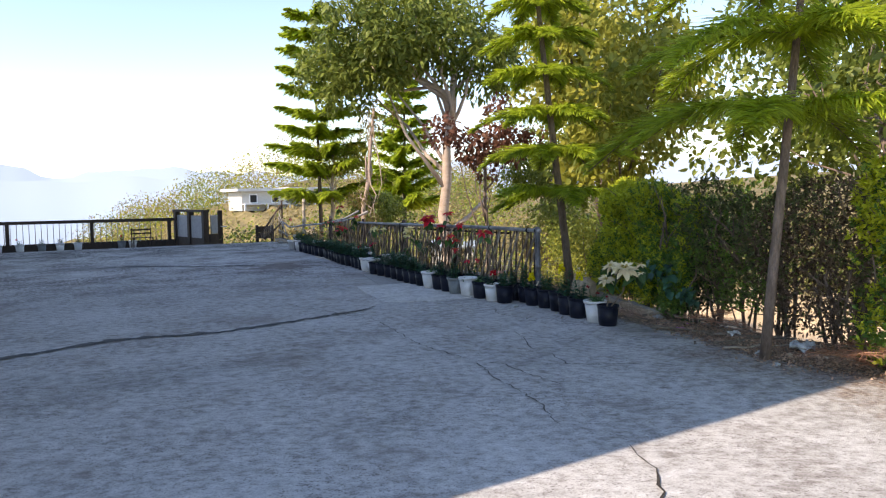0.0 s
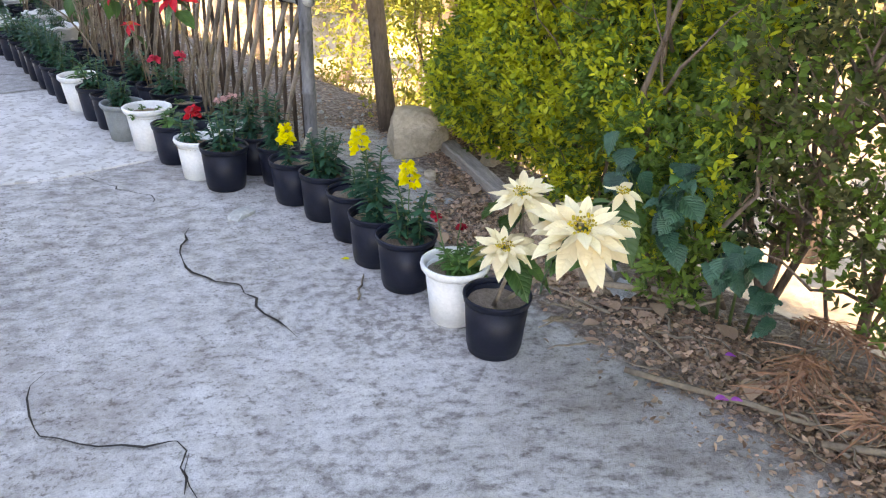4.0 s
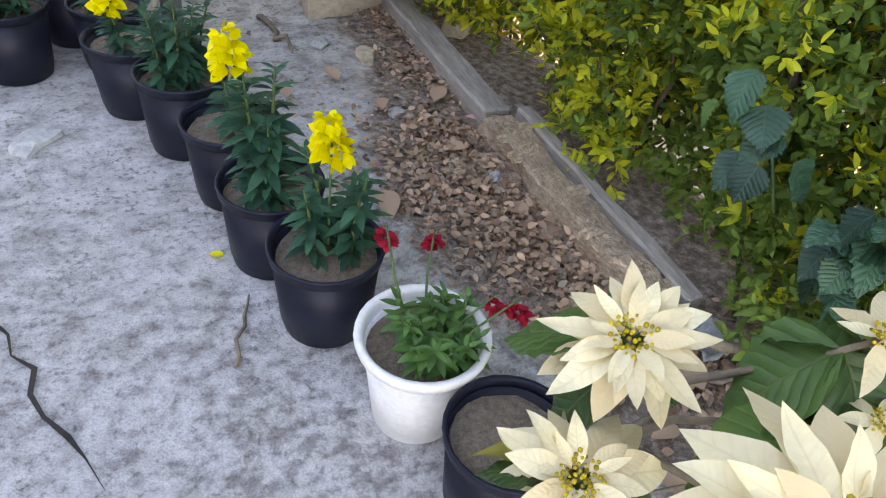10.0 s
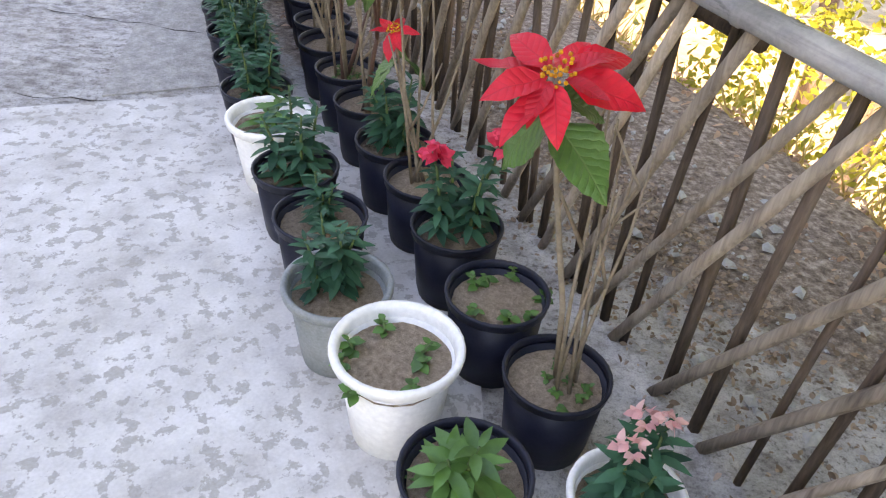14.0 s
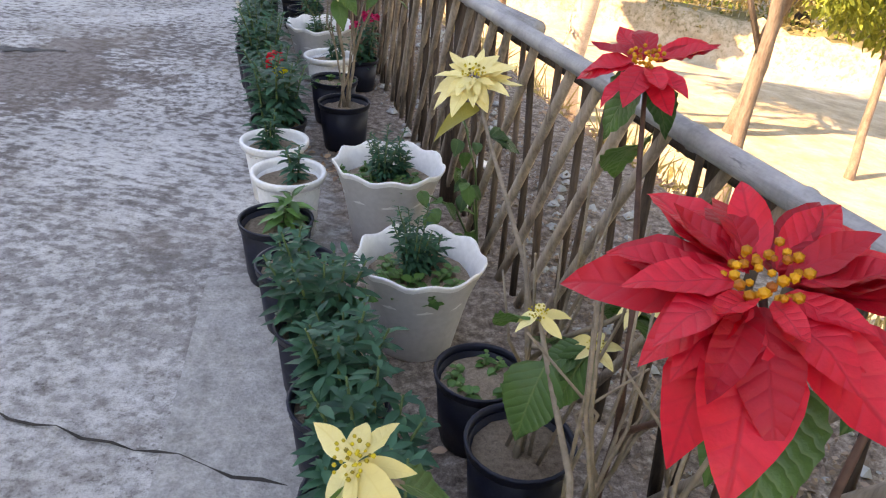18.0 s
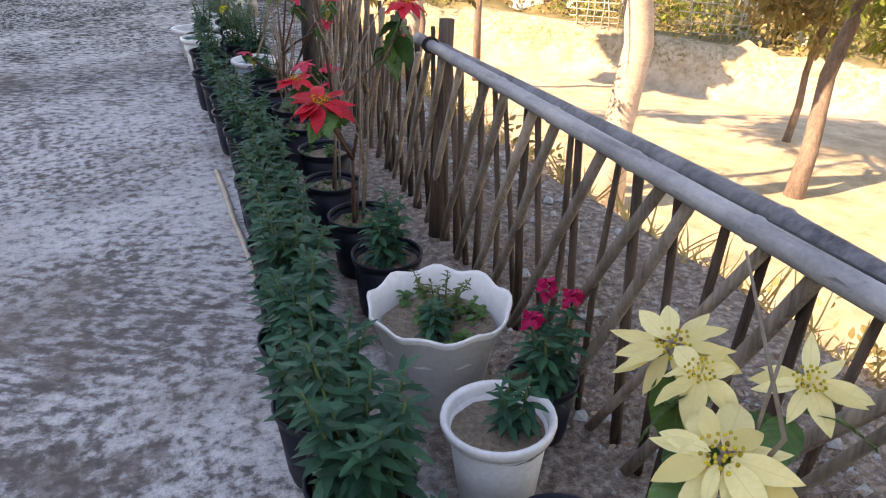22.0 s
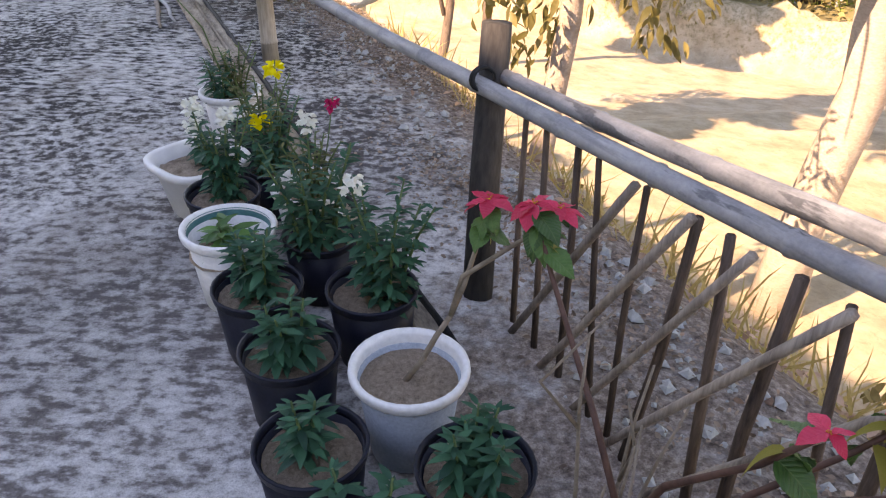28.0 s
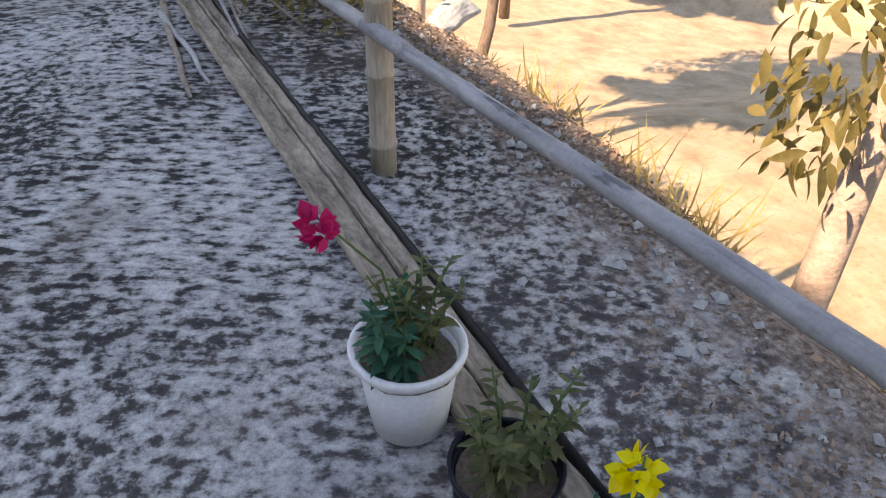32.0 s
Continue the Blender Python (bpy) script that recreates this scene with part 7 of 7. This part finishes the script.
def wrapper(x, y, z, s, seed, mat, label):
    bm = bmesh.new()
    bmesh.ops.create_grid(bm, x_segments=9, y_segments=7, size=0.5)
    for v in bm.verts:
        v.co.z = 0.35 * noise.noise(v.co * 3.3 + Vector((seed, 0, 0))) + 0.18 * noise.noise(v.co * 8 + Vector((0, seed, 0)))
    low = min(v.co.z for v in bm.verts)
    for v in bm.verts:
        v.co.z -= low
    bmesh.ops.solidify(bm, geom=bm.faces[:], thickness=0.012)
    ob = part("wrapper", bm, mat, None, m=pose(x, y, z, 0, 0, seed * 40) @ Matrix.Scale(s, 4))
    tagged(ob, label, "litter", "crumpled wrappers")


wrapper(0.55, -1.95, 0.02, 0.2, 1.0, FILM, "crumpled bluish-white plastic wrapper under the tree")
wrapper(0.75, -0.02, 0.02, 0.12, 2.0, FILM, "crumpled clear wrapper by the timber")
wrapper(0.62, -1.15, 0.03, 0.1, 4.0, WHITE_POT, "crumpled white scrap on the litter")
wrapper(0.85, 0.75, 0.0, 0.05, 5.0, SHEET, "small blue-grey scrap on the litter")
wrapper(0.95, 7.05, 0.02, 0.1, 6.0, WHITE_POT, "small white scrap behind the fence")


def bottle(at, turn):
    """An empty drink bottle lying on its side."""
    ob = thing("plastic_bottle", pose(*at, 0, 90, turn), "empty clear plastic bottle with a white cap lying behind the rock", "bottle")
    rings = [(0.0, 0.012), (0.004, 0.028), (0.03, 0.031), (0.05, 0.028), (0.08, 0.031), (0.1, 0.028), (0.13, 0.031), (0.165, 0.027), (0.19, 0.013), (0.205, 0.012)]
    child("body", as_mesh("body", *tube([(0.002 * math.sin(h * 60), 0, h) for h, r in rings], [r for h, r in rings], 14), FILM), ob)
    child("cap", as_mesh("cap", *tube([(0, 0, 0.2), (0, 0, 0.203), (0, 0, 0.22), (0, 0, 0.222)], [0.013, 0.015, 0.015, 0.011], 14), WHITE_POT), ob, label="white cap")


bottle((1.7, 2.2, 0.06), -75)


# ---- along the far half of the row ----
def square_planter(x, y, turn):
    ob = thing("potted_plant", pose(x, y, 0, 0, 0, turn), "white four-cornered planter with white snapdragon", "potted plant", "flower pots along the terrace")
    rng = random.Random(8)

    def ring(r, z, soft):
        return [((abs(math.cos(a)) ** soft) * math.copysign(r, math.cos(a)), (abs(math.sin(a)) ** soft) * math.copysign(r, math.sin(a)), z) for a in (2 * math.pi * k / 40 for k in range(40))]

    rows = [ring(r, z, 0.62) for r, z in ((0.105, 0), (0.11, 0.005), (0.15, 0.2), (0.175, 0.205), (0.178, 0.23), (0.17, 0.236), (0.152, 0.23), (0.14, 0.16))]
    v = [p for row in rows for p in row]
    f = [(i * 40 + k, i * 40 + (k + 1) % 40, (i + 1) * 40 + (k + 1) % 40, (i + 1) * 40 + k) for i in range(len(rows) - 1) for k in range(40)] + [[39 - k for k in range(40)]]
    child("pot", as_mesh("pot", v, f, WHITE_POT), ob, label="white four-cornered plastic planter")
    sv = [(0, 0, 0.185)] + [(px * 0.86, py * 0.86, 0.18 + rng.uniform(-0.006, 0.006)) for px, py, _ in ring(0.165, 0, 0.62)]
    child("soil", as_mesh("soil", sv, [(0, 1 + k, 1 + (k + 1) % 40) for k in range(40)], SOIL), ob)
    snapdragon(ob, 0.18, "small", rng, ("white", "white"), 0.05, 0.02, 1.1)


square_planter(0.53, 13.55, 20)


def end_pots():
    rng = random.Random(31)
    ob, soil = potted("white", 0.82, 14.14, 0.29, "white plastic pot with dark wilting plants", rng)
    snapdragon(ob, soil, "medium", rng, (), -0.04, 0, 0.9)
    snapdragon(ob, soil, "wilted", rng, (), 0.03, 0.02, 1.0)
    inv = ob.matrix_basis.inverted()
    tip = inv @ Vector((0.56, 13.99, 0.81))
    woody(ob, [Vector((0, 0, soil)), Vector((0, 0, soil)).lerp(tip, 0.5) + Vector((0.03, 0, 0.06)), tip], 0.004, 0.002, GREEN_STEM)
    child("flower", SPIKES["magenta"], ob, Matrix.Translation(tip) @ pose(0, 0, -0.02, 100, 20, 0) @ Matrix.Scale(1.2, 4), "dark magenta flower")


end_pots()

stick((0.21, 10.72, 0.012), (0.155, 9.45, 0.012), 0.016, BAMBOO_PALE, "long pale split cane lying beside the pots", 41, 0.004)



def fence_shoots():
    """Leafy shoots growing at the foot of the fence between the scalloped pots."""
    rng = random.Random(19)
    ob = thing("leafy_shoots", pose(0.62, 6.25, 0), "trailing shoots with heart-shaped green leaves at the fence", "shrub")
    inv = ob.matrix_basis.inverted()
    for tip in SHOOT_TIPS:
        foot, end = inv @ Vector((0.66, 6.3, 0)), inv @ Vector(tip)
        woody(ob, [foot, foot.lerp(end, 0.5) + Vector((0.02, 0.02, 0.06)), end], 0.005, 0.0025, GREEN_STEM)
        for i in range(7):
            at = foot.lerp(end, rng.uniform(0.6, 1.05)) + Vector((rng.uniform(-0.04, 0.04), rng.uniform(-0.04, 0.04), rng.uniform(-0.03, 0.03)))
            big_leaf(ob, at, rng.uniform(0, 360), rng.uniform(-60, 5), rng.uniform(0.05, 0.08), rng)


SHOOT_TIPS = ((0.54, 6.26, 0.36), (0.4, 6.24, 0.32), (0.6, 6.4, 0.5), (0.5, 6.1, 0.2))
fence_shoots()


def gutter():
    """Two halves of a split culm lying side by side as a trough, with a black rotten edge."""
    ob = thing("gutter", pose(1.1, 15.2, 0), "long mud-stained split bamboo trough lying on the concrete", "gutter")
    inv = ob.matrix_basis.inverted()
    a, b = Vector((0.9, 12.3, 0.0)), Vector((1.3, 18.2, 0.02))
    way = (b - a).normalized()
    side = Vector((way.y, -way.x, 0))
    rng = random.Random(3)
    n = 90

    def strip(profile, wander, seed):
        v = []
        for i in range(n + 1):
            p = a.lerp(b, i / n)
            drift = wander * math.sin(i * 0.13 + seed)
            knot = 0.012 if i % 9 == 4 else 0.0
            for s, z in profile:
                inner = 0.012 < z < 0.034
                v.append(inv @ (p + side * (s + drift + rng.uniform(-0.004, 0.004)) + Vector((0, 0, z + knot * inner + rng.uniform(-0.003, 0.003)))))
        k = len(profile)
        return v, [(i * k + q, i * k + q + 1, (i + 1) * k + q + 1, (i + 1) * k + q) for i in range(n) for q in range(k - 1)]

    child("trough", as_mesh("trough", *strip([(-0.105, 0.006), (-0.104, 0.046), (-0.094, 0.05), (-0.082, 0.03), (-0.06, 0.018), (-0.036, 0.02), (-0.02, 0.034), (-0.012, 0.042), (-0.006, 0.006)], 0.004, 1), MUDDY), ob, label="pale mud-stained half of a split culm")
    child("trough", as_mesh("trough", *strip([(0.002, 0.006), (0.004, 0.038), (0.012, 0.042), (0.022, 0.026), (0.038, 0.02), (0.054, 0.028), (0.062, 0.05), (0.066, 0.006)], 0.004, 2), MUDDY), ob, label="pale mud-stained half of a split culm")
    child("edge", as_mesh("edge", *strip([(0.068, 0.006), (0.07, 0.062), (0.08, 0.072), (0.094, 0.046), (0.1, 0.006)], 0.003, 3), BLACK_SHEET), ob, label="black rotten edge of the trough")


gutter()


def bamboo_post():
    ob = thing("bamboo_post", pose(1.34, 15.28, 0), "upright straw-grey bamboo post at the end of the rail", "post")
    child("culm", as_mesh("culm", *culm([(0, 0, -0.05), (-0.01, -0.01, 0.6), (0.0, -0.02, 1.35)], 0.052, 0.048, 0.3, 14, 9), BAMBOO_PALE), ob)


bamboo_post()


def broken_gate():
    """A fallen bamboo gate at the end of the terrace: a panel of canes on a crossed frame."""
    ob = thing("bamboo_gate", pose(1.3, 18.6, 0), "broken bamboo gate of grey canes at the terrace end", "gate")
    rng = random.Random(14)
    for a, b, r in (((-0.55, 0.1, 0.0), (0.25, 0.0, 1.15), 0.035), ((-0.35, -0.05, 0.02), (0.35, 0.0, 0.62), 0.03), ((0.3, 0.05, -0.05), (0.28, 0.0, 1.3), 0.035)):
        child("frame", as_mesh("frame", *tube([a, b], [r, r * 0.85], 9, 0.1, rng), STAKE), ob)
    for i in range(22):
        t = i / 21
        x = -0.42 + 0.7 * t
        top = 0.2 + 0.95 * t
        child("cane", as_mesh("cane", *tube([(x + rng.uniform(-0.02, 0.02), 0.03, 0.02), (x + rng.uniform(-0.03, 0.03), 0.0, top)], [0.009, 0.007], 6), SLAT), ob)
    for i in range(9):
        child("cane", as_mesh("cane", *tube([(0.2 + rng.uniform(-0.1, 0.1), 0, rng.uniform(0.1, 0.9)), (0.1 + rng.uniform(-0.3, 0.2), -2.0 + rng.uniform(-0.5, 0.9), rng.uniform(0.03, 0.3))], [0.012, 0.008], 6), BAMBOO if i % 2 else SLAT), ob)


broken_gate()
stick((1.08, 17.6, 0.03), (0.86, 16.25, 0.02), 0.02, SLAT, "grey split stick on the concrete", 51, 0.01)
stick((1.02, 17.4, 0.03), (0.98, 16.35, 0.02), 0.018, BAMBOO, "grey split stick on the concrete", 52, 0.01)


solo("bamboo_pole", as_mesh("bamboo_pole", *culm([(0.715, 6.9, 0.843), (0.755, 7.3, 0.845), (0.81, 7.66, 0.84), (0.88, 7.95, 0.833), (0.915, 8.32, 0.83), (0.925, 8.7, 0.83), (0.94, 9.6, 0.812)], 0.034, 0.018, 1.6, 12, 12), OLD_BAMBOO), Matrix(), "grey weathered pole resting behind the rail", "pole")


# ---- the end of the terrace ----
def gate_pillar():
    ob = thing("gate_wall", pose(-0.25, 22.6, ground_at(-0.25, 22.6) - 0.05, 0, 0, 0), "low dark wooden gate wall with grey panels at the end of the terrace", "gate")
    along = Vector((-0.65, 2.6, 0))
    turn = math.degrees(math.atan2(along.y, along.x))
    for t in (0.0, 0.5, 1.0):
        part("post", box(0.2, 0.2, 1.85), DARK_WOOD, ob, m=pose(along.x * t, along.y * t, 0.9, 0, 0, turn), smooth=False)
    for t in (0.25, 0.75):
        part("panel", box(1.14, 0.05, 0.85), SHEET, ob, "grey sheet panel", pose(along.x * t, along.y * t, 1.26, 0, 0, turn), False)
        part("board", box(1.16, 0.08, 0.82), DARK_WOOD, ob, "dark wooden board", pose(along.x * t, along.y * t, 0.42, 0, 0, turn), False)
    part("cap", box(2.95, 0.24, 0.09), DARK_WOOD, ob, m=pose(along.x / 2, along.y / 2, 1.86, 0, 0, turn), smooth=False)
    part("post", box(0.16, 0.16, 1.9), DARK_WOOD, ob, m=pose(0.6, 0.3, 0.92), smooth=False)
    part("panel", box(0.3, 0.05, 0.7), SHEET, ob, "grey sheet panel", pose(0.34, 0.12, 1.35, 0, 0, 26), False)
    part("board", box(0.42, 0.07, 0.98), DARK_WOOD, ob, "dark wooden board", pose(0.32, 0.13, 0.5, 0, 0, 26), False)
    bm = bmesh.new()
    bmesh.ops.create_cone(bm, segments=10, radius1=0.02, radius2=0.02, depth=0.22, cap_ends=True)
    part("pipe", bm, WHITE_POT, ob, "white pipe stub", pose(0.72, 0.2, 1.25, 0, 90, 0))


gate_pillar()



def board_screen():
    """A dark board screen on posts just past the end of the terrace."""
    z = ground_at(0.85, 19.5)
    ob = thing("board_screen", pose(0.85, 19.5, z), "low dark weathered board screen at the terrace end", "fence")
    for x in (0.1, 0.62):
        part("post", box(0.09, 0.09, 0.5 - z), DARK_WOOD, ob, m=pose(x, 0.05, (0.5 - z) / 2 - 0.05), smooth=False)
    for k in range(2):
        part("board", box(0.6, 0.03, 0.2), DARK_WOOD, ob, m=pose(0.36, 0, 0.1 - z + 0.21 * k, 0, -0.5 * k, 0), smooth=False)


board_screen()


def far_railing():
    ob = thing("railing", pose(-6.2, 25.2, -0.5), "dark wooden railing with thin bars along the far terrace edge", "railing")
    part("rail", box(11.6, 0.09, 0.12), DARK_WOOD, ob, m=pose(-0.6, 0, 1.08), smooth=False)
    part("kerb", box(11.6, 0.16, 0.28), DARK_WOOD, ob, "dark low kerb wall", pose(-0.6, 0.08, 0.14), False)
    for i in range(5):
        part("post", box(0.13, 0.13, 1.12), DARK_WOOD, ob, m=pose(-6.2 + 2.8 * i, 0, 0.55), smooth=False)
    bar = as_mesh("bar", *tube([(0, 0, 0.25), (0, 0, 1.05)], [0.012, 0.012], 6), WIRE)
    for i in range(56):
        child("bar", bar, ob, pose(-6.3 + 0.2 * i, 0.0, 0))


far_railing()


def far_pots():
    rng = random.Random(41)
    for i, x in enumerate((-10.2, -9.4, -8.6, -7.8, -7.1, -6.4, -5.7, -5.1, -4.5, -3.0, -2.6)):
        ob, soil = potted("white" if i % 3 else "grey", x, 24.8 + rng.uniform(-0.06, 0.06), 0.34, "pale pot with a small plant by the far railing", rng, -0.5)
        snapdragon(ob, soil, "medium", rng, ("red",) if i % 4 == 1 else (), 0, 0, 1.0)


far_pots()


def garden_chair():
    ob = thing("bench", pose(-2.3, 24.3, -0.49, 0, 0, 8), "small dark metal bench by the gate wall", "bench")
    for x in (-0.35, 0.35):
        for y in (-0.16, 0.16):
            part("leg", box(0.035, 0.035, 0.42 if y < 0 else 0.78), DARK_WOOD, ob, m=pose(x, y, 0.21 if y < 0 else 0.39), smooth=False)
    for k in range(4):
        part("slat", box(0.76, 0.07, 0.025), DARK_WOOD, ob, m=pose(0, -0.15 + 0.1 * k, 0.42), smooth=False)
    for k in range(2):
        part("backrest", box(0.76, 0.025, 0.06), DARK_WOOD, ob, m=pose(0, 0.17, 0.58 + 0.14 * k), smooth=False)


garden_chair()


def far_house(at, turn, wide, deep, tall, label, stilts=True):
    """A pale house on the hillside: storeys, windows, a flat roof that overhangs."""
    ob = thing("hill_house", pose(*at, 0, 0, turn), label, "house", "houses on the hillside")
    part("wall", box(wide, deep, tall, 0.0), WALL, ob, m=pose(0, 0, tall / 2), smooth=False)
    part("roof", box(wide + 1.6, deep + 1.4, 0.35, 0.0), WHITE_ROOF, ob, "white flat roof", pose(0, 0, tall + 0.18), False)
    n = int(wide // 2.2)
    for i in range(n):
        x = -wide / 2 + (i + 0.5) * wide / n
        win = part("window", box(1.1, 0.12, 1.2, 0.0), WHITE_POT, ob, m=pose(x, -deep / 2 - 0.02, tall * 0.62), smooth=False)
        part("pane", box(0.85, 0.05, 0.95, 0.0), BLACK_SHEET, win, m=pose(0, -0.06, 0), smooth=False)
    part("balcony", box(wide, 1.2, 0.16, 0.0), WHITE_ROOF, ob, m=pose(0, -deep / 2 - 0.6, tall * 0.34), smooth=False)
    for i in range(n + 1):
        part("column", box(0.2, 0.2, tall * 0.34, 0.0), WHITE_ROOF, ob, m=pose(-wide / 2 + i * wide / n, -deep / 2 - 1.1, tall * 0.17), smooth=False)


far_house((18.5, 93, ground_at(18.5, 93) - 0.3), 8, 6.0, 5, 2.5, "pale house with a white flat roof on the far hillside")
far_house((26.0, 96, ground_at(26, 96) - 0.5), 4, 5.5, 5, 2.3, "second pale house with a white roof on the far hillside")


def cane_lattice(at, turn, wide, tall, seed, label):
    """A rough fence of crossed pale canes."""
    ob = thing("cane_fence", pose(*at, 0, 0, turn), label, "fence", "cane fences beyond the field")
    rng = random.Random(seed)
    up = as_mesh("cane", *tube([(0, 0, -0.1), (0.02, 0.01, 0.55), (0, 0, 1.0)], [0.02, 0.02, 0.016], 6), BAMBOO_PALE)
    n = int(wide / 0.24)
    for i in range(n):
        child("cane", up, ob, pose(-wide / 2 + wide * i / n, 0, 0, 0, rng.uniform(-8, 8), 0) @ Matrix.Diagonal((1, 1, tall * rng.uniform(0.75, 1.1), 1)))
    for k in range(5):
        child("cane", up, ob, pose(-wide / 2, 0.03, tall * (0.12 + 0.19 * k), 0, 90 + rng.uniform(-2, 2), 0) @ Matrix.Diagonal((1, 1, wide, 1)))


def on_bank(az, r=22.3):
    a = radians(az)
    x, y = 0.1 + (r - 1) * math.sin(a), 11.0 + (r - 1) * math.cos(a)
    return x, y, ground_at(x, y)


cane_lattice(on_bank(43, 23.2), -40, 2.6, 1.15, 1, "pale cane lattice fence beyond the sandy field")
cane_lattice(on_bank(51, 24.4), -52, 2.4, 1.7, 2, "tall cane lattice fence beyond the sandy field")


def shack(az, r, label, colour, seed):
    x, y, z = on_bank(az, r)
    ob = thing("shack", pose(x, y, z, 0, 0, -az), label, "shed", "sheds beyond the field")
    part("wall", box(2.4, 1.6, 1.7, 0.0), WALL, ob, m=pose(0, 0, 0.8), smooth=False)
    part("roof", box(2.9, 2.0, 0.08, 0.0), colour, ob, m=pose(0, 0, 1.72, 8, 0, 0), smooth=False)
    part("door", box(0.7, 0.06, 1.4, 0.0), DARK_WOOD, ob, m=pose(0.4, -0.82, 0.7), smooth=False)


shack(36, 27.0, "small pale shed among the bushes beyond the field", BLUE_POT, 1)
shack(54, 27.5, "small pale shed with a white roof beyond the field", WHITE_ROOF, 2)


def tussocks():
    """Dry grass along the foot of the slope."""
    rng = np.random.default_rng(91)
    n = 5200
    y = rng.uniform(1.0, 19.0, n)
    d = np.abs(rng.normal(size=n)) * 0.55 + 0.05
    x = edge_x(y) + d
    clump = np.sin(y * 5.3) + np.sin(y * 2.1 + 1) + np.sin(x * 7)
    keep = clump > -0.1
    x, y = x[keep], y[keep]
    o = np.stack([x, y, land(x, y) - 0.02], 1)
    m = len(x)
    solo("dry_grass", as_mesh("dry_grass", *scatter(STRIP, o, directions(rng, m, 1.6), directions(rng, m), rng.uniform(0.08, 0.34, m), 0.12 * np.ones(m)), GRASS), Matrix(), "dry yellow grass on the slope below the terrace", "grass", kind="stuff")


tussocks()


def gravel():
    """Pebbles and crumbs of concrete behind the fence, too many to count."""
    rng = np.random.default_rng(17)
    n = 1500
    y = rng.uniform(2.6, 17.5, n)
    x = np.where(y > 9.3, edge_x(y) - 0.05 - np.abs(rng.normal(size=n)) * 0.25, rng.uniform(0.75, 1.5, n))
    s = 0.006 + 0.022 * rng.random(n) ** 3
    tv = np.array([(-1, -0.6, 0), (0.7, -1, 0.1), (1, 0.5, 0), (-0.4, 1, 0.1), (-0.5, -0.2, 0.8), (0.4, 0.2, 1.0), (0, 0, -0.5)], float)
    tf = [(0, 1, 4), (1, 5, 4), (1, 2, 5), (2, 3, 5), (3, 4, 5), (3, 0, 4), (1, 0, 6), (2, 1, 6), (3, 2, 6), (0, 3, 6)]
    v, f = scatter((tv, tf), np.stack([x, y, land(x, y) + s * 0.3], 1), np.stack([rng.normal(size=n), rng.normal(size=n), 0.1 * rng.normal(size=n)], 1), np.tile((0.0, 0.0, 1.0), (n, 1)), s, s * rng.uniform(0.7, 1.3, n))
    solo("gravel", as_mesh("gravel", v, f, STONE, False), Matrix(), "grey pebbles and crumbs behind the bamboo fence", "gravel", kind="stuff")


gravel()
